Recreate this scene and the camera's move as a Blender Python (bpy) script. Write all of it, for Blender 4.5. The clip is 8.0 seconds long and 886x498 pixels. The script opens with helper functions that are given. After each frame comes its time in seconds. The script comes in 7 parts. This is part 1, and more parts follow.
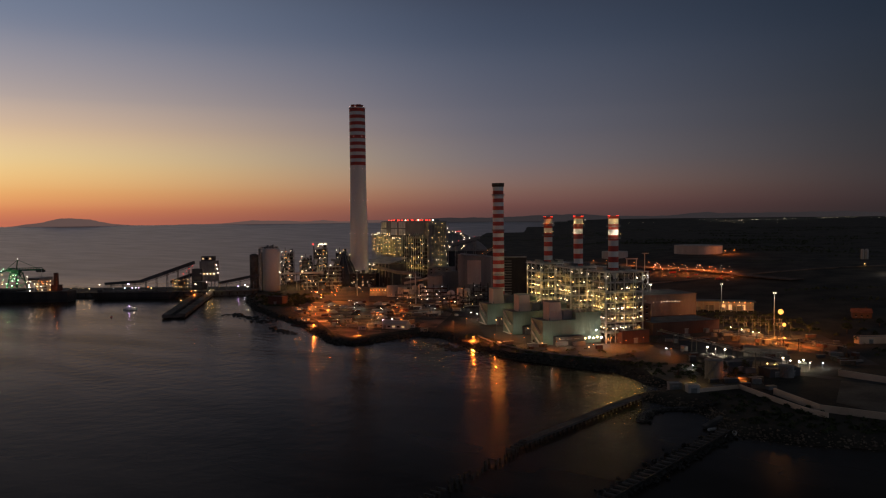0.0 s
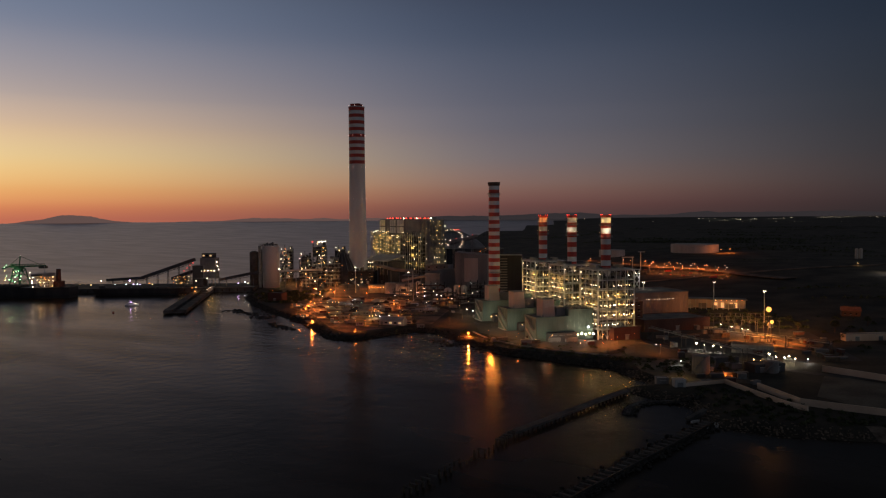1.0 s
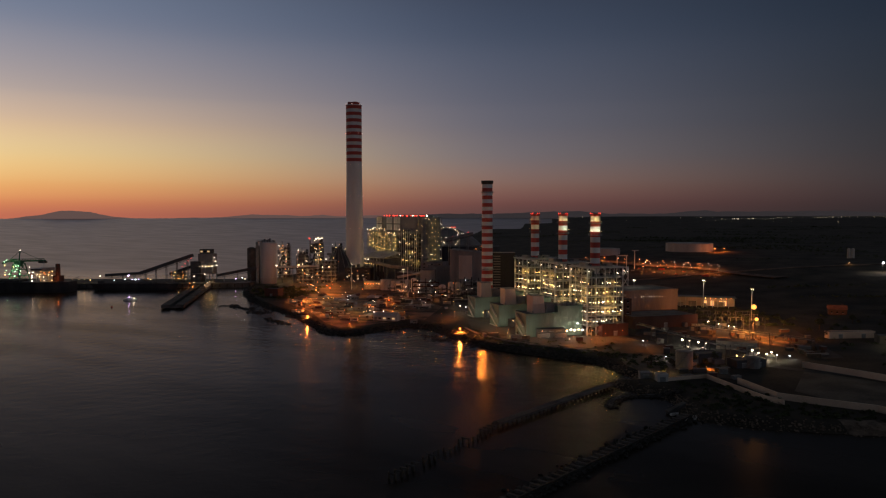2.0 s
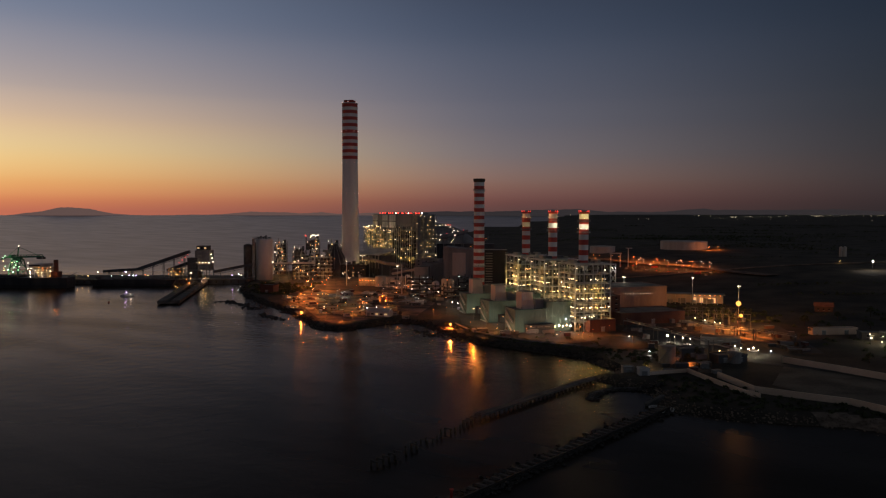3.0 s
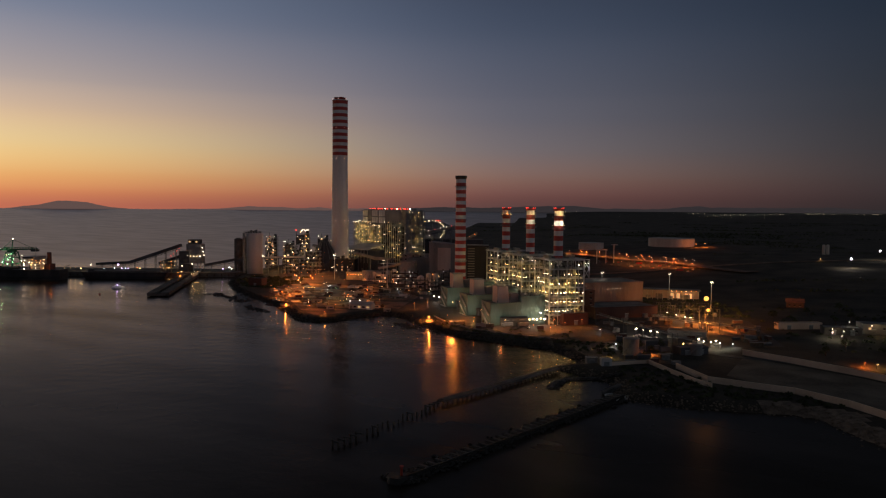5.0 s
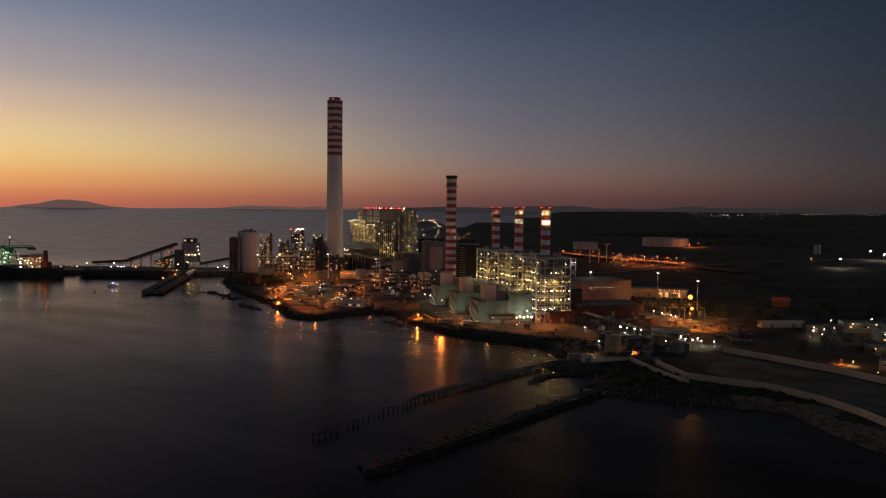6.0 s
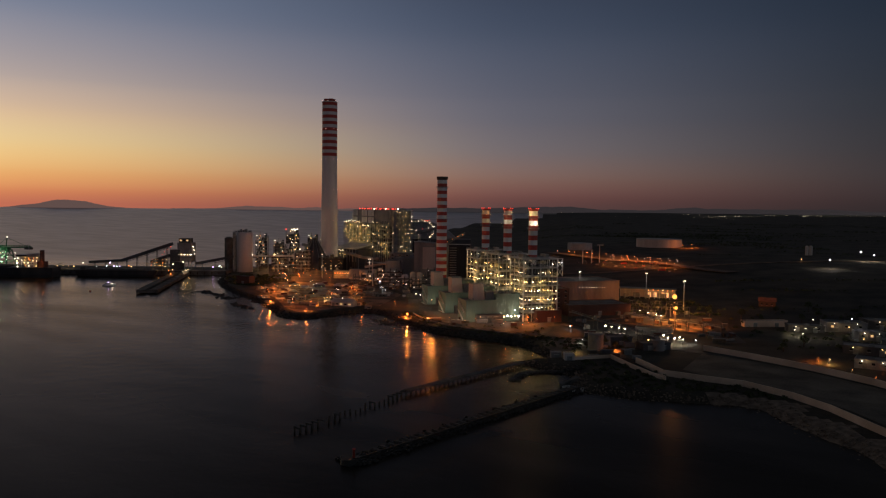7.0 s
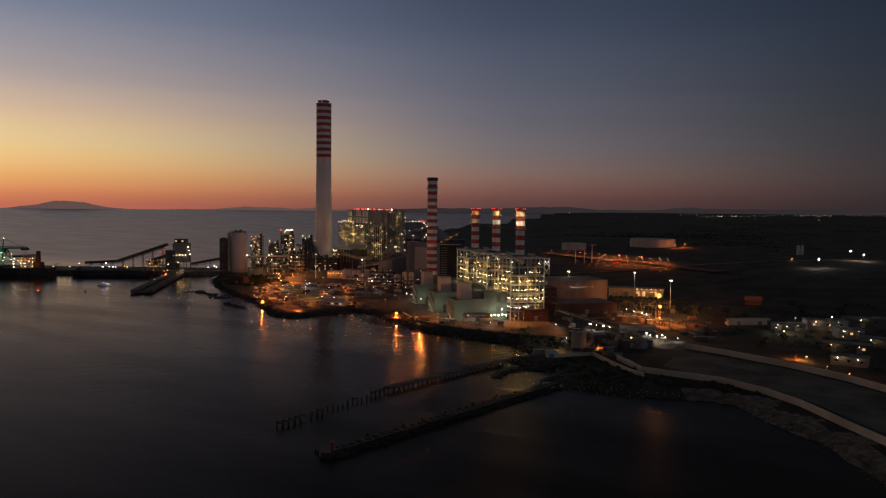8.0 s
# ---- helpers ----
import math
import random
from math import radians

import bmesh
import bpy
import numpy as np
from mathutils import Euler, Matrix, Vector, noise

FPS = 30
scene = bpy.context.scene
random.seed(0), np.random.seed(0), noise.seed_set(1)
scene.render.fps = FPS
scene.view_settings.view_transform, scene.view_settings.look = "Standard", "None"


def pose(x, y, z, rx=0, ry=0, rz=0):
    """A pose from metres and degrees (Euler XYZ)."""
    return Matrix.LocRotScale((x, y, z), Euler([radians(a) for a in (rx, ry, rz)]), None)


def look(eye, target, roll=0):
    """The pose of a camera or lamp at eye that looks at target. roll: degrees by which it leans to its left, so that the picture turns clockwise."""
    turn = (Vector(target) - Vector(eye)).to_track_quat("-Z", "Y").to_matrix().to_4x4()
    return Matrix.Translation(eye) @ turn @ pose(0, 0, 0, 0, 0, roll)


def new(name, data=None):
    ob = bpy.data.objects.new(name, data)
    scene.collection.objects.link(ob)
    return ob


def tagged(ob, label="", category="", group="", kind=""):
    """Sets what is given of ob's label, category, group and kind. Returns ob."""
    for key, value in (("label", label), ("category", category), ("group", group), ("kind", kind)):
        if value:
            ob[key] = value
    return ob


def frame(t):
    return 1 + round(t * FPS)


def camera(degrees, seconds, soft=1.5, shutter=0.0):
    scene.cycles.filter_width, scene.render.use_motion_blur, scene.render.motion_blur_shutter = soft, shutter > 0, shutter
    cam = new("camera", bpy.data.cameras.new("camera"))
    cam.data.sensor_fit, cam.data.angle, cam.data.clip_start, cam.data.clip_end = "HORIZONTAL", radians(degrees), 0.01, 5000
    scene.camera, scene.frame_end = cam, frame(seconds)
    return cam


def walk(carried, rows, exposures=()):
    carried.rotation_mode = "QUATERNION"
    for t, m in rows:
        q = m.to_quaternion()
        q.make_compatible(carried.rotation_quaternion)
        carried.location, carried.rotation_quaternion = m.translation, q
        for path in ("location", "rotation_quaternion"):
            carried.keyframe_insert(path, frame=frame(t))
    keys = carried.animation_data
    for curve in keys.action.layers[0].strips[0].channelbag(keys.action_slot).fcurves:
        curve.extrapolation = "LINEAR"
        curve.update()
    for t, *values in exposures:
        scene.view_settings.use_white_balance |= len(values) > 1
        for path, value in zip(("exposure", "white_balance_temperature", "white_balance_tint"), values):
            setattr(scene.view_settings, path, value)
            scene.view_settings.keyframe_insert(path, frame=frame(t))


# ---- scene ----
cam = camera(60.8, 8.0, soft=1.2)
PATH = [
    (0, (2.66, -2.647, 94.891), (2.437, -0.662, 94.81), -0.6),
    (0.5, (4.707, -8.239, 94.973), (4.483, -6.254, 94.89), -0.5),
    (1, (7.31, -13.782, 95.029), (7.086, -11.796, 94.943), -0.4),
    (1.5, (10.268, -19.081, 95.039), (10.045, -17.095, 94.95), -0.2),
    (3, (21.93, -32.915, 94.698), (21.708, -30.93, 94.6), 0.1),
    (3.5, (25.886, -36.953, 94.958), (25.665, -34.968, 94.857), 0.2),
    (4, (30.45, -41.296, 94.926), (30.229, -39.31, 94.822), 0.3),
    (4.5, (35.196, -45.352, 95.036), (34.976, -43.368, 94.929), 0.4),
    (6, (50.136, -57.157, 94.953), (49.917, -55.172, 94.843), 0.6),
    (6.5, (55.197, -61.228, 95.019), (54.977, -59.243, 94.91), 0.6),
    (7, (60.357, -65.385, 94.959), (60.138, -63.4, 94.851), 0.7),
    (7.5, (65.459, -69.625, 95.032), (65.24, -67.64, 94.924), 0.7),
    (8, (70.693, -73.676, 95.217), (70.475, -71.691, 95.11), 0.6),
]
walk(cam, [(t, look(eye, target, roll)) for t, eye, target, roll in PATH])

# ---- dusk sky ----
world = bpy.data.worlds.new("dusk")
scene.world = world
world.use_nodes = True
wt = world.node_tree
wt.nodes.clear()


def sky_ramp(stops):
    n = wt.nodes.new("ShaderNodeValToRGB")
    n.color_ramp.interpolation = "EASE"
    els = n.color_ramp.elements
    while len(els) < len(stops):
        els.new(0.5)
    for e, (p, c) in zip(els, stops):
        e.position, e.color = p, (*c, 1)
    return n


def wmath(op, a, b):
    n = wt.nodes.new("ShaderNodeMath")
    n.operation = op
    for i, v in enumerate((a, b)):
        if isinstance(v, (int, float)):
            n.inputs[i].default_value = v
        else:
            wt.links.new(v, n.inputs[i])
    return n.outputs[0]


SUNSET = radians(52)   # the glow lies this far to the left of +y
w_co = wt.nodes.new("ShaderNodeTexCoord")
w_sep = wt.nodes.new("ShaderNodeSeparateXYZ")
wt.links.new(w_co.outputs["Generated"], w_sep.inputs[0])
w_dot = wmath("ADD", wmath("MULTIPLY", w_sep.outputs[0], -math.sin(SUNSET)), wmath("MULTIPLY", w_sep.outputs[1], math.cos(SUNSET)))
w_flat = wmath("SQRT", wmath("MAXIMUM", wmath("SUBTRACT", 1.0, wmath("MULTIPLY", w_sep.outputs[2], w_sep.outputs[2])), 0.0001), 0)
w_turn = wmath("MULTIPLY", wmath("ARCCOSINE", wmath("MINIMUM", wmath("MAXIMUM", wmath("DIVIDE", w_dot, w_flat), -1.0), 1.0), 0), 180 / math.pi)
w_up = wmath("MULTIPLY", w_sep.outputs[2], 2.0)
HEIGHTS = (0.0, 0.037, 0.082, 0.142, 0.216, 0.289, 0.43, 0.57, 0.78, 1.0)


def dusk_column(*colors):
    """The sky's colours upwards from the horizon on one bearing, as eight-bit values."""
    lin = lambda v: ((v / 255 + 0.055) / 1.055) ** 2.4 if v > 10 else v / 255 / 12.92
    r = sky_ramp([(h, tuple(lin(v) for v in c)) for h, c in zip(HEIGHTS, colors)])
    r.color_ramp.interpolation = "CARDINAL"
    wt.links.new(w_up, r.inputs[0])
    return r.outputs[0]


def blend(low, high, first, second):
    f = wt.nodes.new("ShaderNodeMapRange")
    f.interpolation_type = "SMOOTHSTEP"
    f.inputs["From Min"].default_value, f.inputs["From Max"].default_value = low, high
    wt.links.new(w_turn, f.inputs["Value"])
    m = wt.nodes.new("ShaderNodeMixRGB")
    wt.links.new(f.outputs[0], m.inputs[0])
    wt.links.new(first, m.inputs[1])
    wt.links.new(second, m.inputs[2])
    return m.outputs[0]


afterglow = dusk_column((232, 135, 92), (250, 180, 108), (255, 218, 142), (252, 224, 170), (235, 210, 180), (202, 190, 182), (150, 152, 166), (110, 120, 140), (62, 66, 77), (46, 49, 58))
west = dusk_column((198, 112, 86), (226, 147, 95), (241, 184, 116), (240, 205, 145), (221, 190, 156), (185, 168, 160), (135, 138, 154), (103, 114, 135), (60, 64, 75), (45, 48, 57))
northwest = dusk_column((100, 70, 68), (124, 84, 78), (140, 109, 100), (129, 116, 117), (114, 110, 119), (102, 103, 117), (80, 88, 107), (60, 68, 86), (33, 34, 38), (36, 36, 39))
north = dusk_column((43, 39, 41), (49, 44, 46), (51, 48, 51), (49, 48, 52), (45, 47, 53), (41, 46, 54), (35, 43, 55), (31, 39, 50), (36, 37, 39), (38, 38, 40))
east = dusk_column((105, 108, 118), (112, 116, 126), (118, 121, 132), (117, 121, 130), (114, 119, 129), (109, 116, 127), (98, 107, 121), (87, 95, 109), (72, 77, 86), (55, 59, 67))
w_sky = blend(86, 144, blend(36, 84, blend(7, 53, blend(0, 18, afterglow, west), northwest), north), east)
w_bg = wt.nodes.new("ShaderNodeBackground")
w_bg.inputs[1].default_value = 1.0
w_out = wt.nodes.new("ShaderNodeOutputWorld")
wt.links.new(w_sky, w_bg.inputs[0])
wt.links.new(w_bg.outputs[0], w_out.inputs[0])


# ---- materials ----
def surface(name, low, high, rough=0.8, metal=0.0, scale=0.15, bump=0.3, fine=2.0, streak=False, spec=0.4):
    """Two scales of noise between two colours, in metres of the place, with relief. streak: drawn out upright, as rain stains are."""
    m = bpy.data.materials.new(name)
    m.use_nodes = True
    nt = m.node_tree
    b = nt.nodes["Principled BSDF"]
    b.inputs["Roughness"].default_value, b.inputs["Metallic"].default_value = rough, metal
    b.inputs["Specular IOR Level"].default_value = spec
    geo = nt.nodes.new("ShaderNodeNewGeometry")
    sc = nt.nodes.new("ShaderNodeVectorMath")
    sc.operation = "MULTIPLY"
    sc.inputs[1].default_value = (1, 1, 0.12) if streak else (1, 1, 1)
    nt.links.new(geo.outputs["Position"], sc.inputs[0])
    big = nt.nodes.new("ShaderNodeTexNoise")
    big.inputs["Scale"].default_value, big.inputs["Detail"].default_value = scale, 5
    small = nt.nodes.new("ShaderNodeTexNoise")
    small.inputs["Scale"].default_value, small.inputs["Detail"].default_value = fine, 3
    for n in (big, small):
        nt.links.new(sc.outputs[0], n.inputs["Vector"])
    add = nt.nodes.new("ShaderNodeMath")
    add.operation = "MULTIPLY_ADD"
    add.inputs[1].default_value = 0.35
    nt.links.new(small.outputs["Fac"], add.inputs[0])
    nt.links.new(big.outputs["Fac"], add.inputs[2])
    ramp = nt.nodes.new("ShaderNodeValToRGB")
    ramp.color_ramp.elements[0].position, ramp.color_ramp.elements[1].position = 0.5, 0.85
    ramp.color_ramp.elements[0].color, ramp.color_ramp.elements[1].color = (*low, 1), (*high, 1)
    nt.links.new(add.outputs[0], ramp.inputs[0])
    nt.links.new(ramp.outputs[0], b.inputs["Base Color"])
    if bump:
        bp = nt.nodes.new("ShaderNodeBump")
        bp.inputs["Strength"].default_value, bp.inputs["Distance"].default_value = bump, 0.3
        nt.links.new(small.outputs["Fac"], bp.inputs["Height"])
        nt.links.new(bp.outputs[0], b.inputs["Normal"])
    return m


def shining(name, color, strength):
    m = bpy.data.materials.new(name)
    m.use_nodes = True
    nt = m.node_tree
    b = nt.nodes["Principled BSDF"]
    b.inputs["Base Color"].default_value = (*color, 1)
    b.inputs["Emission Color"].default_value, b.inputs["Emission Strength"].default_value = (*color, 1), strength
    return m


M_GROUND = surface("dry_ground", (0.014, 0.014, 0.010), (0.072, 0.060, 0.042), 0.95, scale=0.03, fine=0.5)
M_ASPHALT = surface("asphalt", (0.04, 0.04, 0.042), (0.075, 0.072, 0.07), 0.9, scale=0.05, fine=1.0)
M_YARD = surface("yard_gravel", (0.045, 0.035, 0.028), (0.24, 0.165, 0.12), 0.95, scale=0.07, fine=0.8)
M_PALE = surface("pale_concrete", (0.42, 0.40, 0.37), (0.60, 0.57, 0.53), 0.85, scale=0.08, streak=True)
M_LIME = surface("sea_wall_limestone", (0.60, 0.45, 0.33), (0.82, 0.64, 0.49), 0.85, scale=0.06)
M_CONC = surface("grey_concrete", (0.20, 0.19, 0.18), (0.36, 0.34, 0.32), 0.9, scale=0.08, streak=True)
M_SILO = surface("silo_concrete", (0.46, 0.47, 0.48), (0.60, 0.61, 0.61), 0.85, scale=0.08, streak=True)
M_DARKC = surface("stained_concrete", (0.06, 0.058, 0.055), (0.15, 0.14, 0.13), 0.9, scale=0.1)
M_WHITE = surface("chimney_white", (0.68, 0.66, 0.64), (0.84, 0.82, 0.79), 0.7, scale=0.06, streak=True, bump=0.1)
M_REDP = surface("chimney_red", (0.42, 0.055, 0.04), (0.55, 0.085, 0.06), 0.65, scale=0.06, streak=True, bump=0.1)
M_CAP = surface("weathered_cap", (0.085, 0.058, 0.042), (0.17, 0.115, 0.085), 0.9, scale=0.3)
M_SOOT = surface("soot_cap", (0.03, 0.025, 0.022), (0.09, 0.06, 0.05), 0.9, scale=0.3)
M_GREEN = surface("green_cladding", (0.105, 0.165, 0.145), (0.155, 0.235, 0.205), 0.6, scale=0.07, streak=True, bump=0.1)
M_PINK = surface("pinkish_cladding", (0.42, 0.34, 0.30), (0.54, 0.45, 0.40), 0.6, scale=0.1, streak=True, bump=0.1)
M_STEEL = surface("grey_steel", (0.16, 0.17, 0.17), (0.30, 0.31, 0.31), 0.5, 0.5, scale=0.3, bump=0.1)
M_PSTEEL = surface("pale_steel", (0.38, 0.40, 0.38), (0.56, 0.58, 0.54), 0.5, 0.1, scale=0.3, bump=0.1)
M_GRATE = surface("galvanised_grating", (0.26, 0.26, 0.24), (0.42, 0.42, 0.39), 0.6, 0.1, scale=0.4, bump=0.1)
M_CASING = surface("boiler_casing", (0.13, 0.125, 0.10), (0.36, 0.335, 0.27), 0.5, 0.3, scale=0.12, streak=True, bump=0.15)
M_DARKB = surface("dark_cladding", (0.045, 0.045, 0.05), (0.10, 0.10, 0.105), 0.6, scale=0.06, streak=True, bump=0.15)
M_BLACK = surface("black_cladding", (0.014, 0.014, 0.016), (0.035, 0.034, 0.036), 0.6, scale=0.06, streak=True, bump=0.15)
M_BROWN = surface("brown_cladding", (0.21, 0.145, 0.12), (0.30, 0.215, 0.18), 0.6, scale=0.1, streak=True, bump=0.1)
M_GREYB = surface("grey_cladding", (0.15, 0.15, 0.155), (0.26, 0.26, 0.26), 0.6, scale=0.06, streak=True, bump=0.15)
M_RUST = surface("red_brick_cladding", (0.075, 0.035, 0.029), (0.125, 0.060, 0.046), 0.8, scale=0.08, streak=True)
M_ROOF = surface("flat_roof", (0.13, 0.13, 0.125), (0.25, 0.24, 0.225), 0.9, scale=0.08)
M_PROOF = surface("pale_roof", (0.48, 0.47, 0.45), (0.64, 0.63, 0.60), 0.7, scale=0.08)
M_COAL = surface("grey_dome_sheet", (0.15, 0.15, 0.15), (0.24, 0.24, 0.235), 0.55, scale=0.05)
M_ROCK = surface("shore_rock", (0.022, 0.020, 0.017), (0.078, 0.064, 0.050), 0.9, scale=0.3, bump=0.6)
M_WETROCK = surface("wet_rock", (0.012, 0.011, 0.010), (0.036, 0.032, 0.026), 0.6, scale=0.3, bump=0.6)
M_HILL = surface("haze_glow_hills", (0.05, 0.045, 0.05), (0.075, 0.065, 0.07), 1.0, scale=0.003, bump=0.0, spec=0.0)
M_HAZE = surface("haze_glow_island", (0.05, 0.045, 0.05), (0.075, 0.065, 0.07), 1.0, scale=0.003, bump=0.0, spec=0.0)
for m_, haze_glow in ((M_HAZE, (0.115, 0.072, 0.064)), (M_HILL, (0.029, 0.0245, 0.026))):      # haze of the far ranges, put in as a faint emission
    m_.node_tree.nodes["Principled BSDF"].inputs["Emission Color"].default_value = (*haze_glow, 1)
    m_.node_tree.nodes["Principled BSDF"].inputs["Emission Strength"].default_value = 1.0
M_LOT = surface("grey_lot", (0.070, 0.062, 0.047), (0.19, 0.165, 0.125), 0.95, scale=0.05, fine=0.7)
M_BEACH = surface("beach_stones", (0.10, 0.078, 0.058), (0.27, 0.205, 0.15), 0.9, scale=0.3, bump=0.5)
M_LEAF = surface("scrub_leaves", (0.040, 0.050, 0.022), (0.09, 0.105, 0.045), 0.85, scale=0.3, bump=0.0)
M_TRUNK = surface("bark", (0.07, 0.05, 0.035), (0.14, 0.10, 0.07), 0.95, scale=1.0)
M_HULL = surface("ship_hull", (0.015, 0.016, 0.02), (0.045, 0.04, 0.04), 0.6, scale=0.1, streak=True)
M_SHIPW = surface("ship_white", (0.45, 0.44, 0.42), (0.62, 0.60, 0.57), 0.6, scale=0.2, streak=True)
M_CRANE = surface("crane_green", (0.05, 0.16, 0.09), (0.10, 0.26, 0.14), 0.6, scale=0.2)
M_TILE = surface("roof_tiles", (0.22, 0.08, 0.05), (0.34, 0.14, 0.09), 0.9, scale=0.4)
M_WOOD = surface("old_timber", (0.05, 0.04, 0.03), (0.12, 0.095, 0.07), 0.9, scale=0.5)
M_GLASS = surface("dark_window", (0.01, 0.012, 0.015), (0.02, 0.022, 0.025), 0.12, scale=0.4, bump=0.0)

SODIUM, WARM, WHITE, COOL = (1.0, 0.27, 0.05), (1.0, 0.64, 0.22), (1.0, 0.88, 0.68), (0.85, 0.95, 1.0)
L_BIG = shining("big_sodium_lamp", (1.0, 0.32, 0.07), 2.2)
L_MAST = shining("mast_sodium_lamp", (1.0, 0.43, 0.09), 2.1)
L_SOD = shining("sodium_lamp", SODIUM, 6)
L_WARM = shining("warm_lamp", (1.0, 0.62, 0.24), 9)
L_WHITE = shining("white_lamp", (1.0, 0.84, 0.60), 14)
L_COOL = shining("cool_lamp", COOL, 14)
L_FAR = shining("far_flood_lamp", (0.95, 0.9, 1.0), 80)
L_ROAD = shining("road_lamp", (1.0, 0.42, 0.20), 9)
L_RED = shining("red_beacon", (1.0, 0.05, 0.03), 6)
L_PINK = shining("chimney_beacon", (1.0, 0.62, 0.55), 1.2)
L_GREEN = shining("greenish_lamp", (0.45, 1.0, 0.5), 9)
L_VIOLET = shining("violet_lamp", (0.75, 0.5, 1.0), 12)
L_FLOOD = shining("stack_flood_lamp", (1.0, 0.66, 0.30), 8)
L_TOWN = shining("town_lamp", (1.0, 0.78, 0.52), 2.6)
L_WINDOW = shining("lit_window", (1.0, 0.62, 0.30), 0.7)

# water: long low swell and short ripples over a dark body
M_SEA = bpy.data.materials.new("sea_water")
M_SEA.use_nodes = True
nt = M_SEA.node_tree
b = nt.nodes["Principled BSDF"]
b.inputs["Base Color"].default_value = (0.020, 0.0165, 0.013, 1)
b.inputs["Roughness"].default_value, b.inputs["Specular IOR Level"].default_value = 0.9, 0.0
geo = nt.nodes.new("ShaderNodeNewGeometry")
last = None
for sc_, dist, strength, stretch in ((0.13, 1.1, 0.6, (1, 1.0, 1)), (0.3, 0.25, 0.22, (1, 1.4, 1)), (0.9, 0.10, 0.45, (1, 1.3, 1))):
    vm = nt.nodes.new("ShaderNodeVectorMath")
    vm.operation = "MULTIPLY"
    vm.inputs[1].default_value = stretch
    nt.links.new(geo.outputs["Position"], vm.inputs[0])
    n = nt.nodes.new("ShaderNodeTexNoise")
    n.inputs["Scale"].default_value, n.inputs["Detail"].default_value = sc_, 2
    nt.links.new(vm.outputs[0], n.inputs["Vector"])
    bp = nt.nodes.new("ShaderNodeBump")
    bp.inputs["Strength"].default_value, bp.inputs["Distance"].default_value = strength, dist
    nt.links.new(n.outputs["Fac"], bp.inputs["Height"])
    if sc_ == 0.3:
        ripple = bp
    elif sc_ == 0.9:
        wavelet = bp
    else:
        swell = bp
    if last:
        nt.links.new(last.outputs[0], bp.inputs["Normal"])
    last = bp
nt.links.new(last.outputs[0], b.inputs["Normal"])
patch = nt.nodes.new("ShaderNodeTexNoise")
patch.inputs["Scale"].default_value, patch.inputs["Detail"].default_value = 0.007, 3
slant = nt.nodes.new("ShaderNodeVectorRotate")
slant.rotation_type = "Z_AXIS"
slant.inputs["Angle"].default_value = 0.45
drawn = nt.nodes.new("ShaderNodeVectorMath")
drawn.operation = "MULTIPLY"
drawn.inputs[1].default_value = (1, 3, 1)
nt.links.new(geo.outputs["Position"], slant.inputs["Vector"])
nt.links.new(slant.outputs[0], drawn.inputs[0])
nt.links.new(drawn.outputs[0], patch.inputs["Vector"])
pr = nt.nodes.new("ShaderNodeMapRange")
pr.inputs["From Min"].default_value, pr.inputs["From Max"].default_value = 0.35, 0.65
pr.inputs["To Min"].default_value, pr.inputs["To Max"].default_value = -0.12, 0.15
nt.links.new(patch.outputs["Fac"], pr.inputs["Value"])
sep = nt.nodes.new("ShaderNodeSeparateXYZ")
nt.links.new(geo.outputs["Position"], sep.inputs[0])
calm = nt.nodes.new("ShaderNodeMapRange")       # sheltered bay in front, open sea behind the quay
calm.inputs["From Min"].default_value, calm.inputs["From Max"].default_value = 850, 1250
calm.inputs["To Min"].default_value, calm.inputs["To Max"].default_value = 0.18, 0.33
nt.links.new(sep.outputs[1], calm.inputs["Value"])
choppy = nt.nodes.new("ShaderNodeMapRange")
choppy.inputs["From Min"].default_value, choppy.inputs["From Max"].default_value = 300, 780
choppy.inputs["To Min"].default_value, choppy.inputs["To Max"].default_value = 0.20, 0.10
nt.links.new(sep.outputs[1], choppy.inputs["Value"])
rolling = nt.nodes.new("ShaderNodeMapRange")     # the swell dies behind the groyne
rolling.inputs["From Min"].default_value, rolling.inputs["From Max"].default_value = 250, 500
rolling.inputs["To Min"].default_value, rolling.inputs["To Max"].default_value = 0.10, 0.40
nt.links.new(sep.outputs[1], rolling.inputs["Value"])
nt.links.new(rolling.outputs[0], swell.inputs["Strength"])
clear = nt.nodes.new("ShaderNodeMapRange")      # mirror share by place: reflection dimmed most over the near bay
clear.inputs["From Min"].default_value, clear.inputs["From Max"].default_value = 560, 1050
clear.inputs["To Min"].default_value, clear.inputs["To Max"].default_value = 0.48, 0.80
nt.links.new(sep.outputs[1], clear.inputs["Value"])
nt.links.new(choppy.outputs[0], ripple.inputs["Strength"])
nt.links.new(choppy.outputs[0], wavelet.inputs["Strength"])
tot = nt.nodes.new("ShaderNodeMath")
gusts = nt.nodes.new("ShaderNodeMath")           # patches of wind on the sheltered water
gusts.operation = "MULTIPLY"
nt.links.new(pr.outputs[0], gusts.inputs[0])
nt.links.new(choppy.outputs[0], gusts.inputs[1])
nt.links.new(gusts.outputs[0], tot.inputs[0])
ruffled = nt.nodes.new("ShaderNodeMapRange")     # the nearest water lies open to the wind
ruffled.inputs["From Min"].default_value, ruffled.inputs["From Max"].default_value = 180, 470
ruffled.inputs["To Min"].default_value, ruffled.inputs["To Max"].default_value = 0.13, 0.0
nt.links.new(sep.outputs[1], ruffled.inputs["Value"])
rough = nt.nodes.new("ShaderNodeMath")
nt.links.new(calm.outputs[0], rough.inputs[0])
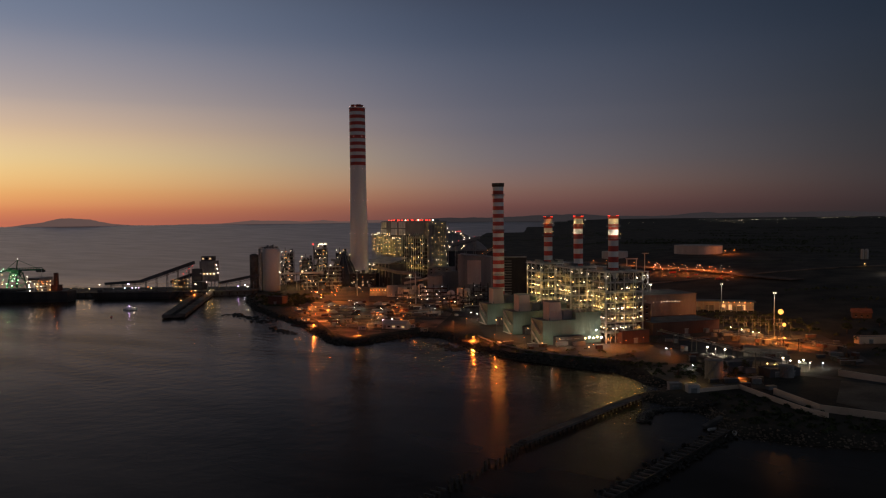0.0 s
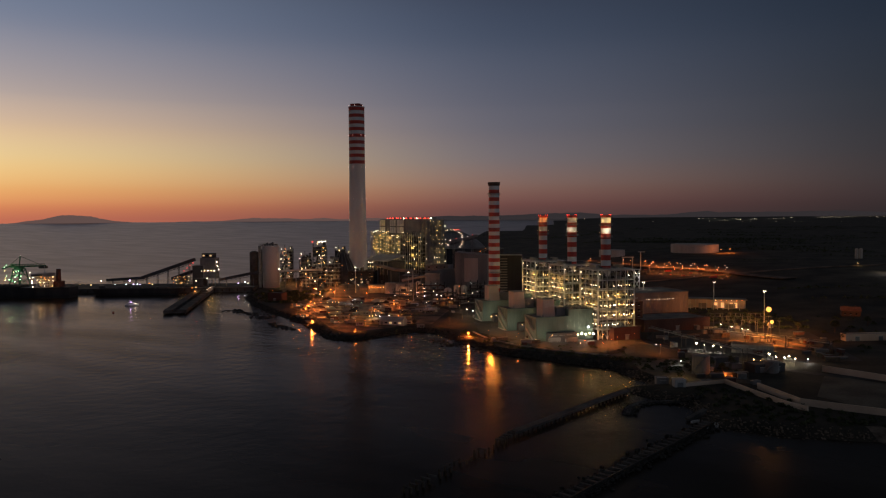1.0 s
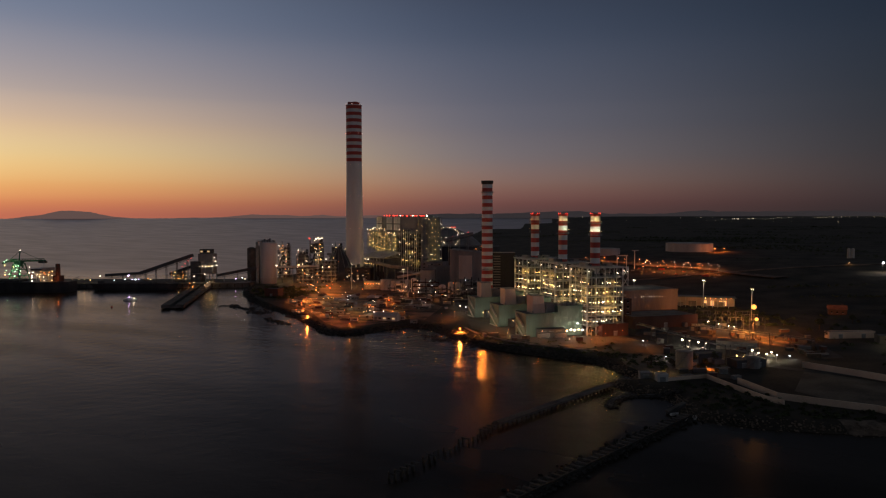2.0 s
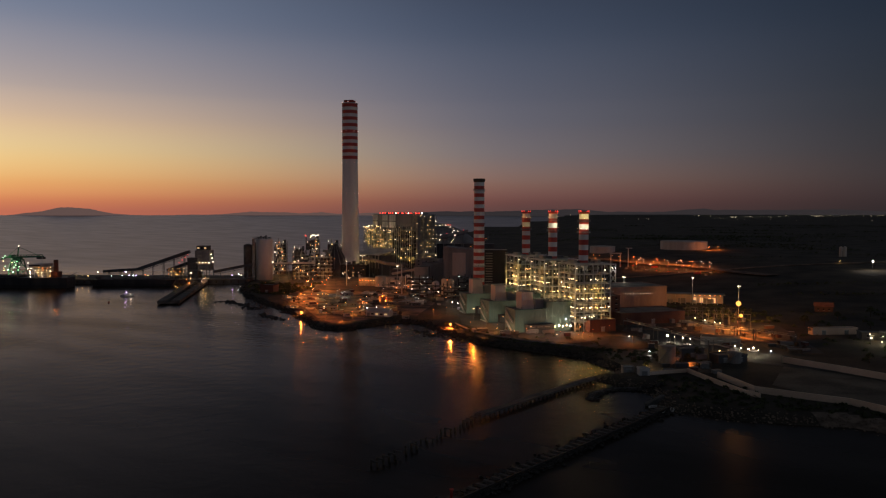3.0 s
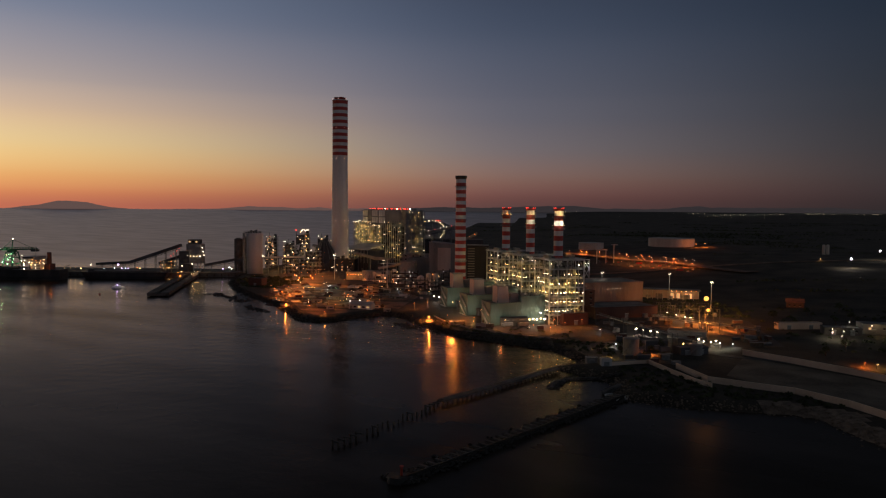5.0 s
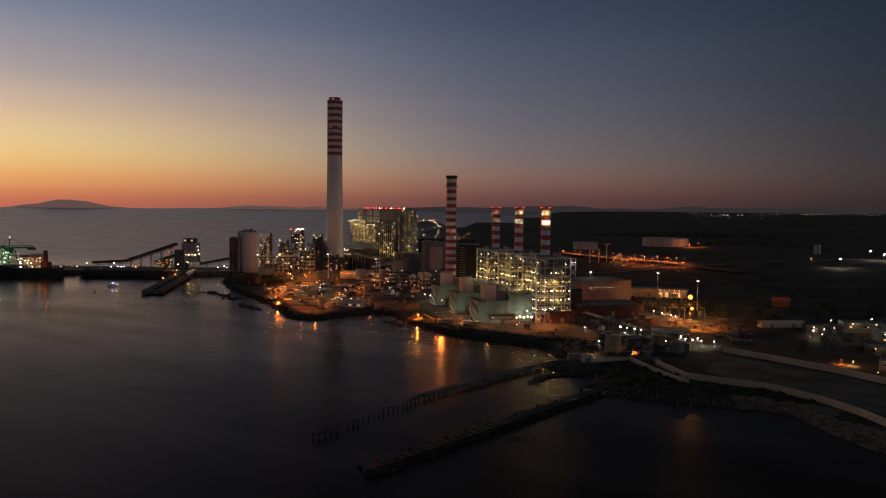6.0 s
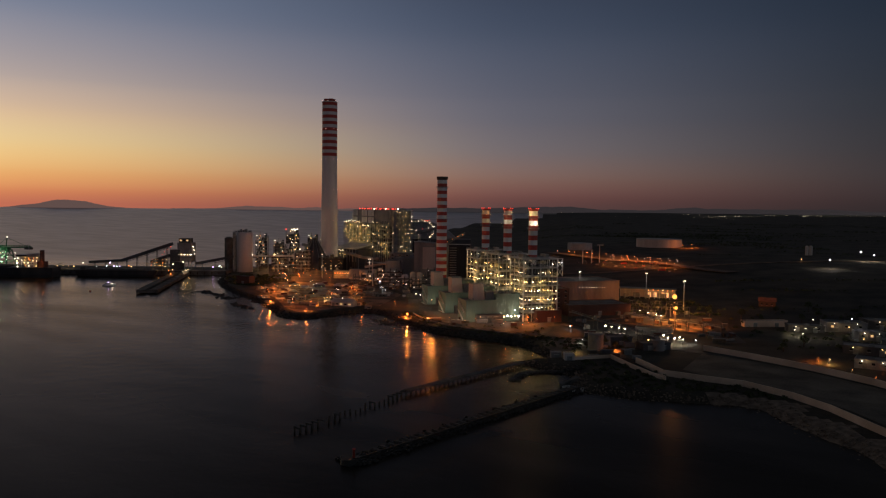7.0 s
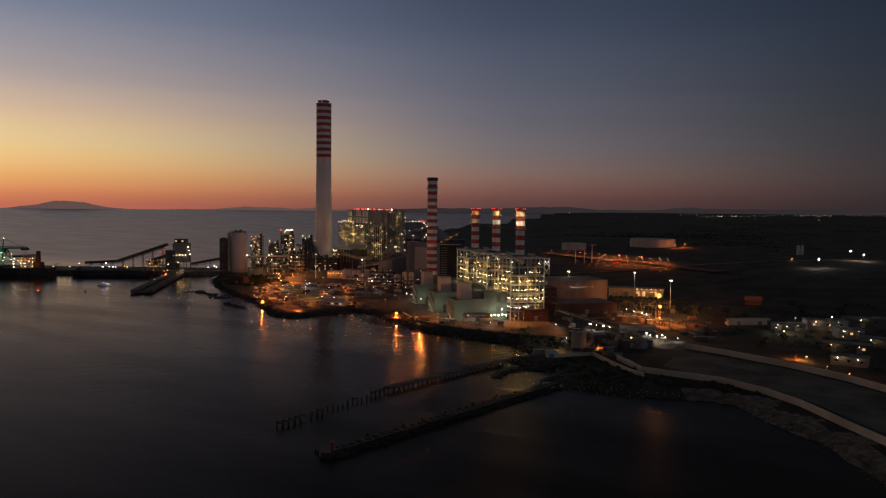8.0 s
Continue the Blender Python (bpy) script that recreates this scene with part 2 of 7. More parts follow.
nt.links.new(ruffled.outputs[0], rough.inputs[1])
nt.links.new(rough.outputs[0], tot.inputs[1])
gloss = nt.nodes.new("ShaderNodeBsdfGlossy")
gloss.inputs["Color"].default_value = (1.0, 0.91, 0.85, 1)
nt.links.new(tot.outputs[0], gloss.inputs["Roughness"])
nt.links.new(last.outputs[0], gloss.inputs["Normal"])
fres = nt.nodes.new("ShaderNodeFresnel")
fres.inputs["IOR"].default_value = 1.33
share = nt.nodes.new("ShaderNodeMath")           # scales the Fresnel mirror down by that share
share.operation = "MULTIPLY"
nt.links.new(fres.outputs[0], share.inputs[0])
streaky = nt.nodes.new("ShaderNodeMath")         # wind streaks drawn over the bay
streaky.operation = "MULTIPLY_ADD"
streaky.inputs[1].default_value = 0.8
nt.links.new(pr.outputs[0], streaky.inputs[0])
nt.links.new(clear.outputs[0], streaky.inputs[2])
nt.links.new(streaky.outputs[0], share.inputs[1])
body = nt.nodes.new("ShaderNodeMixShader")
nt.links.new(share.outputs[0], body.inputs[0])
nt.links.new(b.outputs[0], body.inputs[1])
nt.links.new(gloss.outputs[0], body.inputs[2])
nt.links.new(body.outputs[0], nt.nodes["Material Output"].inputs["Surface"])


# ---- building blocks ----
def mesh_of(name, bm, *materials):
    me = bpy.data.meshes.new(name)
    bm.to_mesh(me)
    bm.free()
    for m in materials:
        me.materials.append(m)
    return me


def part(name, bm, material, parent, label="", at=None):
    """Links a bmesh or a mesh as ONE object under a thing or under a part."""
    me = bm if isinstance(bm, bpy.types.Mesh) else mesh_of(name, bm, material)
    ob = new(name, me)
    ob.parent = parent
    if at is not None:
        ob.matrix_basis = at
    return tagged(ob, label)


def thing(name, at, label, category, group="", kind=""):
    ob = new(name)
    ob.empty_display_size = 1
    ob.matrix_basis = at
    return tagged(ob, label, category, group, kind)


def solid(name, bm, material, at, label, category, group="", kind=""):
    ob = new(name, mesh_of(name, bm, material))
    ob.matrix_basis = at
    return tagged(ob, label, category, group, kind)


def add_box(bm, x0, x1, y0, y1, z0, z1, bevel=0.0):
    ret = bmesh.ops.create_cube(bm, size=1, matrix=Matrix.Translation(((x0 + x1) / 2, (y0 + y1) / 2, (z0 + z1) / 2)) @ Matrix.Diagonal((x1 - x0, y1 - y0, z1 - z0, 1)))
    if bevel:
        es = list({e for v in ret["verts"] for e in v.link_edges})
        bmesh.ops.bevel(bm, geom=es, offset=bevel, segments=1, affect="EDGES")


def box_bm(*size, bevel=0.0):
    bm = bmesh.new()
    add_box(bm, *size, bevel=bevel)
    return bm


def add_ring_stack(bm, profile, n=32, cap=True):
    """A turned body from (radius, height) pairs."""
    rings = []
    for r, z in profile:
        rings.append([bm.verts.new((r * math.cos(2 * math.pi * i / n), r * math.sin(2 * math.pi * i / n), z)) for i in range(n)])
    for lo, hi in zip(rings, rings[1:]):
        for i in range(n):
            bm.faces.new((lo[i], lo[(i + 1) % n], hi[(i + 1) % n], hi[i]))
    if cap:
        bm.faces.new(rings[-1])
        bm.faces.new(rings[0][::-1])
    for f in bm.faces:
        f.smooth = len(f.verts) == 4
    return bm


def turned(profile, n=32, cap=True):
    return add_ring_stack(bmesh.new(), profile, n, cap)


UNIT = {}


def unit_beam(material):
    """A rolled I section, one metre each way, along z."""
    if ("beam", material.name) not in UNIT:
        bm = bmesh.new()
        pts = [(-.5, -.5), (.5, -.5), (.5, -.3), (.15, -.3), (.15, .3), (.5, .3), (.5, .5), (-.5, .5), (-.5, .3), (-.15, .3), (-.15, -.3), (-.5, -.3)]
        lo = [bm.verts.new((x, y, 0)) for x, y in pts]
        hi = [bm.verts.new((x, y, 1)) for x, y in pts]
        for i in range(12):
            bm.faces.new((lo[i], lo[(i + 1) % 12], hi[(i + 1) % 12], hi[i]))
        bm.faces.new(lo[::-1])
        bm.faces.new(hi)
        UNIT["beam", material.name] = mesh_of("beam", bm, material)
    return UNIT["beam", material.name]


def unit_tube(material, n=8):
    if ("tube", n, material.name) not in UNIT:
        UNIT["tube", n, material.name] = mesh_of("tube", turned([(0.5, 0), (0.5, 1)], n), material)
    return UNIT["tube", n, material.name]


def unit_box(material):
    """A box one metre each way with chamfered edges, standing on z = 0."""
    if ("box", material.name) not in UNIT:
        UNIT["box", material.name] = mesh_of("box", box_bm(-.5, .5, -.5, .5, 0, 1, bevel=0.015), material)
    return UNIT["box", material.name]


def between(a, b, w, h):
    a, b = Vector(a), Vector(b)
    d = b - a
    return Matrix.Translation(a) @ d.to_track_quat("Z", "Y").to_matrix().to_4x4() @ Matrix.Diagonal((w, h, d.length, 1))


def beam(name, a, b, w, material, parent, tube=False):
    return part(name, unit_tube(material) if tube else unit_beam(material), None, parent, at=between(a, b, w, w))


def block(name, x0, x1, y0, y1, z0, z1, material, parent, label=""):
    ob = part(name, unit_box(material), None, parent, label,
              Matrix.Translation(((x0 + x1) / 2, (y0 + y1) / 2, z0)) @ Matrix.Diagonal((x1 - x0, y1 - y0, z1 - z0, 1)))
    if parent.type == "MESH":
        ob.matrix_parent_inverse = parent.matrix_basis.inverted()
    return ob


BULB = {}


def bulb(material):
    """A faceted lamp globe, one metre across."""
    if material.name not in BULB:
        bm = bmesh.new()
        bmesh.ops.create_icosphere(bm, subdivisions=2, radius=0.5)
        BULB[material.name] = mesh_of("bulb", bm, material)
    return BULB[material.name]


def lamp_on(parent, x, y, z, material, size=0.5, name="lamp"):
    return part(name, bulb(material), None, parent, at=Matrix.Translation((x, y, z)) @ Matrix.Diagonal((size * 1.12, size * 1.12, size * 1.12, 1)))


GROUND = 3.0
RAYS = {}
RAY_COLOR = {"honey": (1.0, 0.40, 0.09), "sodium": (1.0, 0.235, 0.035), "amber": (1.0, 0.27, 0.04), "gold": (1.0, 0.60, 0.19), "yellow": (1.0, 0.56, 0.14), "warm": (1.0, 0.62, 0.24), "white": (1.0, 0.86, 0.62), "cool": (0.86, 0.95, 1.0), "green": (0.45, 1.0, 0.5), "violet": (0.7, 0.5, 1.0)}


def rays(parent, x, y, z, color, watts, radius=0.35):
    """A point light with no body: at a lamp, or added as fill."""
    if (color, watts, radius) not in RAYS:
        d = bpy.data.lights.new(color + "_light", "POINT")
        d.color, d.energy, d.shadow_soft_size = RAY_COLOR[color], watts, radius
        RAYS[color, watts, radius] = d
    ob = new("light", RAYS[color, watts, radius])
    ob.parent = parent
    ob.matrix_basis = Matrix.Translation((x, y, z))
    return ob


def flood(parent, x, y, z, color, watts, toward=(0, -1, -0.1), cone=110, radius=0.4):
    """A spot that throws its light one way, for floodlights and added water streaks."""
    d = bpy.data.lights.new(color + "_spot_light", "SPOT")
    d.color, d.energy, d.shadow_soft_size, d.spot_size, d.spot_blend = RAY_COLOR[color], watts, radius, radians(cone), 0.5
    ob = new("light", d)
    ob.parent = parent
    ob.matrix_basis = Matrix.Translation((x, y, z)) @ Vector(toward).to_track_quat("-Z", "Y").to_matrix().to_4x4()
    return ob


HOODS = {}


def downlight(parent, x, y, z, color, watts):
    """The light of a hooded lamp: downwards and a little to the sides, none above."""
    if (color, watts) not in HOODS:
        d = bpy.data.lights.new(color + "_hooded_light", "SPOT")
        d.color, d.energy, d.shadow_soft_size, d.spot_size, d.spot_blend = RAY_COLOR[color], watts, 0.4, radians(158), 0.35
        HOODS[color, watts] = d
    ob = new("light", HOODS[color, watts])
    ob.parent = parent
    ob.matrix_basis = Matrix.Translation((x, y, z))
    return ob


# ---- ground, sea and distance ----
COAST = [(-345, 925), (-326, 855), (-286, 774), (-245, 713), (-199, 654), (-172, 609), (-147, 562), (-130, 555), (-114, 568), (-99, 592),
         (-82, 606), (-64, 592), (-43, 555), (-27, 528), (-8, 504), (10, 492), (27, 480), (44, 471), (60, 462), (66, 445), (70, 432), (78, 424),
         (74, 410), (62, 404), (62, 396), (72, 386), (84, 380), (90, 366), (87, 336), (116, 322), (146, 317), (166, 316), (177, 307), (182, 281)]
COAST2 = [(190, 260), (196, 245), (197, 228), (200, 207), (206, 150), (214, 60), (255, -100), (400, -420), (900, -1200), (2600, -5200),
          (5200, -5200), (5200, 5200), (300, 5200), (150, 4300), (30, 3750), (-110, 3350), (-200, 3050), (-235, 2600), (-290, 1900), (-330, 1400), (-352, 1100)]
SHORE = np.array(COAST + COAST2, float)


def shore_distance(px, py):
    """Metres inland (negative: out at sea) of many points."""
    best = np.full(px.shape, 1e9)
    inside = np.zeros(px.shape, bool)
    n = len(SHORE)
    for i in range(n):
        ax, ay = SHORE[i]
        bx, by = SHORE[(i + 1) % n]
        dx, dy = bx - ax, by - ay
        k = np.clip(((px - ax) * dx + (py - ay) * dy) / (dx * dx + dy * dy), 0, 1)
        best = np.minimum(best, np.hypot(px - ax - k * dx, py - ay - k * dy))
        cross = (ay > py) != (by > py)
        with np.errstate(divide="ignore", invalid="ignore"):
            inside ^= cross & (px < (bx - ax) * (py - ay) / (dy if dy else 1e-9) + ax)
    return np.where(inside, best, -best)


def far_lift(x, y):
    """The far rim stands a little higher, so that the sea's edge lies at the horizon."""
    r = np.hypot(x, y)
    return 72.0 * np.clip((r - 1500) / 3290, 0, None) ** 1.6


def ground_height(x, y):
    x, y = np.asarray(x, float), np.asarray(y, float)
    d = shore_distance(x, y)
    wob = 0.8 * np.sin(x * 0.31 + 1.3 * np.sin(y * 0.17)) * np.sin(y * 0.27)
    ramp = np.clip((d + 2 + wob) / 9, -1, 1)
    base = np.where(ramp > 0, GROUND * np.clip(ramp, 0, 1) ** 0.7, 4 * ramp)
    rise = np.minimum(0.045 * np.clip(0.85 * x + 0.7 * y - 720, 0, None), 0.06 * np.clip(d - 60, 0, None)) * np.clip((x + 60) / 300, 0, 1)
    rise = np.where(rise > 22, 22 + 4 * np.tanh((rise - 22) / 60), rise)
    rise = rise * (1 - 0.65 * np.clip((np.hypot(x, y) - 2300) / 2200, 0, 1))
    roll = rise * 0.10 * np.sin(x * 0.011 + y * 0.004) * np.cos(y * 0.006)
    return base + rise + roll + far_lift(x, y)


def gz(x, y):
    return float(ground_height(np.array([x]), np.array([y]))[0])


def axis(dense0, dense1, step, lo, hi):
    mid = list(np.arange(dense0, dense1 + step, step))
    a, s = dense0, step
    left = []
    while a > lo:
        s *= 1.25
        a -= s
        left.append(max(a, lo))
    b_, s = mid[-1], step
    right = []
    while b_ < hi:
        s *= 1.25
        b_ += s
        right.append(min(b_, hi))
    return np.array(left[::-1] + mid + right)


def sheet(name, xs, ys, height, material, keep=None):
    X, Y = np.meshgrid(xs, ys)
    Z = height(X, Y)
    nx, ny = len(xs), len(ys)
    co = np.stack([X, Y, Z], -1).reshape(-1, 3)
    idx = np.arange(nx * ny).reshape(ny, nx)
    quads = np.stack([idx[:-1, :-1], idx[:-1, 1:], idx[1:, 1:], idx[1:, :-1]], -1).reshape(-1, 4)
    if keep is not None:
        ok = keep(X, Y).reshape(-1)
        quads = quads[ok[quads].any(1)]
    me = bpy.data.meshes.new(name)
    me.from_pydata(co.tolist(), [], quads.tolist())
    me.materials.append(material)
    me.polygons.foreach_set("use_smooth", np.ones(len(me.polygons), bool))
    return new(name, me)


bm = bmesh.new()
radii = [40 * 1.085 ** i for i in range(59)]
radii = [r * 4790 / radii[-1] for r in radii]
inner = [bm.verts.new((0, 0, 0))] * 144
for r in radii:
    zr = float(far_lift(r, 0.0))
    outer = [bm.verts.new((r * math.cos(2 * math.pi * i / 144), r * math.sin(2 * math.pi * i / 144), zr)) for i in range(144)]
    for i in range(144):
        j = (i + 1) % 144
        bm.faces.new((inner[i], outer[i], outer[j]) if r == radii[0] else (inner[i], outer[i], outer[j], inner[j]))
    inner = outer
for f in bm.faces:
    f.smooth = True
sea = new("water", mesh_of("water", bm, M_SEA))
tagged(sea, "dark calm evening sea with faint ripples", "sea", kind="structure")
ground = sheet("ground", axis(-380, 330, 4, -700, 4930), axis(180, 960, 4, -4930, 4930), ground_height, M_GROUND,
               lambda x, y: (shore_distance(x, y) > -25) & (np.hypot(x, y) < 4800))
ground.data.materials.append(M_BEACH)
mid_ = np.zeros(len(ground.data.polygons) * 3)
ground.data.polygons.foreach_get("center", mid_)
mid_ = mid_.reshape(-1, 3)
inland_ = shore_distance(mid_[:, 0], mid_[:, 1])
strip_ = (inland_ > -6) & (inland_ < 13 + 4 * np.sin(mid_[:, 1] * 0.21)) & (mid_[:, 0] > 150) & (mid_[:, 1] < 330)
ground.data.polygons.foreach_set("material_index", strip_.astype(np.int32))
tagged(ground, "dark flat coastal land rising gently inland", "ground", kind="structure")


def ridge(name, az0, az1, radius, top, seed, label, material, n=110):
    """A range of hills along an arc; azimuth in degrees to the right of +y; top gives the skyline's height."""
    bm = bmesh.new()
    rows = []
    for i in range(n + 1):
        az = az0 + (az1 - az0) * i / n
        a = radians(az)
        h = top(az) + (1 + 0.03 * max(0, top(az) - 75)) * (2.2 * noise.fractal((az * 0.9 + seed, seed, 0), 1.0, 2.0, 5) + 1.4 * noise.fractal((az * 3.1, seed, 4), 1.0, 2.0, 3)) + 0.5
        d = Vector((math.sin(a), math.cos(a), 0))
        rows.append([bm.verts.new(d * (radius - 70) + Vector((0, 0, 50))), bm.verts.new(d * (radius - 45) + Vector((0, 0, 50 + 0.6 * (h - 50)))),
                     bm.verts.new(d * radius + Vector((0, 0, h))), bm.verts.new(d * (radius + 50) + Vector((0, 0, 40)))])
    for p, q in zip(rows, rows[1:]):
        for j in range(3):
            f = bm.faces.new((p[j], q[j], q[j + 1], p[j + 1]))
            f.smooth = True
    return solid(name, bm, material, Matrix(), label, "hills", kind="structure")


def humps(base, *each):
    return lambda az: base + sum(h * math.exp(-((az - c) / w) ** 2) for c, w, h in each)


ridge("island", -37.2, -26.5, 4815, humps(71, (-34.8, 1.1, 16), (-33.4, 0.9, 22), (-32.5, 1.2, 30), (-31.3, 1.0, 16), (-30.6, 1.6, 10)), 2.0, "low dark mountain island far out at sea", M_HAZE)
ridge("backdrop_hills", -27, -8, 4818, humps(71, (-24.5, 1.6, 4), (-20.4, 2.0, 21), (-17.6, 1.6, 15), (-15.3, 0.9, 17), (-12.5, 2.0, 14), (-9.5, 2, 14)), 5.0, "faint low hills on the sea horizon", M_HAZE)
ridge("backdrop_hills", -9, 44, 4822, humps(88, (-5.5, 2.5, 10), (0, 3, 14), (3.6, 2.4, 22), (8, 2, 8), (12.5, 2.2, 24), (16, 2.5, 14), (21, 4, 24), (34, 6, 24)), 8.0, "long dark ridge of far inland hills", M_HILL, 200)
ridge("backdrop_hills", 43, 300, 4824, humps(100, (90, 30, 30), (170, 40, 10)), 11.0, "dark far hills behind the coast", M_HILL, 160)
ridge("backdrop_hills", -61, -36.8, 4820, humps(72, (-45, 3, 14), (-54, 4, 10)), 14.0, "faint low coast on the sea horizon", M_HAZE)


# ---- chimneys ----
def banded(parent, name, profile_at, z0, z1, bands, first_red, n=40):
    """A shaft cut into alternating painted rings between two heights."""
    for i in range(bands):
        a, b_ = z0 + (z1 - z0) * i / bands, z0 + (z1 - z0) * (i + 1) / bands
        red = (i % 2 == 0) == first_red
        part("red_band" if red else "white_band", turned([(profile_at(a), a), (profile_at(b_), b_)], n, cap=False), M_REDP if red else M_WHITE, parent)


def ring_platform(parent, r, z, width=1.4):
    p = part("platform", turned([(r - 0.1, z), (r + width, z), (r + width, z + 0.35), (r - 0.1, z + 0.35)], 32, cap=False), M_STEEL, parent)
    for h in (0.75, 1.3):
        part("rail", turned([(r + width - 0.05, z + h), (r + width + 0.05, z + h), (r + width + 0.05, z + h + 0.12), (r + width - 0.05, z + h + 0.12)], 32, cap=False), M_STEEL, p)
    for i in range(12):
        a = 2 * math.pi * i / 12
        x, y = (r + width) * math.cos(a), (r + width) * math.sin(a)
        beam("post", (x, y, z + 0.3), (x, y, z + 1.4), 0.12, M_STEEL, p)
    return p


def big_chimney():
    t = thing("chimney", pose(-233.3, 1040.3, GROUND), "very tall pale concrete chimney with red and white upper bands", "chimney")
    radius = lambda z: 13.2 - 2.1 * min(1, z / 150)
    part("shaft", turned([(radius(z), z) for z in (0, 25, 50, 75, 100, 125, 150, 167.2)], 48, cap=False), M_WHITE, t, "plain pale concrete shaft")
    banded(t, "band", radius, 167.2, 246.3, 17, True, 48)
    part("rim", turned([(11.1, 246.3), (11.5, 246.3), (11.5, 247.6), (10.0, 247.6), (10.0, 246.8)], 48), M_WHITE, t, "pale rim")
    for i in range(4):
        a = radians(35 + 90 * i)
        x, y = 5.2 * math.cos(a), 5.2 * math.sin(a)
        f = part("flue", turned([(3.6, 246.4), (3.6, 250.0), (3.9, 250.0), (3.9, 251.4), (3.0, 251.4), (3.0, 249)], 20), M_REDP, t, "red flue mouth", Matrix.Translation((x, y, 0)))
        part("mouth", turned([(2.95, 250.3), (2.95, 250.8)], 20), M_SOOT, f)
    for z in (24, 72, 118, 162.5, 207.2):
        for i in range(6):
            a = radians(15 + 60 * i)
            r = radius(z) + 0.5
            lamp_on(t, r * math.cos(a), r * math.sin(a), z, L_PINK, 0.65, "beacon")
    for i in range(6):
        a = radians(30 + 60 * i)
        lamp_on(t, 11.4 * math.cos(a), 11.4 * math.sin(a), 248.4, L_PINK, 0.8, "beacon")


def mid_chimney():
    t = thing("chimney", pose(-23.8, 684.2, GROUND), "slender chimney painted in red and white bands all the way down", "chimney")
    radius = lambda z: 5.35 - 0.5 * z / 123
    part("foot", box_bm(-8, 8, -8, 8, 0, 22, bevel=0.3), M_PINK, t, "square pale footing")
    banded(t, "band", radius, 22, 119.8, 28, True)
    part("cap", turned([(4.9, 119.8), (5.6, 120.9), (5.6, 123.2), (4.3, 123.2), (4.3, 121)], 32), M_CAP, t, "sooty brown cap")
    for z in (40, 80, 112):
        ring_platform(t, radius(z), z, 1.0)


UNIT_TURN = 23.1


def gas_stack(x, y):
    t = thing("exhaust_stack", pose(x, y, GROUND), "red and white banded exhaust stack floodlit at its top", "chimney", "exhaust stacks")
    r = 3.75
    banded(t, "band", lambda z: r, 46, 90.4, 11, False, 32)
    part("shaft", turned([(r, 40), (r, 46)], 32, cap=False), M_STEEL, t)
    part("rim", turned([(r, 90.4), (r + 0.5, 90.6), (r + 0.5, 92.3), (r - 0.4, 92.3), (r - 0.4, 90)], 32), M_REDP, t, "red rim")
    for z in (78.0, 87.0):
        ring_platform(t, r, z - 2.6, 1.5)
    return t


def stack_lamps(t, low, high):
    """Floodlights on the two top platforms: colour and power of the lower and the upper set."""
    for (color, watts), z, angles in ((low, 80.4, (200, 245, 290, 330)), (high, 88.2, (225, 275, 320))):
        for a in angles:
            a = radians(a)
            lamp_on(t, 5.25 * math.cos(a), 5.25 * math.sin(a), z - 1.6, L_WARM, 0.14, "flood_lamp")
            rays(t, 5.35 * math.cos(a), 5.35 * math.sin(a), z, color, watts, 0.2)
    for a in (30, 120, 210, 300):
        a = radians(a)
        lamp_on(t, 4.6 * math.cos(a), 4.6 * math.sin(a), 92.6, L_RED, 0.45, "beacon")


big_chimney()
mid_chimney()
STACKS = [(20.7, 673.4), (43.5, 619.9), (65.8, 568.1)]
LEVELS = (7.3, 14.6, 21.9, 29.2, 36.5, 43.8, 51.1)


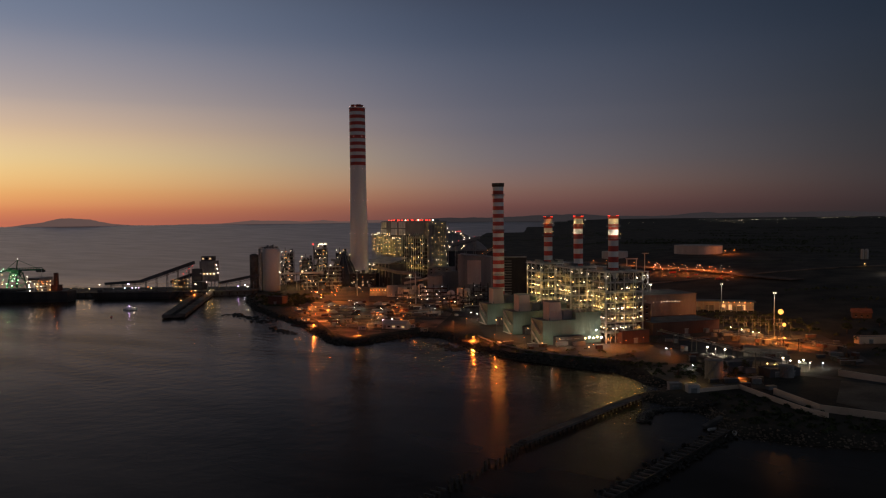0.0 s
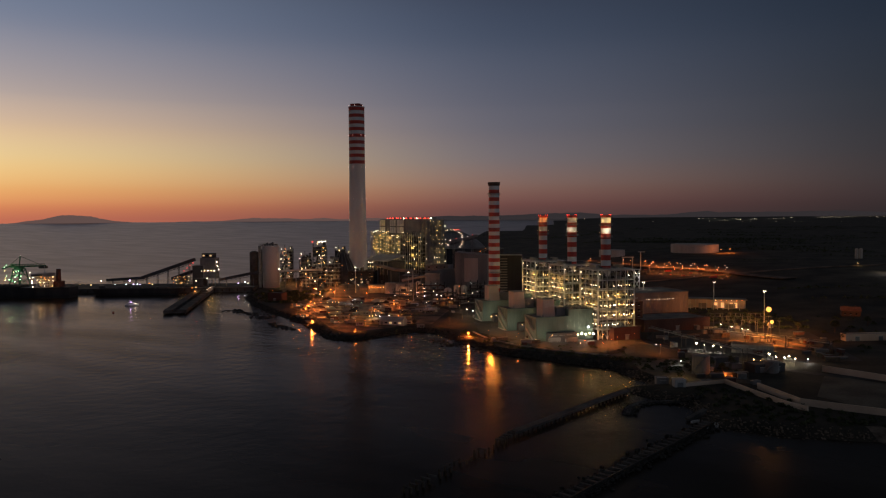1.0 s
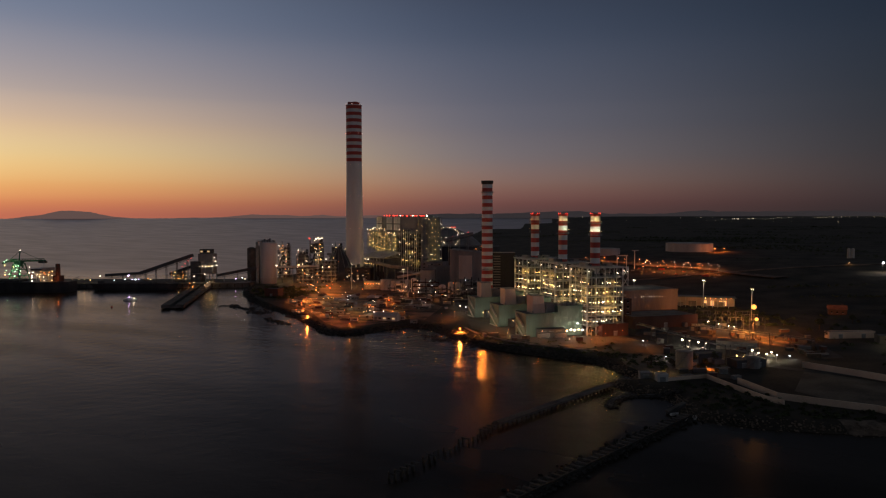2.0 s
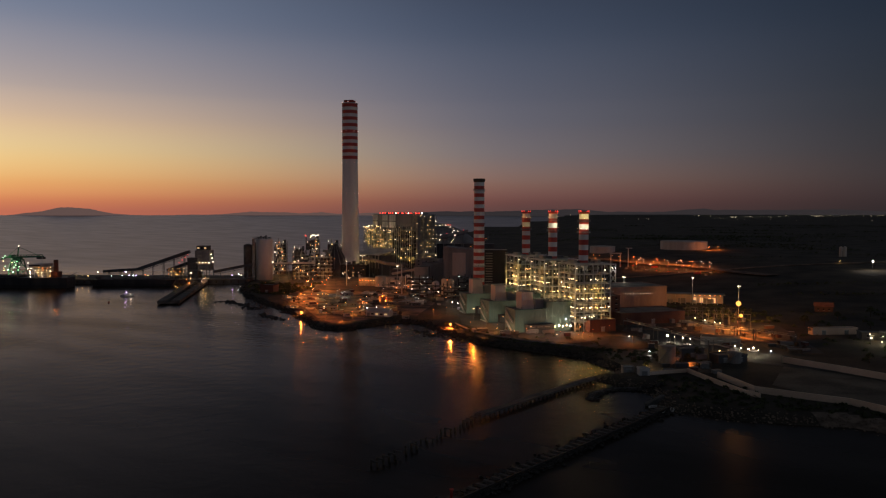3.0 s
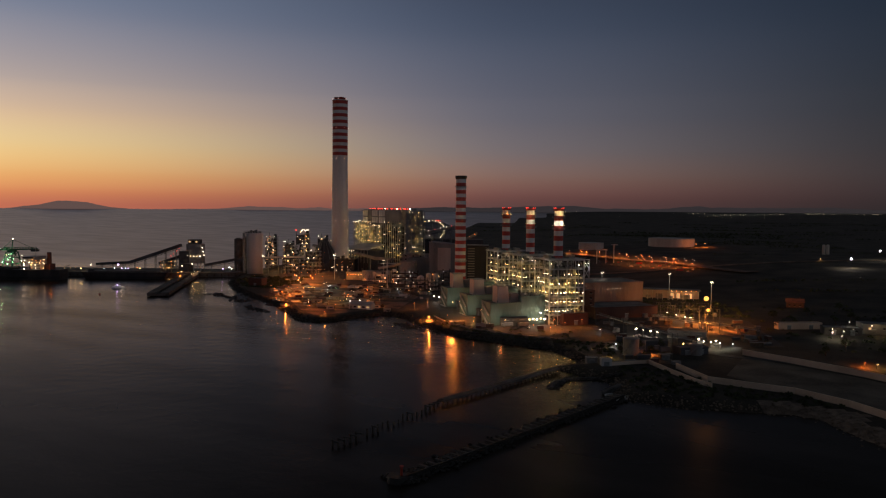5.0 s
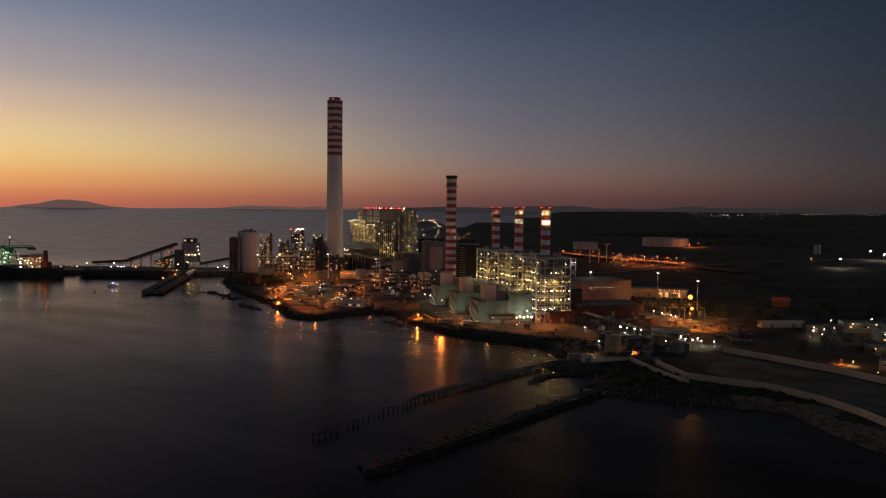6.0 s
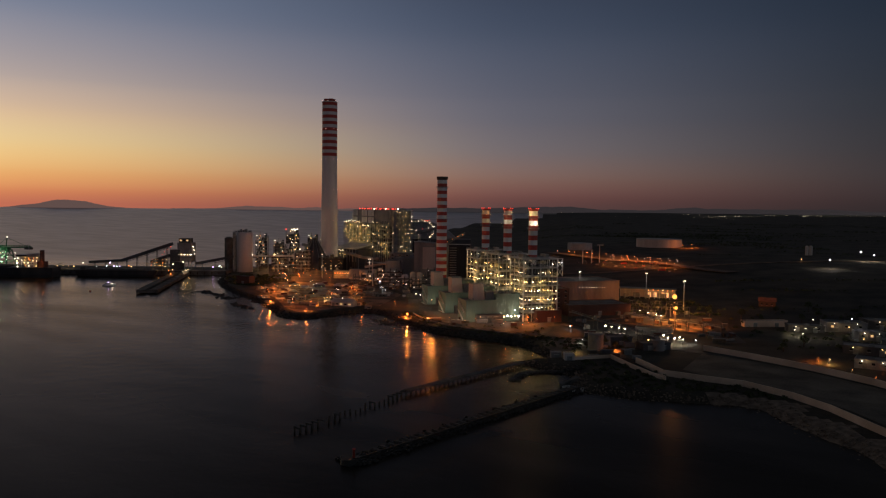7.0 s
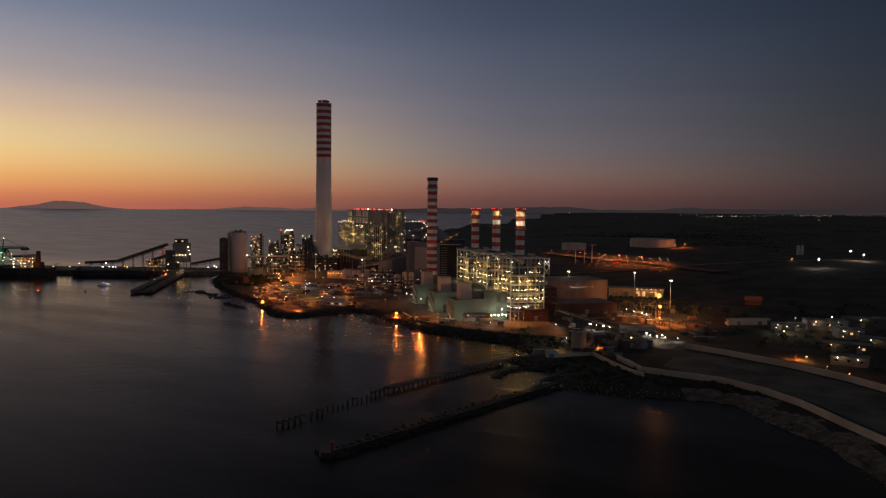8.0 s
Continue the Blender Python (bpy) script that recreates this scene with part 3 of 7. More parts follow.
def boiler_frame(x, y, seed, low_red):
    """A waste heat boiler in its lattice of steel, lit on every floor."""
    rnd = random.Random(seed)
    t = thing("boiler_structure", pose(x, y, GROUND, 0, 0, UNIT_TURN), "open steel boiler structure with brightly lit yellow working floors", "boiler", "waste heat boilers")
    xs, ys = (-13, -5.5, 2, 9.5, 17), (-12.5, -3, 7, 16.5)
    casing = part("casing", box_bm(-8.5, 12.5, -7, 11.5, 9, 45, bevel=0.4), M_CASING, t, "riveted boiler casing")
    for z in (13, 18, 23, 28, 33, 38, 43):
        block("stiffener", -8.9, 12.9, -7.4, 11.9, z, z + 0.7, M_DARKB, casing)
    for xx in (-5, -1.4, 2.2, 5.8, 9.4):
        block("stiffener", xx - 0.2, xx + 0.2, -7.5, -6.9, 9.5, 44.5, M_DARKB, casing)
    part("hopper", add_ring_stack(bmesh.new(), [(5, 4), (10, 9)], 4), M_CASING, t, at=pose(2, 2, 0, 0, 0, 45))
    for px_ in xs:
        for py_ in ys:
            if px_ in (xs[0], xs[-1]) or py_ in (ys[0], ys[-1]):
                edge = px_ in (xs[0], xs[-1]) and py_ in (ys[0], ys[-1])
                beam("column", (px_, py_, 0), (px_, py_, 51.6), 0.85 if edge else 0.48, M_PSTEEL, t)
    for z in LEVELS:
        for py_ in (ys[0], ys[-1]):
            beam("girder", (xs[0], py_, z), (xs[-1], py_, z), 0.55, M_PSTEEL, t)
        for px_ in (xs[0], xs[-1]):
            beam("girder", (px_, ys[0], z), (px_, ys[-1], z), 0.55, M_PSTEEL, t)
        if z < 50:
            deck = bmesh.new()
            out = rnd.choice((0.0, 0.0, 1.4))
            add_box(deck, -13.4 - out, 17.4 + out, -12.9 - out, -8.2, z + 0.3, z + 0.55)
            add_box(deck, -13.4 - out, -9, -8.2, 12, z + 0.3, z + 0.55)
            add_box(deck, 13.2, 17.4 + out, -8.2, 12, z + 0.3, z + 0.55)
            d = part("walkway", deck, M_GRATE, t)
            for h in (0.95, 1.5):
                beam("rail", (-13.4 - out, -12.9 - out, z + h), (17.4 + out, -12.9 - out, z + h), 0.12, M_PSTEEL, d)
                beam("rail", (-13.4 - out, -12.9 - out, z + h), (-13.4 - out, 12, z + h), 0.12, M_PSTEEL, d)
            for i in range(5):
                xx = -13.4 - out + i * (30.8 + 2 * out) / 4
                beam("stanchion", (xx, -12.9 - out, z + 0.5), (xx, -12.9 - out, z + 1.5), 0.12, M_PSTEEL, d)
    for lo, hi in zip((0,) + LEVELS, LEVELS):
        for i, (a, b_) in enumerate(zip(xs, xs[1:])):
            mid = (a + b_) / 2
            kind = rnd.random()
            if kind < 0.45 or hi > 50:
                beam("brace", (a, ys[0], lo), (mid, ys[0], hi), 0.32, M_STEEL, t)
                beam("brace", (b_, ys[0], lo), (mid, ys[0], hi), 0.32, M_STEEL, t)
            elif kind < 0.75:
                beam("brace", (a, ys[0], lo), (b_, ys[0], hi), 0.26, M_STEEL, t)
                beam("brace", (b_, ys[0], lo), (a, ys[0], hi), 0.26, M_STEEL, t)
            beam("strut", (mid, ys[0] + 0.2, lo), (mid, ys[0] + 0.2, hi), 0.26, M_DARKB if rnd.random() < 0.5 else M_PSTEEL, t)
            if rnd.random() < 0.7:                       # cabinets, valves and ducts on the floors
                w = rnd.uniform(1.2, 4.2)
                xx = rnd.uniform(a, b_ - 0.5)
                block("equipment", xx, xx + w, -11.6, -9.6 + rnd.uniform(0, 1.2), lo + 0.6, lo + rnd.uniform(1.8, 4.6), rnd.choice((M_DARKB, M_STEEL, M_CASING, M_DARKC)), t)
        for a, b_ in zip(ys, ys[1:]):
            beam("brace", (xs[0], a, lo), (xs[0], b_, hi), 0.28, M_STEEL, t)
            if rnd.random() < 0.6:
                beam("brace", (xs[0], b_, lo), (xs[0], a, hi), 0.28, M_STEEL, t)
            beam("brace", (xs[-1], a, lo), (xs[-1], b_, hi), 0.26, M_STEEL, t)
    part("roof_deck", box_bm(-14.2, 18.4, -13.8, 17.4, 51.2, 51.9, bevel=0.1), M_PSTEEL, t, "pale roof deck edge")
    for h in (52.7, 53.4):
        beam("roof_rail", (-14, -13.6, h), (18.2, -13.6, h), 0.14, M_PSTEEL, t)
        beam("roof_rail", (-14, -13.6, h), (-14, 17.2, h), 0.14, M_PSTEEL, t)
    for i in range(5):
        a = -9 + i * 5
        block("roof_duct", a, a + 2.6, -4 + rnd.random() * 3, 9, 51.9, 53 + rnd.random() * 1.6, M_DARKB if i % 2 else M_CASING, t)
    beam("steam_drum", (-7, -2, 47.6), (11, -2, 47.6), 2.6, M_CASING, t, tube=True)
    for i in range(4):
        zz = 12 + i * 8.4
        beam("pipe", (-11, -9.5, zz), (14, -9.5, zz), 0.9, M_PSTEEL, t, tube=True)
        beam("pipe", (-10.5 + i * 6, -9.8, 5), (-10.5 + i * 6, -9.8, 42), 0.8, M_CASING, t, tube=True)
        beam("downcomer", (-8 + i * 5.6, -7.8, 20), (-8 + i * 5.6, -7.8, 47), 0.55, M_DARKB, t, tube=True)
    # lamps on the floors: thick below, few under the roof
    for k, z in enumerate(LEVELS[:-1]):
        busy = (0.6, 0.95, 0.9, 0.75, 0.5, 0.16)[k]
        for i in range(13):
            if rnd.random() < busy:
                lamp_on(t, -12.5 + i * 2.4 + rnd.uniform(-0.9, 0.9), -11.8 + rnd.uniform(-0.6, 1.0), z + 3.3 + rnd.uniform(-0.5, 0.4), L_WHITE if rnd.random() < 0.7 else L_WARM, rnd.uniform(0.3, 0.58))
        for i in range(7):
            if rnd.random() < busy:
                lamp_on(t, -11.8, -10 + i * 3.6, z + 3.3 + rnd.uniform(-0.3, 0.3), rnd.choice((L_WARM, L_WHITE)), rnd.uniform(0.3, 0.5))
        for i in range(3):
            if rnd.random() < busy:
                lamp_on(t, 15.5, -8 + i * 8, z + 3.2, L_WARM, 0.36)
    for z, watts in ((10, 1000), (17.5, 1700), (25, 1300), (32, 2300), (39.5, 420), (47, 90)):
        for lx, ly in ((-11, -10), (-3, -10.2), (6, -10.2), (14, -10), (-11, 2), (-11, 11)):
            if rnd.random() < 0.6:
                rays(t, lx, ly, z, "gold" if ly < 0 and lx < 5 else "yellow", watts, 0.3)
    for lx, ly in ((-13, -12.5), (17, -12.5), (-13, 16.5)):       # lamps added to whiten the heads of the corner columns
        lamp_on(t, lx + 0.8, ly - 0.8, 48.6, L_WHITE, 0.3)
        rays(t, lx + 0.8, ly - 1.4, 47.5, "white", 70, 0.2)
    if low_red:
        for lx in (-11, -2, 8):
            rays(t, lx, -12.8, 3.2, "sodium", 1700)
        for i in range(6):
            lamp_on(t, -12 + i * 4.5, -10.5, 3.4, L_SOD, 0.4)
        for lo, hi in ((37, 44), (44, 51)):                         # side frame that carries the roof's overhang
            beam("bracket", (17, -12.5, lo), (21.5, -12.5, hi), 0.4, M_PSTEEL, t)
            beam("bracket", (21.5, -12.5, lo), (17, -12.5, hi), 0.4, M_PSTEEL, t)
        beam("bracket_post", (21.5, -12.5, 37), (21.5, -12.5, 51.4), 0.5, M_PSTEEL, t)
        beam("bracket_head", (17, -12.5, 51.4), (22, -12.5, 51.4), 0.6, M_PSTEEL, t)
        # lamp added to whiten the bracket
        lamp_on(t, 20.5, -13.3, 48.4, L_COOL, 0.3)
        rays(t, 20.5, -14.2, 46.5, "cool", 110, 0.2)
    return t


def turbine_hall(x, y, seed, w_lamp):
    rnd = random.Random(seed)
    t = thing("turbine_hall", pose(x, y, GROUND, 0, 0, UNIT_TURN), "pale green metal-clad turbine hall with a stepped flat roof", "industrial hall", "turbine halls")
    part("wall", box_bm(-60, -34, -6, 15, 0, 17, bevel=0.15), M_GREEN, t)
    part("wall", box_bm(-34, -13.6, -6, 15, 0, 22, bevel=0.15), M_GREEN, t)
    for x0, x1, h in ((-60, -34, 17), (-34, -13.6, 22)):
        part("roof", box_bm(x0 + 0.5, x1 - 0.5, -5.5, 14.5, h - 0.2, h + 0.15), M_ROOF, t)
        for a, b_, c, d in ((x0, x1, -6.2, -5.7), (x0, x1, 14.7, 15.2), (x0 - 0.2, x0 + 0.3, -6, 15), (x1 - 0.3, x1 + 0.2, -6, 15)):
            block("parapet", a, b_, c, d, h - 0.4, h + 0.8, M_GREEN, t)
    n = int((60 - 14) / 3)
    for i in range(n):
        xx = -59 + i * 3
        h = 17 if xx < -34.5 else 22
        block("rib", xx, xx + 0.25, -6.18, -5.98, 0.4, h - 0.6, M_GREEN, t)
    for yy in (-2, 2, 6, 10):
        block("rib", -60.18, -59.98, yy, yy + 0.25, 0.4, 16.4, M_GREEN, t)
    st = part("stair", box_bm(-61.6, -60.3, -5, 12, 0.0, 0.3), M_PSTEEL, t)
    for k in range(2):
        beam("flight", (-61, -4, k * 8), (-61, 11, k * 8 + 8), 0.9, M_PSTEEL, st)
        beam("rail", (-61.5, -4, k * 8 + 1.2), (-61.5, 11, k * 8 + 9.2), 0.2, M_PSTEEL, st)
    part("lower_annex", box_bm(-52, -30, -12, -6.05, 0, 6.5, bevel=0.2), M_DARKB, t, "low dark annex")
    for xx in (-50, -44, -38):
        d = block("roller_door", xx, xx + 4, -12.12, -12, 0.1, 4.6, M_DARKB, t)
        block("door_frame", xx - 0.25, xx + 4.25, -12.2, -12.1, 4.6, 5.0, M_STEEL, d)
    for i in range(4):
        block("roof_fan", -31 + i * 4.2, -28.5 + i * 4.2, 1, 5, 22.1, 24.0, M_STEEL, t)
    # fill lights added before the walls, apart from the wall lamps
    rays(t, -26, -17, 4, "white", 350)
    rays(t, -34, -20, 5, "amber", 700)
    rays(t, -46, -17, 3.5, "white", 350)
    rays(t, -66, 2, 5, "white", 500)
    for lx, watts in ((-17, 1900), (-27, 1300), (-56, 700)):
        rays(t, lx, -13.5, 6, "white", watts)
    # unseen spot added for a gold reflection on the pool
    if seed == 62:
        flood(t, -20, -16, 7, "gold", 7000, (-0.39, -0.92, -0.08), 26)
    for (lx, ly, lz, m, s) in w_lamp:
        lamp_on(t, lx, ly, lz, m, s, "wall_lamp")
    return t


def filter_house(x, y):
    t = thing("inlet_filter_house", pose(x, y, GROUND + 17.2, 0, 0, UNIT_TURN), "pinkish box-shaped air inlet filter house on a hall roof", "filter house", "inlet filter houses")
    bm = bmesh.new()
    ret = bmesh.ops.create_cube(bm, size=1, matrix=Matrix.Translation((-48, 3, 6.6)) @ Matrix.Diagonal((10.5, 11, 13.2, 1)))
    for v in ret["verts"]:
        if v.co.z > 7:
            v.co.x += 0.4 if v.co.x < -48 else -1.1
            v.co.y += 0.8
    bmesh.ops.bevel(bm, geom=list(bm.edges), offset=0.2, segments=1, affect="EDGES")
    part("housing", bm, M_PINK, t)
    part("duct", box_bm(-41.4, -34.2, -1, 7, 0.3, 7, bevel=0.3), M_GREYB, t, "grey intake duct")
    for z in (6.4,):
        block("seam", -53.2, -43.0, -2.75, -2.2, z, z + 0.2, M_PINK, t)
    for xx in (-53, -42):
        beam("leg", (xx, -2.6, 0), (xx, -2.6, 2), 0.6, M_STEEL, t)
    ledge = part("ledge", box_bm(-53.2, -43.6, -2.2, 9.6, 13.1, 13.4), M_STEEL, t)
    beam("rail", (-53, -2.1, 14.4), (-43.8, -2.1, 14.4), 0.12, M_PSTEEL, ledge)
    return t


for k, (sx, sy) in enumerate(STACKS):
    st = gas_stack(sx, sy)
    stack_lamps(st, (("warm", 20), ("white", 110), ("white", 320))[k], (("amber", 90), ("warm", 150), ("warm", 190))[k])
    boiler_frame(sx, sy, 40 + k, k == 2)
    lamps = [(-30 + 3.2 * i, -13.2, 4.8 + 0.5 * (i % 2), L_WHITE if i % 3 else L_WARM, 1.0) for i in range(5)] if k > 0 else [(-46, -13, 5, L_WARM, 0.5)]
    lamps += [(-50, -12.8, 5.4, L_WARM, 0.4), (-18, -7, 9, L_COOL, 0.7 if k == 2 else 0.3)]
    turbine_hall(sx, sy, 60 + k, lamps)
    filter_house(sx, sy)


# ---- coal-fired block ----
def boiler_house():
    rnd = random.Random(5)
    t = thing("boiler_house", pose(-128, 1017, GROUND, 0, 0, 125.1) @ Matrix.Diagonal((1, 1, 1.03, 1)), "huge dark boiler house with lit galleries and red beacons", "boiler house")
    part("wall", box_bm(0, 165, -24, 0, 0, 85.5, bevel=0.3), M_GREYB, t, "grey ribbed cladding")
    part("roof", box_bm(0.6, 164.4, -23.4, -0.6, 85.3, 85.8), M_ROOF, t)
    for x0, x1 in ((146, 164.5), (108, 127), (80, 101)):
        for z0, z1 in ((66, 74.5), (76, 85)):
            p = block("pale_panel", x0, x1, 0.02, 0.9, z0, z1, M_WHITE, t, "pale concrete wall panel")
            for s in (0.33, 0.66):
                block("seam", x0 + (x1 - x0) * s - 0.15, x0 + (x1 - x0) * s + 0.15, 0.9, 1.0, z0, z1, M_GREYB, t)
    for i in range(30):
        block("rib", 2 + i * 5.5, 2.4 + i * 5.5, 0, 0.35, 1, 65.6, M_GREYB, t)
        if i < 4:
            block("rib", -0.35, 0, -22 + i * 5.5, -21.6 + i * 5.5, 1, 84, M_GREYB, t)
    # lit galleries on the seaward face, in stepped blocks
    for x0, x1, out, z0, z1, busy in ((150, 173, 13, 41, 65, 0.8), (127, 148, 16, 38, 67, 0.9), (101, 125, 15, 36, 66, 0.95), (70, 98, 12, 30, 61, 0.75)):
        n = int((x1 - x0) / 5.5)
        for i in range(n + 1):
            xx = x0 + (x1 - x0) * i / n
            beam("post", (xx, out, 0), (xx, out, z1 + 1.5), 0.7, M_PSTEEL, t)
        z = z0
        while z < z1:
            block("gallery_floor", x0 - 0.5, x1 + 0.5, 1.2, out + 0.5, z - 0.35, z, M_GRATE, t)
            for hh in (0.8, 1.4):
                beam("rail", (x0, out + 0.3, z + hh), (x1, out + 0.3, z + hh), 0.2, M_PSTEEL, t)
            for i in range(n):
                xx = x0 + (x1 - x0) * (i + 0.5) / n
                if rnd.random() < busy:
                    lamp_on(t, xx + rnd.uniform(-0.8, 0.8), out - 0.6, z + 3.4, L_WARM if rnd.random() < 0.8 else L_WHITE, rnd.uniform(0.25, 0.5))
                if rnd.random() < 0.5:
                    block("equipment", xx - 1.8, xx + rnd.uniform(0.3, 1.8), out - 5, out - 1.4, z + 0.05, z + rnd.uniform(2, 4.4), rnd.choice((M_CASING, M_DARKB, M_STEEL)), t)
                beam("brace", (xx - 2.6, out, z), (xx + 2.6 * rnd.choice((-1, 1)), out, z + 5.2), 0.34, M_DARKB, t)
            z += 5.2
        for zz in (z0 + 4, z0 + 14, z0 + 24):
            for k in (0.2, 0.75):
                rays(t, x0 + (x1 - x0) * k, out - 2.2, zz - 0.6, "yellow", 2200 * busy, 0.4)
        part("hopper", turned([(4, z0 + 1), (6, z0 + 7), (6, z1 - 4), (4, z1 - 2)], 16), M_CASING, t, "round coal hopper", Matrix.Translation(((x0 + x1) / 2, 6.6, 0)))
        for i in range(5):
            lamp_on(t, x0 + (x1 - x0) * (i + rnd.random()) / 5, out + 0.6, z1 + 1.6 + rnd.uniform(-0.6, 0.6), rnd.choice((L_WHITE, L_WARM)), rnd.uniform(0.35, 0.65))
    # darker lattice towards the near corner
    for z in range(10, 66, 6):
        block("gallery_floor", 4, 68, 1.2, 11, z - 0.3, z, M_GRATE, t)
        beam("rail", (4, 11, z + 1.2), (68, 11, z + 1.2), 0.2, M_STEEL, t)
        for i in range(10):
            if rnd.random() < (0.5 if z > 20 else 0.25):
                lamp_on(t, 6 + i * 6.2 + rnd.uniform(-2.5, 2.5), rnd.uniform(9, 11.5), z + 3.4 + rnd.uniform(-0.5, 0.5), rnd.choice((L_WARM, L_WARM, L_WHITE)), rnd.uniform(0.3, 0.55))
            beam("brace", (4 + i * 6.2, 11, z), (7 + i * 6.2 * rnd.choice((1, 1, 0.98)), 11, z + 6), 0.35, M_DARKB, t)
            if rnd.random() < 0.4:
                block("equipment", 5 + i * 6.2, 7.5 + i * 6.2 + rnd.uniform(0, 2), 5.5, 10, z, z + rnd.uniform(2, 5), rnd.choice((M_DARKB, M_GREYB, M_CASING, M_BLACK)), t)
    for i in range(10):
        xx = 4 + i * 7.1
        beam("post", (xx, 11, 0), (xx, 11, 66), 0.7, M_PSTEEL, t)
    for i in range(3):
        part("casing", box_bm(7 + i * 20, 24 + i * 20, 0.4, 5, 12, 62, bevel=0.3), M_DARKB, t, "dark boiler casing")
    for z in (22, 34, 46, 58):
        for i in range(3):
            rays(t, 12 + i * 22, 9, z + 1, "yellow", 2600, 0.4)
    for z in (12, 28, 44, 60, 76):
        rays(t, -11.5, -9, z, "yellow", 1100, 0.4)
    for z in (18, 36, 54, 72, 84):
        rays(t, -4, 11.8, z, "yellow", 350, 0.4)
    # stair tower at the near corner
    tower = part("stair_tower", box_bm(-6.5, -1, 1.5, 7, 0, 84, bevel=0.2), M_GREYB, t, "lit stair tower")
    for z in range(6, 85, 5):
        block("landing", -9, 1.5, -1, 9.5, z, z + 0.3, M_STEEL, tower)
        if z % 2:
            lamp_on(t, -9.3, 9.3 if z % 4 > 1 else 3, z + 2.6, rnd.choice((L_WARM, L_WHITE)), rnd.uniform(0.3, 0.5))
    for a, b_ in ((-9, -1), (1.5, -1), (-9, 9.5), (1.5, 9.5)):
        beam("post", (a, b_, 0), (a, b_, 86), 0.6, M_STEEL, tower)
    # end face
    for z in range(8, 84, 6):
        block("gallery_floor", -8, -0.4, -22, -1.5, z - 0.3, z, M_STEEL, t)
        for i in range(5):
            if rnd.random() < (0.3, 0.75, 0.9, 0.75, 0.4)[i]:
                lamp_on(t, -8.3, -21 + i * 4.6 + rnd.uniform(-1.4, 1.4), z + 3.2 + rnd.uniform(-1.0, 0.6), L_WARM if rnd.random() < 0.8 else L_WHITE, rnd.uniform(0.3, 0.62))
    for i in range(4):
        beam("post", (-8, -22 + i * 6.8, 0), (-8, -22 + i * 6.8, 86), 0.6, M_STEEL, t)
    # beacons and roof gear
    for i in range(24):
        if i % 6 != 3:
            lamp_on(t, 1 + i * 6.2 + rnd.uniform(-2, 2), -2 - rnd.random() * 3, 87.2, L_RED if i % 7 else L_WHITE, rnd.uniform(0.9, 1.4), "beacon")
    for i in range(6):
        block("roof_fan", 10 + i * 25, 20 + i * 25, -18, -8, 85.6, 88.5, M_STEEL, t)


boiler_house()


def plain_building(name, at, lx, ly, h, wall, roof, label, category="building", doors=0, windows=0, lit=0.0, seed=1, parapet=0.7):
    """A flat-roofed building: near wall along local x at y = 0, body behind it."""
    rnd = random.Random(seed)
    t = thing(name, at, label, category)
    part("wall", box_bm(0, lx, 0, ly, -2.5, h, bevel=0.12), wall, t)
    part("roof", box_bm(0.4, lx - 0.4, 0.4, ly - 0.4, h - 0.1, h + 0.2), roof, t)
    if parapet:
        for a, b_, c, d in ((-0.15, lx + 0.15, -0.15, 0.3), (-0.15, lx + 0.15, ly - 0.3, ly + 0.15), (-0.15, 0.3, 0.3, ly - 0.3), (lx - 0.3, lx + 0.15, 0.3, ly - 0.3)):
            block("parapet", a, b_, c, d, h - 0.3, h + parapet, wall, t)
    for i in range(doors):
        x = lx * (i + 0.5) / doors - 1.6
        d = block("door", x, x + 3.2, -0.12, 0.02, 0, min(3.6, h * 0.7), M_STEEL, t)
        block("door_frame", x - 0.2, x + 3.4, -0.2, -0.1, min(3.6, h * 0.7), min(3.6, h * 0.7) + 0.3, M_PSTEEL, d)
    rows = max(1, int(h // 4)) if windows else 0
    for r in range(rows):
        for i in range(windows):
            x, z = lx * (i + 0.5) / windows, h * (r + 0.62) / rows
            w = block("window", x - 0.9, x + 0.9, -0.14, 0.03, z - 0.7, z + 0.7, L_WINDOW if rnd.random() < lit else M_GLASS, t)
            block("window_sill", x - 1.1, x + 1.1, -0.3, -0.05, z - 0.95, z - 0.75, M_PALE, w)
    return t


# buildings round the coal block
lb = plain_building("filter_building", pose(-226, 1046, GROUND, 0, 0, -42), 56, 30, 30, M_DARKB, M_ROOF, "dark building with a pale sloping roof beside the chimney", doors=2, parapet=0)
for i in range(5):
    lamp_on(lb, 3 + i * 4.5, -0.8, 28.5 - (i % 2), L_WHITE, 0.7, "wall_lamp")
    lamp_on(lb, 7 + i * 5, -0.8, 22, L_WARM, 0.5, "wall_lamp")
# fill added to lift the front and the pale roof
rays(lb, 10, -5, 26, "white", 1300)
rays(lb, 34, -6, 20, "gold", 1500)
bm = box_bm(-1, 57, -1.5, 31, 30.6, 31.3)
for v in bm.verts:
    v.co.z += 0.22 * (v.co.y + 1.5)
part("sloping_roof", bm, M_PROOF, lb, "pale sloping sheet roof")
block("gable_wall", 0, 0.6, 0.5, 30, 30, 31.4, M_DARKB, lb)
for i in range(8):
    beam("roof_post", (1 + i * 7.8, -1, 12), (1 + i * 7.8, -1, 30.6), 0.5, M_PALE, lb)
for i in range(9):
    block("rib", 3 + i * 6, 3.5 + i * 6, -0.25, 0, 1, 29, M_GREYB, lb)
ah = plain_building("ash_house", pose(-238.0, 1000, GROUND), 36, 22, 17, M_BLACK, M_ROOF, "dark ash handling house at the foot of the chimney", doors=2, windows=3, lit=0.2, seed=4)
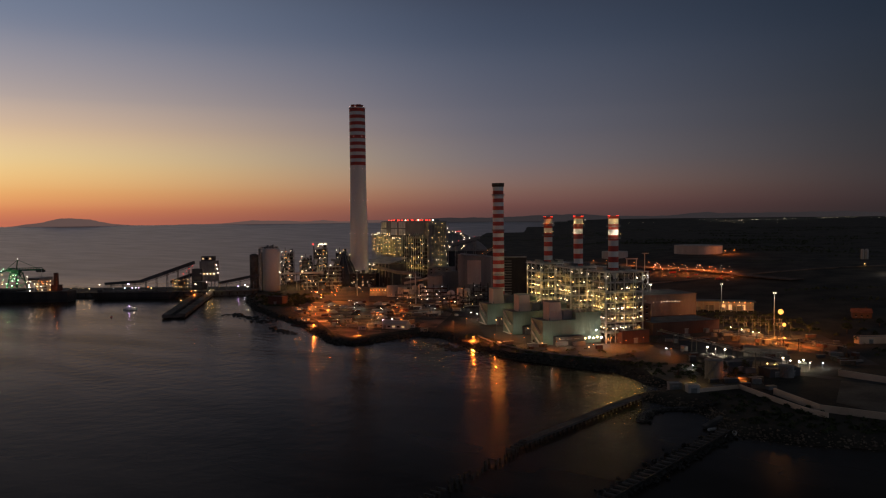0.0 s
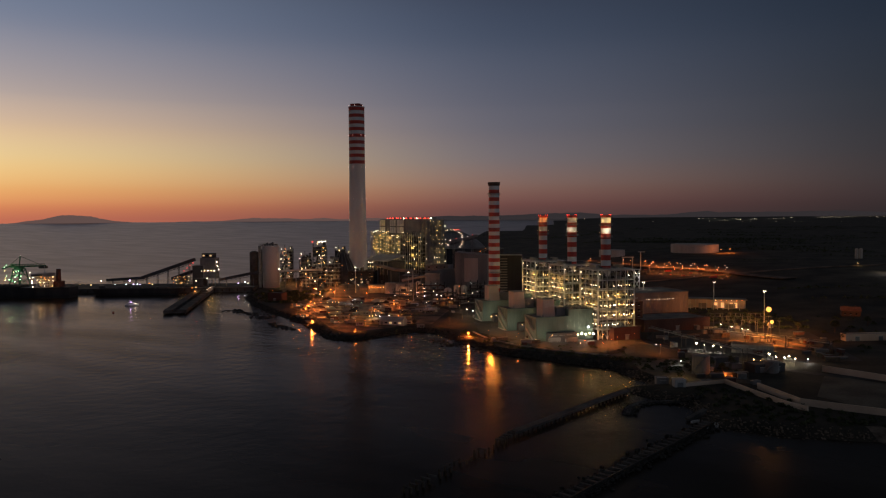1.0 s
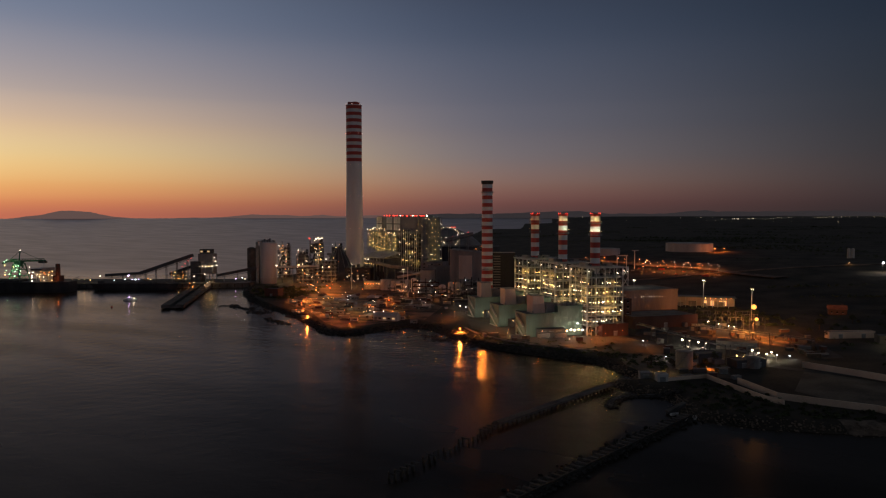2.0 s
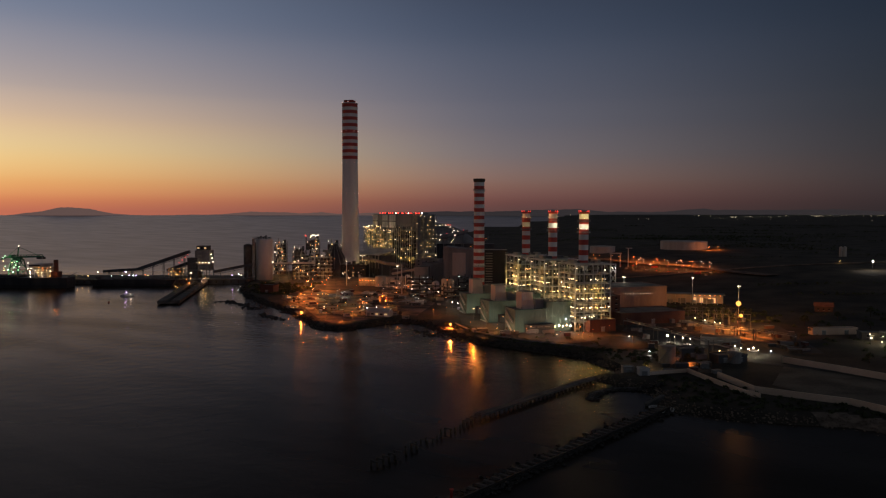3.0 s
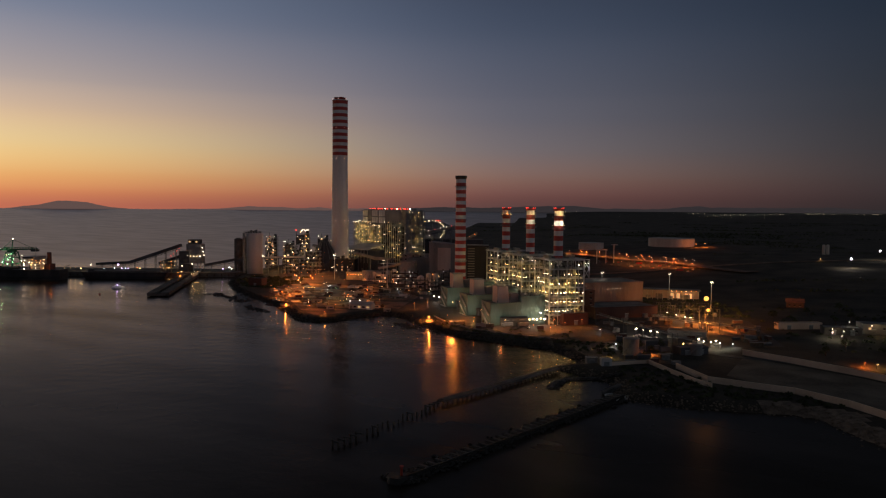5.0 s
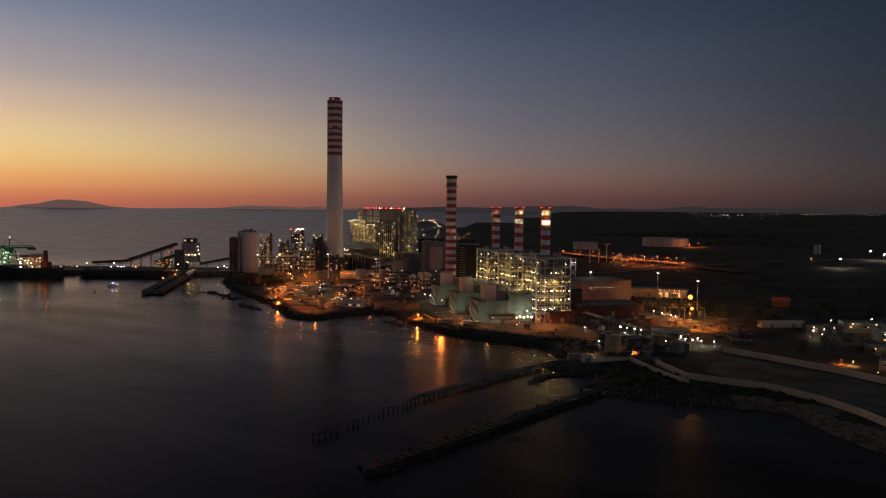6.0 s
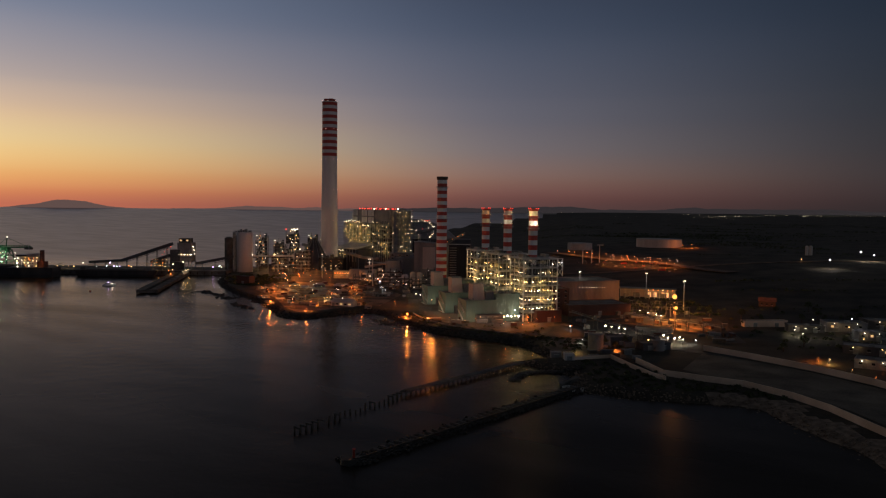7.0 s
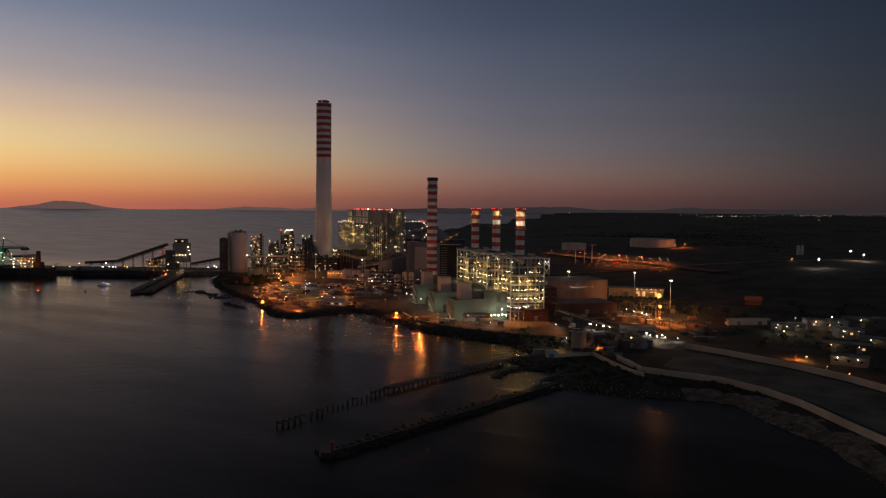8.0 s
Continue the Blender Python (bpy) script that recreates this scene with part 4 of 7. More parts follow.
for i in range(5):
    block("roof_duct", 2 + i * 7, 5 + i * 7, 3, 12, 16.9, 19.4 + 1.5 * (i % 3), M_DARKB, ah)
    lamp_on(ah, 3 + i * 7.5, -0.6, 6 + (i * 4) % 11, (L_WHITE, L_WARM, L_SOD)[i % 3], 0.45, "wall_lamp")
plain_building("workshop", pose(-122, 930, GROUND, 0, 0, -8), 30, 26, 30, M_GREYB, M_ROOF, "plain grey concrete industrial block", "industrial hall", windows=3)
plain_building("workshop", pose(-92, 920, GROUND, 0, 0, -8), 24, 26, 24, M_DARKB, M_ROOF, "dark lower industrial block", "industrial hall", doors=2)
plain_building("annex", pose(-111, 850, GROUND, 0, 0, 0), 17, 12, 26, M_GREYB, M_ROOF, "grey stair block with a flat roof")
plain_building("annex", pose(-106, 872, GROUND, 0, 0, 0), 29, 18, 29, M_GREYB, M_ROOF, "grey low pump hall beside ducts", doors=2)
plain_building("annex", pose(-150, 905, GROUND, 0, 0, -8), 22, 18, 19, M_DARKB, M_PROOF, "dark block with a pale roof", doors=1)
for i, (x, y, r, h) in enumerate(((-128, 862, 3.2, 13), (-120, 858, 3.2, 15), (-112, 846, 2.6, 12), (-70, 800, 3, 16), (-62, 798, 3, 16), (-80, 806, 4, 12))):
    t = thing("process_vessel", pose(x, y, GROUND), "upright pale process vessel with a ladder", "tank", "process vessels")
    part("shell", turned([(r, 0), (r, h), (r * 0.8, h + r * 0.35), (r * 0.3, h + r * 0.55)], 20), M_PALE, t)
    beam("ladder", (-r - 0.2, -0.4, 0), (-r - 0.2, -0.4, h), 0.4, M_STEEL, t)
    part("platform", turned([(r, h * 0.7), (r + 1, h * 0.7), (r + 1, h * 0.7 + 0.3), (r, h * 0.7 + 0.3)], 20, cap=False), M_STEEL, t)
for i, (xa, ya, za, xb, yb, zb, w) in enumerate(((-140, 862, 20, -112, 858, 26, 3.2), (-112, 858, 26, -96, 866, 18, 3.0), (-100, 858, 9, -56, 800, 9, 2.0), (-150, 880, 15, -110, 872, 15, 2.4), (-205, 1010, 30, -170, 985, 24, 4.5), (-170, 985, 24, -140, 960, 24, 4.5))):
    t = thing("flue_duct", Matrix(), "round grey duct carried between plant blocks", "duct", "plant ducts")
    beam("duct", (xa, ya, za), (xb, yb, zb), w, M_CONC, t, tube=True)
    for k in (0.2, 0.8):
        x, y, z = xa + (xb - xa) * k, ya + (yb - ya) * k, za + (zb - za) * k
        beam("support", (x, y, 2), (x, y, z - w * 0.4), 0.7, M_STEEL, t)
bk = thing("bunker_building", pose(-76, 850, GROUND), "tall grey building with a sloping roof beside the banded chimney", "industrial building")
bm = box_bm(0, 37, 0, 40, -2, 47)
for v in bm.verts:
    if v.co.z > 40 and v.co.x < 1:
        v.co.z += 3.5
bmesh.ops.bevel(bm, geom=list(bm.edges), offset=0.2, segments=1, affect="EDGES")
part("wall", bm, M_GREYB, bk)
block("pale_panel", 10.5, 26, -0.6, 0.1, 17, 44, M_PINK, bk, "pinkish wall panel")
for i in range(4):
    block("seam", 10.5 + i * 4.6, 10.9 + i * 4.6, -0.75, -0.55, 17, 44, M_PINK, bk)
for i in range(7):
    block("rib", 1 + i * 5.6, 1.4 + i * 5.6, -0.3, 0, 0, 16, M_DARKB, bk)
beam("roof_edge", (-0.4, -0.4, 51), (37.4, -0.4, 47.4), 0.8, M_STEEL, bk)
lamp_on(bk, 4.5, -2, 12, L_SOD, 0.8, "wall_lamp")
lamp_on(bk, 12, -2, 10, L_WARM, 0.4, "wall_lamp")


def pipe_rack(x, y, turn, lx, h, label, seed):
    """A dark trestle of several floors with pipes, trays and small drums."""
    rnd = random.Random(seed)
    t = thing("pipe_rack", pose(x, y, GROUND, 0, 0, turn), label, "pipe rack", "pipe racks")
    n = max(2, int(lx / 7))
    for i in range(n + 1):
        for b_ in (0, 7):
            beam("column", (lx * i / n, b_, 0), (lx * i / n, b_, h + rnd.uniform(0, 3)), 0.5, M_DARKB, t)
    z = 4.5
    while z < h:
        for b_ in (0, 7):
            beam("girder", (0, b_, z), (lx, b_, z), 0.45, M_DARKB, t)
        for i in range(4):
            beam("pipe", (0, 1 + i * 1.7, z + 0.6), (lx, 1 + i * 1.7, z + 0.6), rnd.uniform(0.4, 1.0), rnd.choice((M_DARKC, M_STEEL, M_CONC, M_RUST)), t, tube=True)
        for i in range(n):
            if rnd.random() < 0.5:
                xx = lx * (i + 0.2) / n
                block("cabinet", xx, xx + rnd.uniform(2, 4.5), 1, 6, z + 0.2, z + rnd.uniform(1.6, 3.6), rnd.choice((M_DARKB, M_DARKC, M_GREYB)), t)
            if rnd.random() < 0.35:
                beam("brace", (lx * i / n, 0, z - 4.5), (lx * (i + 1) / n, 0, z), 0.3, M_DARKB, t)
            if rnd.random() < 0.4:
                lamp_on(t, lx * (i + rnd.random()) / n, -0.4, z + 2.4, rnd.choice((L_WHITE, L_WARM, L_COOL)), rnd.uniform(0.25, 0.45))
        z += 4.8
    return t


for i, (x, y, tn, lx, h) in enumerate(((-116, 822, 4, 30, 17), (-84, 815, -6, 26, 13), (-104, 790, 8, 34, 11), (-66, 770, 14, 24, 12), (-92, 760, 3, 22, 9), (-60, 735, 20, 18, 9), (-140, 800, -4, 22, 12), (-58, 838, 0, 16, 18))):
    pipe_rack(x, y, tn, lx, h, "dark pipe rack crowded with pipes and cabinets", 300 + i)
pl_ = thing("vent_pole", pose(-117.8, 800, GROUND), "tall slim pale vent pole", "pole")
part("pole", turned([(0.75, 0), (0.6, 20), (0.55, 33)], 12), M_PALE, pl_)
part("cap", turned([(0.9, 33), (0.9, 33.8), (0.5, 34.4)], 12), M_STEEL, pl_)
plain_building("conveyor_hall", pose(-140, 1170, GROUND, 0, 0, 5), 110, 40, 40, M_DARKB, M_ROOF, "long dark hall with a sloping edge behind the plant")
db = plain_building("old_boiler_building", pose(-21, 730, GROUND, 0, 0, 4), 22.5, 30, 53, M_BLACK, M_ROOF, "tall black building with louvred front")
for i in range(17):
    block("louvre", 1, 8, -0.5, -0.05, 8 + i * 2.6, 8.8 + i * 2.6, M_CONC, db, "pale louvre")
beam("roof_beam", (0, -0.6, 53.8), (22.5, -0.6, 53.8), 0.7, M_PALE, db)


def dome(x, y, a, h, label):
    t = thing("storage_dome", pose(x, y, GROUND), label, "dome")
    prof = [(a * math.cos(radians(d)), h * math.sin(radians(d))) for d in range(0, 86, 5)]
    part("shell", turned([(a, -3)] + prof, 64), M_COAL, t)
    for k in range(18):
        for d in range(0, 80, 16):
            p, q = [(a * 1.003 * math.cos(radians(e)), h * 1.003 * math.sin(radians(e))) for e in (d, d + 16)]
            an = 2 * math.pi * k / 18
            beam("rib", (p[0] * math.cos(an), p[0] * math.sin(an), p[1]), (q[0] * math.cos(an), q[0] * math.sin(an), q[1]), 0.8, M_STEEL, t)
    return t


dome(-150, 1300, 98, 72, "large dark dome-shaped coal store with a lit stairway")
br = thing("stair_bridge", pose(0, 1225, 0), "lit steel stair bridge curving over the dome store", "bridge")
ARC = [(-144, 70), (-131, 70), (-119, 71), (-109, 70), (-102, 65), (-98, 58), (-99, 50), (-103, 45), (-107, 41)]
for (xa, za), (xb, zb) in zip(ARC, ARC[1:]):
    beam("girder", (xa, 0, za), (xb, 0, zb), 1.2, M_STEEL, br)
    beam("rail", (xa, -0.8, za + 1.6), (xb, -0.8, zb + 1.6), 0.3, M_PSTEEL, br)
    for k in (0.0, 0.5):
        lamp_on(br, xa + (xb - xa) * k, -1.2, za + (zb - za) * k + 2, L_WHITE if k else L_WARM, 0.5 + 0.5 * k, "stair_lamp")
    beam("post", (xa, 0, 8), (xa, 0, za), 0.7, M_STEEL, br)
for i in range(3):
    lamp_on(br, -112 + i * 3, 0, 73.5, L_RED, 1.0, "beacon")
lamp_on(br, -124, -3, 48, L_WHITE, 0.9, "stair_lamp")
cn = thing("coal_cone", pose(-252, 1022, GROUND), "dark cone-shaped coal bunker with a lamp near its top", "bunker")
part("shell", turned([(24, -1), (22, 12), (14, 28), (5, 43), (2.5, 45.5)], 28), M_DARKB, cn)
for k in range(14):
    an = 2 * math.pi * k / 14
    for (ra, za), (rb_, zb) in zip(((22.3, 12), (14.3, 28)), ((14.3, 28), (5.3, 43))):
        beam("rib", (ra * math.cos(an), ra * math.sin(an), za), (rb_ * math.cos(an), rb_ * math.sin(an), zb), 0.5, M_STEEL, cn)
lamp_on(cn, -3, -4, 45.5, L_FLOOD, 0.9)
lamp_on(cn, 4, -17, 26, L_SOD, 0.5)
lamp_on(cn, -6, -19, 22, L_WARM, 0.5)


# ---- lattice towers and conveyors of the coal yard ----
def steel_tower(x, y, w, d, h, step, seed, label, lamps=0.5, clad=0.0, light=800):
    """An open tower of steel floors with vessels, chutes and ladders inside, some of it clad."""
    rnd = random.Random(seed)
    t = thing("process_tower", pose(x, y, GROUND, 0, 0, 12), label, "steel tower", "coal yard towers")
    nx = max(2, int(w / 5))
    for i in range(nx + 1):
        for b_ in (-0.5, 0.5):
            a = -w / 2 + w * i / nx
            beam("column", (a, b_ * d, 0), (a, b_ * d, h * rnd.uniform(0.82, 1.04)), 0.6, M_DARKB, t)
    z, k = step, 0
    while z <= h:
        inset = 0 if z < h * 0.7 else w * rnd.uniform(0.0, 0.22)
        block("floor", -w / 2 - 0.4 + inset, w / 2 + 0.4, -d / 2 - 0.4, d / 2 + 0.4, z - 0.3, z, M_STEEL, t)
        for hh in (0.7, 1.25):
            beam("rail", (-w / 2 + inset, -d / 2, z + hh), (w / 2, -d / 2, z + hh), 0.13, M_PSTEEL, t)
        for i in range(max(2, int(w / 3))):
            if rnd.random() < lamps * 0.6:
                lamp_on(t, -w / 2 + (i + rnd.random()) * 3, -d / 2 - 0.3, z + rnd.uniform(1.4, 3.6), rnd.choice((L_WARM, L_WHITE, L_WHITE, L_WARM, L_SOD)), rnd.uniform(0.35, 0.85))
        for i in range(nx):
            a, b_ = -w / 2 + w * i / nx, -w / 2 + w * (i + 1) / nx
            if (i + k) % 2:
                a, b_ = b_, a
            beam("brace", (a, -d / 2, z - step), (b_, -d / 2, z), 0.35, M_STEEL if rnd.random() < 0.5 else M_DARKB, t)
            u = rnd.random()
            if u < 0.4:
                part("vessel", turned([(0.6, 0), (1.6, 1.1), (1.6, step * 0.7), (0.7, step * 0.86)], 12), rnd.choice((M_DARKC, M_STEEL, M_CONC)), t, at=Matrix.Translation(((a + b_) / 2, rnd.uniform(-d * 0.3, d * 0.2), z - step)))
            elif u < 0.75:
                xx = min(a, b_)
                block("cabin", xx + 0.4, xx + rnd.uniform(2.4, 4.6), -d * 0.4, d * rnd.uniform(0, 0.4), z - step + 0.1, z - step + rnd.uniform(2.2, step - 0.8), rnd.choice((M_BLACK, M_DARKB, M_GREYB)), t)
        z += step
        k += 1
    part("lift_shaft", box_bm(w * 0.2, w * 0.42, d * 0.05, d * 0.42, 0, h + 2.5, bevel=0.2), M_DARKB, t)
    beam("chute", (-w * 0.45, -d * 0.2, h * 0.35), (w * 0.1, 0, h * 0.95), 1.8, M_DARKB, t)
    beam("vent_pipe", (-w * 0.2, d * 0.2, 0), (-w * 0.2, d * 0.2, h + 5), 0.9, M_STEEL, t, tube=True)
    if light:
        rays(t, 0, -d / 2 - 1.5, h * 0.45, "gold", light)
        rays(t, w * 0.2, -d / 2 - 1.5, h * 0.75, "gold", light * 0.6)
        rays(t, w * 0.3, -d / 2 - 2, 4, "sodium", light)
    if clad:
        part("cladding", box_bm(-w * 0.5, w * 0.1, -d * 0.5 - 0.1, d * 0.4, h * clad, h * 0.93, bevel=0.2), M_DARKB, t)
    return t


steel_tower(-338, 1042, 17, 14, 48, 5, 1, "tall steel tower hung with small white lamps", 0.85)
steel_tower(-316, 1052, 13, 12, 36, 5, 3, "lower steel tower with white lamps", 0.8)
steel_tower(-286, 1030, 19, 14, 54, 5.2, 2, "dark crusher tower with a lit top", 0.55, 0.7)
steel_tower(-300, 1012, 14, 12, 40, 5, 4, "dark transfer tower of open steel floors", 0.3, 0.6, 400)
steel_tower(-264, 1062, 16, 14, 47, 5, 5, "dark transfer tower at the chimney", 0.4, 0.6, 600)
steel_tower(-246, 1052, 12, 12, 40, 5, 9, "steel tower with amber lamps beside the chimney", 0.5)
steel_tower(-283, 962, 22, 12, 24, 4.6, 6, "low dark steel structure in the coal yard", 0.35, 0.0, 500)
steel_tower(-252, 968, 20, 14, 30, 5, 7, "dark pipe tower in the coal yard", 0.3, 0.0, 500)
tw = thing("roof_lamps", pose(-281, 1026, GROUND + 56.2), "cluster of bright white lamps on a tower roof", "lamps")
for i in range(6):
    lamp_on(tw, -5 + i * 2.0, -4 - (i % 2), 0.8 + 0.7 * (i % 3), L_WHITE, 0.8)
    beam("bracket", (-5 + i * 2.0, -4 - (i % 2), 0), (-5 + i * 2.0, -4 - (i % 2), 1), 0.2, M_STEEL, tw)
rays(tw, 0, -5, 3.2, "white", 500)
lamp_on(tw, -14, -2, 1.5, L_RED, 1.3, "beacon")


def conveyor(a, b_, w, label, legs=5, lamps=0, mat=M_GREYB):
    """A covered belt gallery on trestles between two points."""
    a, b_ = Vector(a), Vector(b_)
    t = thing("conveyor", Matrix(), label, "conveyor", "conveyor galleries")
    part("gallery", unit_box(mat), None, t, at=between(a, b_, w, w * 0.9))
    side = Vector((b_.y - a.y, a.x - b_.x, 0)).normalized() * w * 0.45
    bays = max(4, int((b_ - a).length / (w * 1.3)))
    for i in range(bays):
        p, q = a.lerp(b_, i / bays), a.lerp(b_, (i + 1) / bays)
        off = (side if side.y < 0 else -side) * 1.16
        low, high = Vector((0, 0, -w * 0.95)), Vector((0, 0, -w * 0.42))
        beam("truss_bar", p + off + low, q + off + high, 0.35, M_DARKB, t)
        beam("truss_bar", p + off + high, p + off + low, 0.3, M_DARKB, t)
        beam("truss_chord", p + off + low, q + off + low, 0.4, M_DARKB, t)
    for i in range(legs):
        k = (i + 0.5) / legs
        p = a.lerp(b_, k)
        g = min(gz(p.x, p.y), p.z - 1)
        leg = beam("trestle", (p.x + side.x, p.y + side.y, g), (p.x + side.x * 0.6, p.y + side.y * 0.6, p.z - w * 0.3), 0.6, M_STEEL, t)
        beam("trestle", (p.x - side.x, p.y - side.y, g), (p.x - side.x * 0.6, p.y - side.y * 0.6, p.z - w * 0.3), 0.6, M_STEEL, t)
        beam("tie", (p.x - side.x * 0.8, p.y - side.y * 0.8, (g + p.z) / 2), (p.x + side.x * 0.8, p.y + side.y * 0.8, (g + p.z) / 2), 0.4, M_STEEL, t)
    for i in range(lamps):
        p = a.lerp(b_, (i + 0.5) / lamps)
        lamp_on(t, p.x - side.x * 1.2, p.y - side.y * 1.2, p.z + w * 0.5, L_RED if i % 3 == 1 else L_WHITE, 0.6)
    return t


conveyor((-560, 950, 12), (-505, 940, 16), 4, "low conveyor gallery along the quay", 3, 0, M_DARKB)
conveyor((-505, 940, 16), (-428, 934, 41), 4.5, "sloping covered conveyor rising from the quay", 5, 0, M_DARKB)
conveyor((-470, 955, 14), (-410, 940, 33), 4, "second sloping conveyor behind", 4, 4, M_DARKB)
conveyor((-396, 938, 14), (-345, 950, 24), 4, "conveyor gallery from the transfer house to the silos", 3, 0, M_DARKB)
conveyor((-318, 950, 25), (-262, 955, 26), 2.4, "pale lit conveyor bridge above the yard", 4, 0, M_PALE)
conveyor((-262, 1000, 40), (-240, 1045, 30), 4, "sloping conveyor to the filter building", 3)
conveyor((-100, 1010, 60), (-70, 1120, 66), 4, "high conveyor bridge to the dome", 3, 5)


sk = thing("stacker", pose(-62, 1150, GROUND), "orange-lit lattice stacker with a sloping boom behind the plant", "stacker")
for a in (-5, 5):
    for b_ in (-4, 4):
        beam("leg", (a, b_, 0), (a * 0.4, b_ * 0.5, 36), 0.9, M_STEEL, sk)
for z in (10, 20, 30):
    beam("tie", (-4, -3, z), (4, -3, z), 0.6, M_STEEL, sk)
for o in (0, 3.2):
    beam("boom", (-8, -2, 33 + o), (24, -2, 50 + o), 0.7, M_STEEL, sk)
for i in range(9):
    x, z = -8 + i * 3.6, 33 + i * 1.9
    beam("lacing", (x, -2, z), (x + 3.4, -2, z + 5), 0.45, M_STEEL, sk)
beam("stay", (0, 0, 36), (20, -2, 51), 0.4, M_STEEL, sk)
for i in range(4):
    lamp_on(sk, -4 + i * 8, -3.5, 38 + i * 4.2, L_SOD, 0.6)
    rays(sk, -4 + i * 8, -6, 39 + i * 4.2, "amber", 160)

# ---- quay, silos and harbour ----
def silo(x, y, r, h, mat, label):
    t = thing("silo", pose(x, y, GROUND), label, "silo", "coal yard silos")
    part("shell", turned([(r, -2), (r, h), (r * 0.97, h + 0.8), (r * 0.4, h + 2.2)], 40), mat, t)
    for z in range(8, int(h), 9):
        part("hoop", turned([(r + 0.02, z), (r + 0.18, z), (r + 0.18, z + 0.35), (r + 0.02, z + 0.35)], 40, cap=False), mat, t)
    return t


rnd_gear = (0.4, 2.6, 1.4, 3.2)
s1 = silo(-330, 950, 11, 54, M_SILO, "tall pale concrete silo with gear on its roof")
for i, (a, b_, c, d) in enumerate(((-6, -2, -3, 3), (1, 4, -5, 0), (5, 8, 1, 5), (-1, 2, 2, 6))):
    block("roof_hut", a, b_, c, d, 54, 57.5 + (i % 2) * 1.6, M_STEEL, s1)
beam("roof_pipe", (-14, 0, 56), (6, 0, 56.5), 1.0, M_STEEL, s1)
lift = part("lift_tower", box_bm(-16.5, -14, -2, 2, 0, 55), M_STEEL, s1, "slim lift tower")
for z in range(6, 55, 8):
    beam("tie", (-14, 0, z), (-10.5, 0, z), 0.5, M_STEEL, lift)
lamp_on(s1, 11.6, -1, 24, L_WHITE, 0.9)
for k in range(3):
    beam("riser", (-12.4 - k * 1.2, -4, 0), (-12.4 - k * 1.2, -4, 55 + k), 0.5, M_PALE, s1, tube=True)
    beam("riser", (-12.4 - k * 1.2, -4, 55 + k), (-4, -4, 57 + k), 0.5, M_PALE, s1, tube=True)
for k in range(9):
    an = radians(200 + k * 17)
    beam("rail_post", (10.6 * math.cos(an), 10.6 * math.sin(an), 54), (10.6 * math.cos(an), 10.6 * math.sin(an), 56), 0.2, M_STEEL, s1)
for k in range(4):
    block("roof_box", -7 + k * 3.6, -5 + k * 3.6, -7, -4.5, 54.2, 57 + rnd_gear[k], M_STEEL, s1)
silo(-354, 952, 5.6, 46, M_DARKC, "narrow dark concrete silo")
silo(-346, 966, 5.0, 48, M_CONC, "narrow grey concrete silo")

tr = thing("transfer_house", pose(-419, 930, GROUND, 0, 0, 4), "tall grey coal transfer house with lit windows near its roof", "industrial building")
part("wall", box_bm(0, 20, 0, 16, 14, 40, bevel=0.2), M_GREYB, tr)
part("penthouse", box_bm(1.5, 17, 2, 14, 40, 46, bevel=0.2), M_DARKB, tr)
for i in range(3):
    block("window", 3 + i * 4.6, 5.6 + i * 4.6, 1.85, 2.05, 42, 44, L_WINDOW if i != 1 else M_GLASS, tr)
for a in (0.5, 19.5, 10):
    for b_ in (0.5, 15.5):
        beam("leg", (a, b_, 0), (a, b_, 14), 1.0, M_STEEL, tr)
block("floor", -8, 22, -2, 16, 13.4, 14, M_STEEL, tr)
part("low_house", box_bm(-10, 4, -1, 14, -2, 30, bevel=0.2), M_DARKB, tr, "dark lower house")
for i in range(5):
    lamp_on(tr, 2 + i * 4.2, -0.6, 23.5, L_WARM if i % 2 else L_WHITE, 0.8)
for i in range(3):
    lamp_on(tr, 22.5 + i * 1.2, -1, 35 - i * 5, L_WHITE, 0.9)
    beam("bracket", (19.5, 0, 35 - i * 5), (22.5 + i * 1.2, -1, 35 - i * 5), 0.3, M_STEEL, tr)
for i in range(4):
    lamp_on(tr, -9 - i * 4, -1, 34 - i * 3.5, L_RED, 0.7, "beacon")
    beam("bracket", (-9 - i * 4, -1, 27 - i * 3.5), (-9 - i * 4, -1, 34 - i * 3.5), 0.25, M_STEEL, tr)

# the mole: a concrete quay with fenders, between the outer harbour and the plant
quay = thing("quay", Matrix(), "long dark concrete coal quay with rubber fenders", "quay", kind="structure")
bm = bmesh.new()
front, back = [(-345, 921), (-420, 907), (-560, 888), (-980, 850)], [(-345, 985), (-420, 975), (-560, 962), (-980, 930)]
vs = [bm.verts.new((x, y, -5)) for x, y in front + back[::-1]]
f = bm.faces.new(vs)
ext = bmesh.ops.extrude_face_region(bm, geom=[f])
for v in ext["geom"]:
    if isinstance(v, bmesh.types.BMVert):
        v.co.z = 6.0
bmesh.ops.recalc_face_normals(bm, faces=bm.faces)
part("deck", bm, M_DARKC, quay)
for (ax, ay), (bx, by) in zip(front, front[1:]):
    n = int(math.hypot(bx - ax, by - ay) / 9)
    for i in range(n):
        x, y = ax + (bx - ax) * i / n, ay + (by - ay) * i / n
        block("fender", x - 0.6, x + 0.6, y - 0.9, y - 0.05, 1, 4.6, M_SOOT, quay)
    beam("kerb", (ax, ay + 0.5, 6.2), (bx, by + 0.5, 6.2), 0.6, M_CONC, quay)


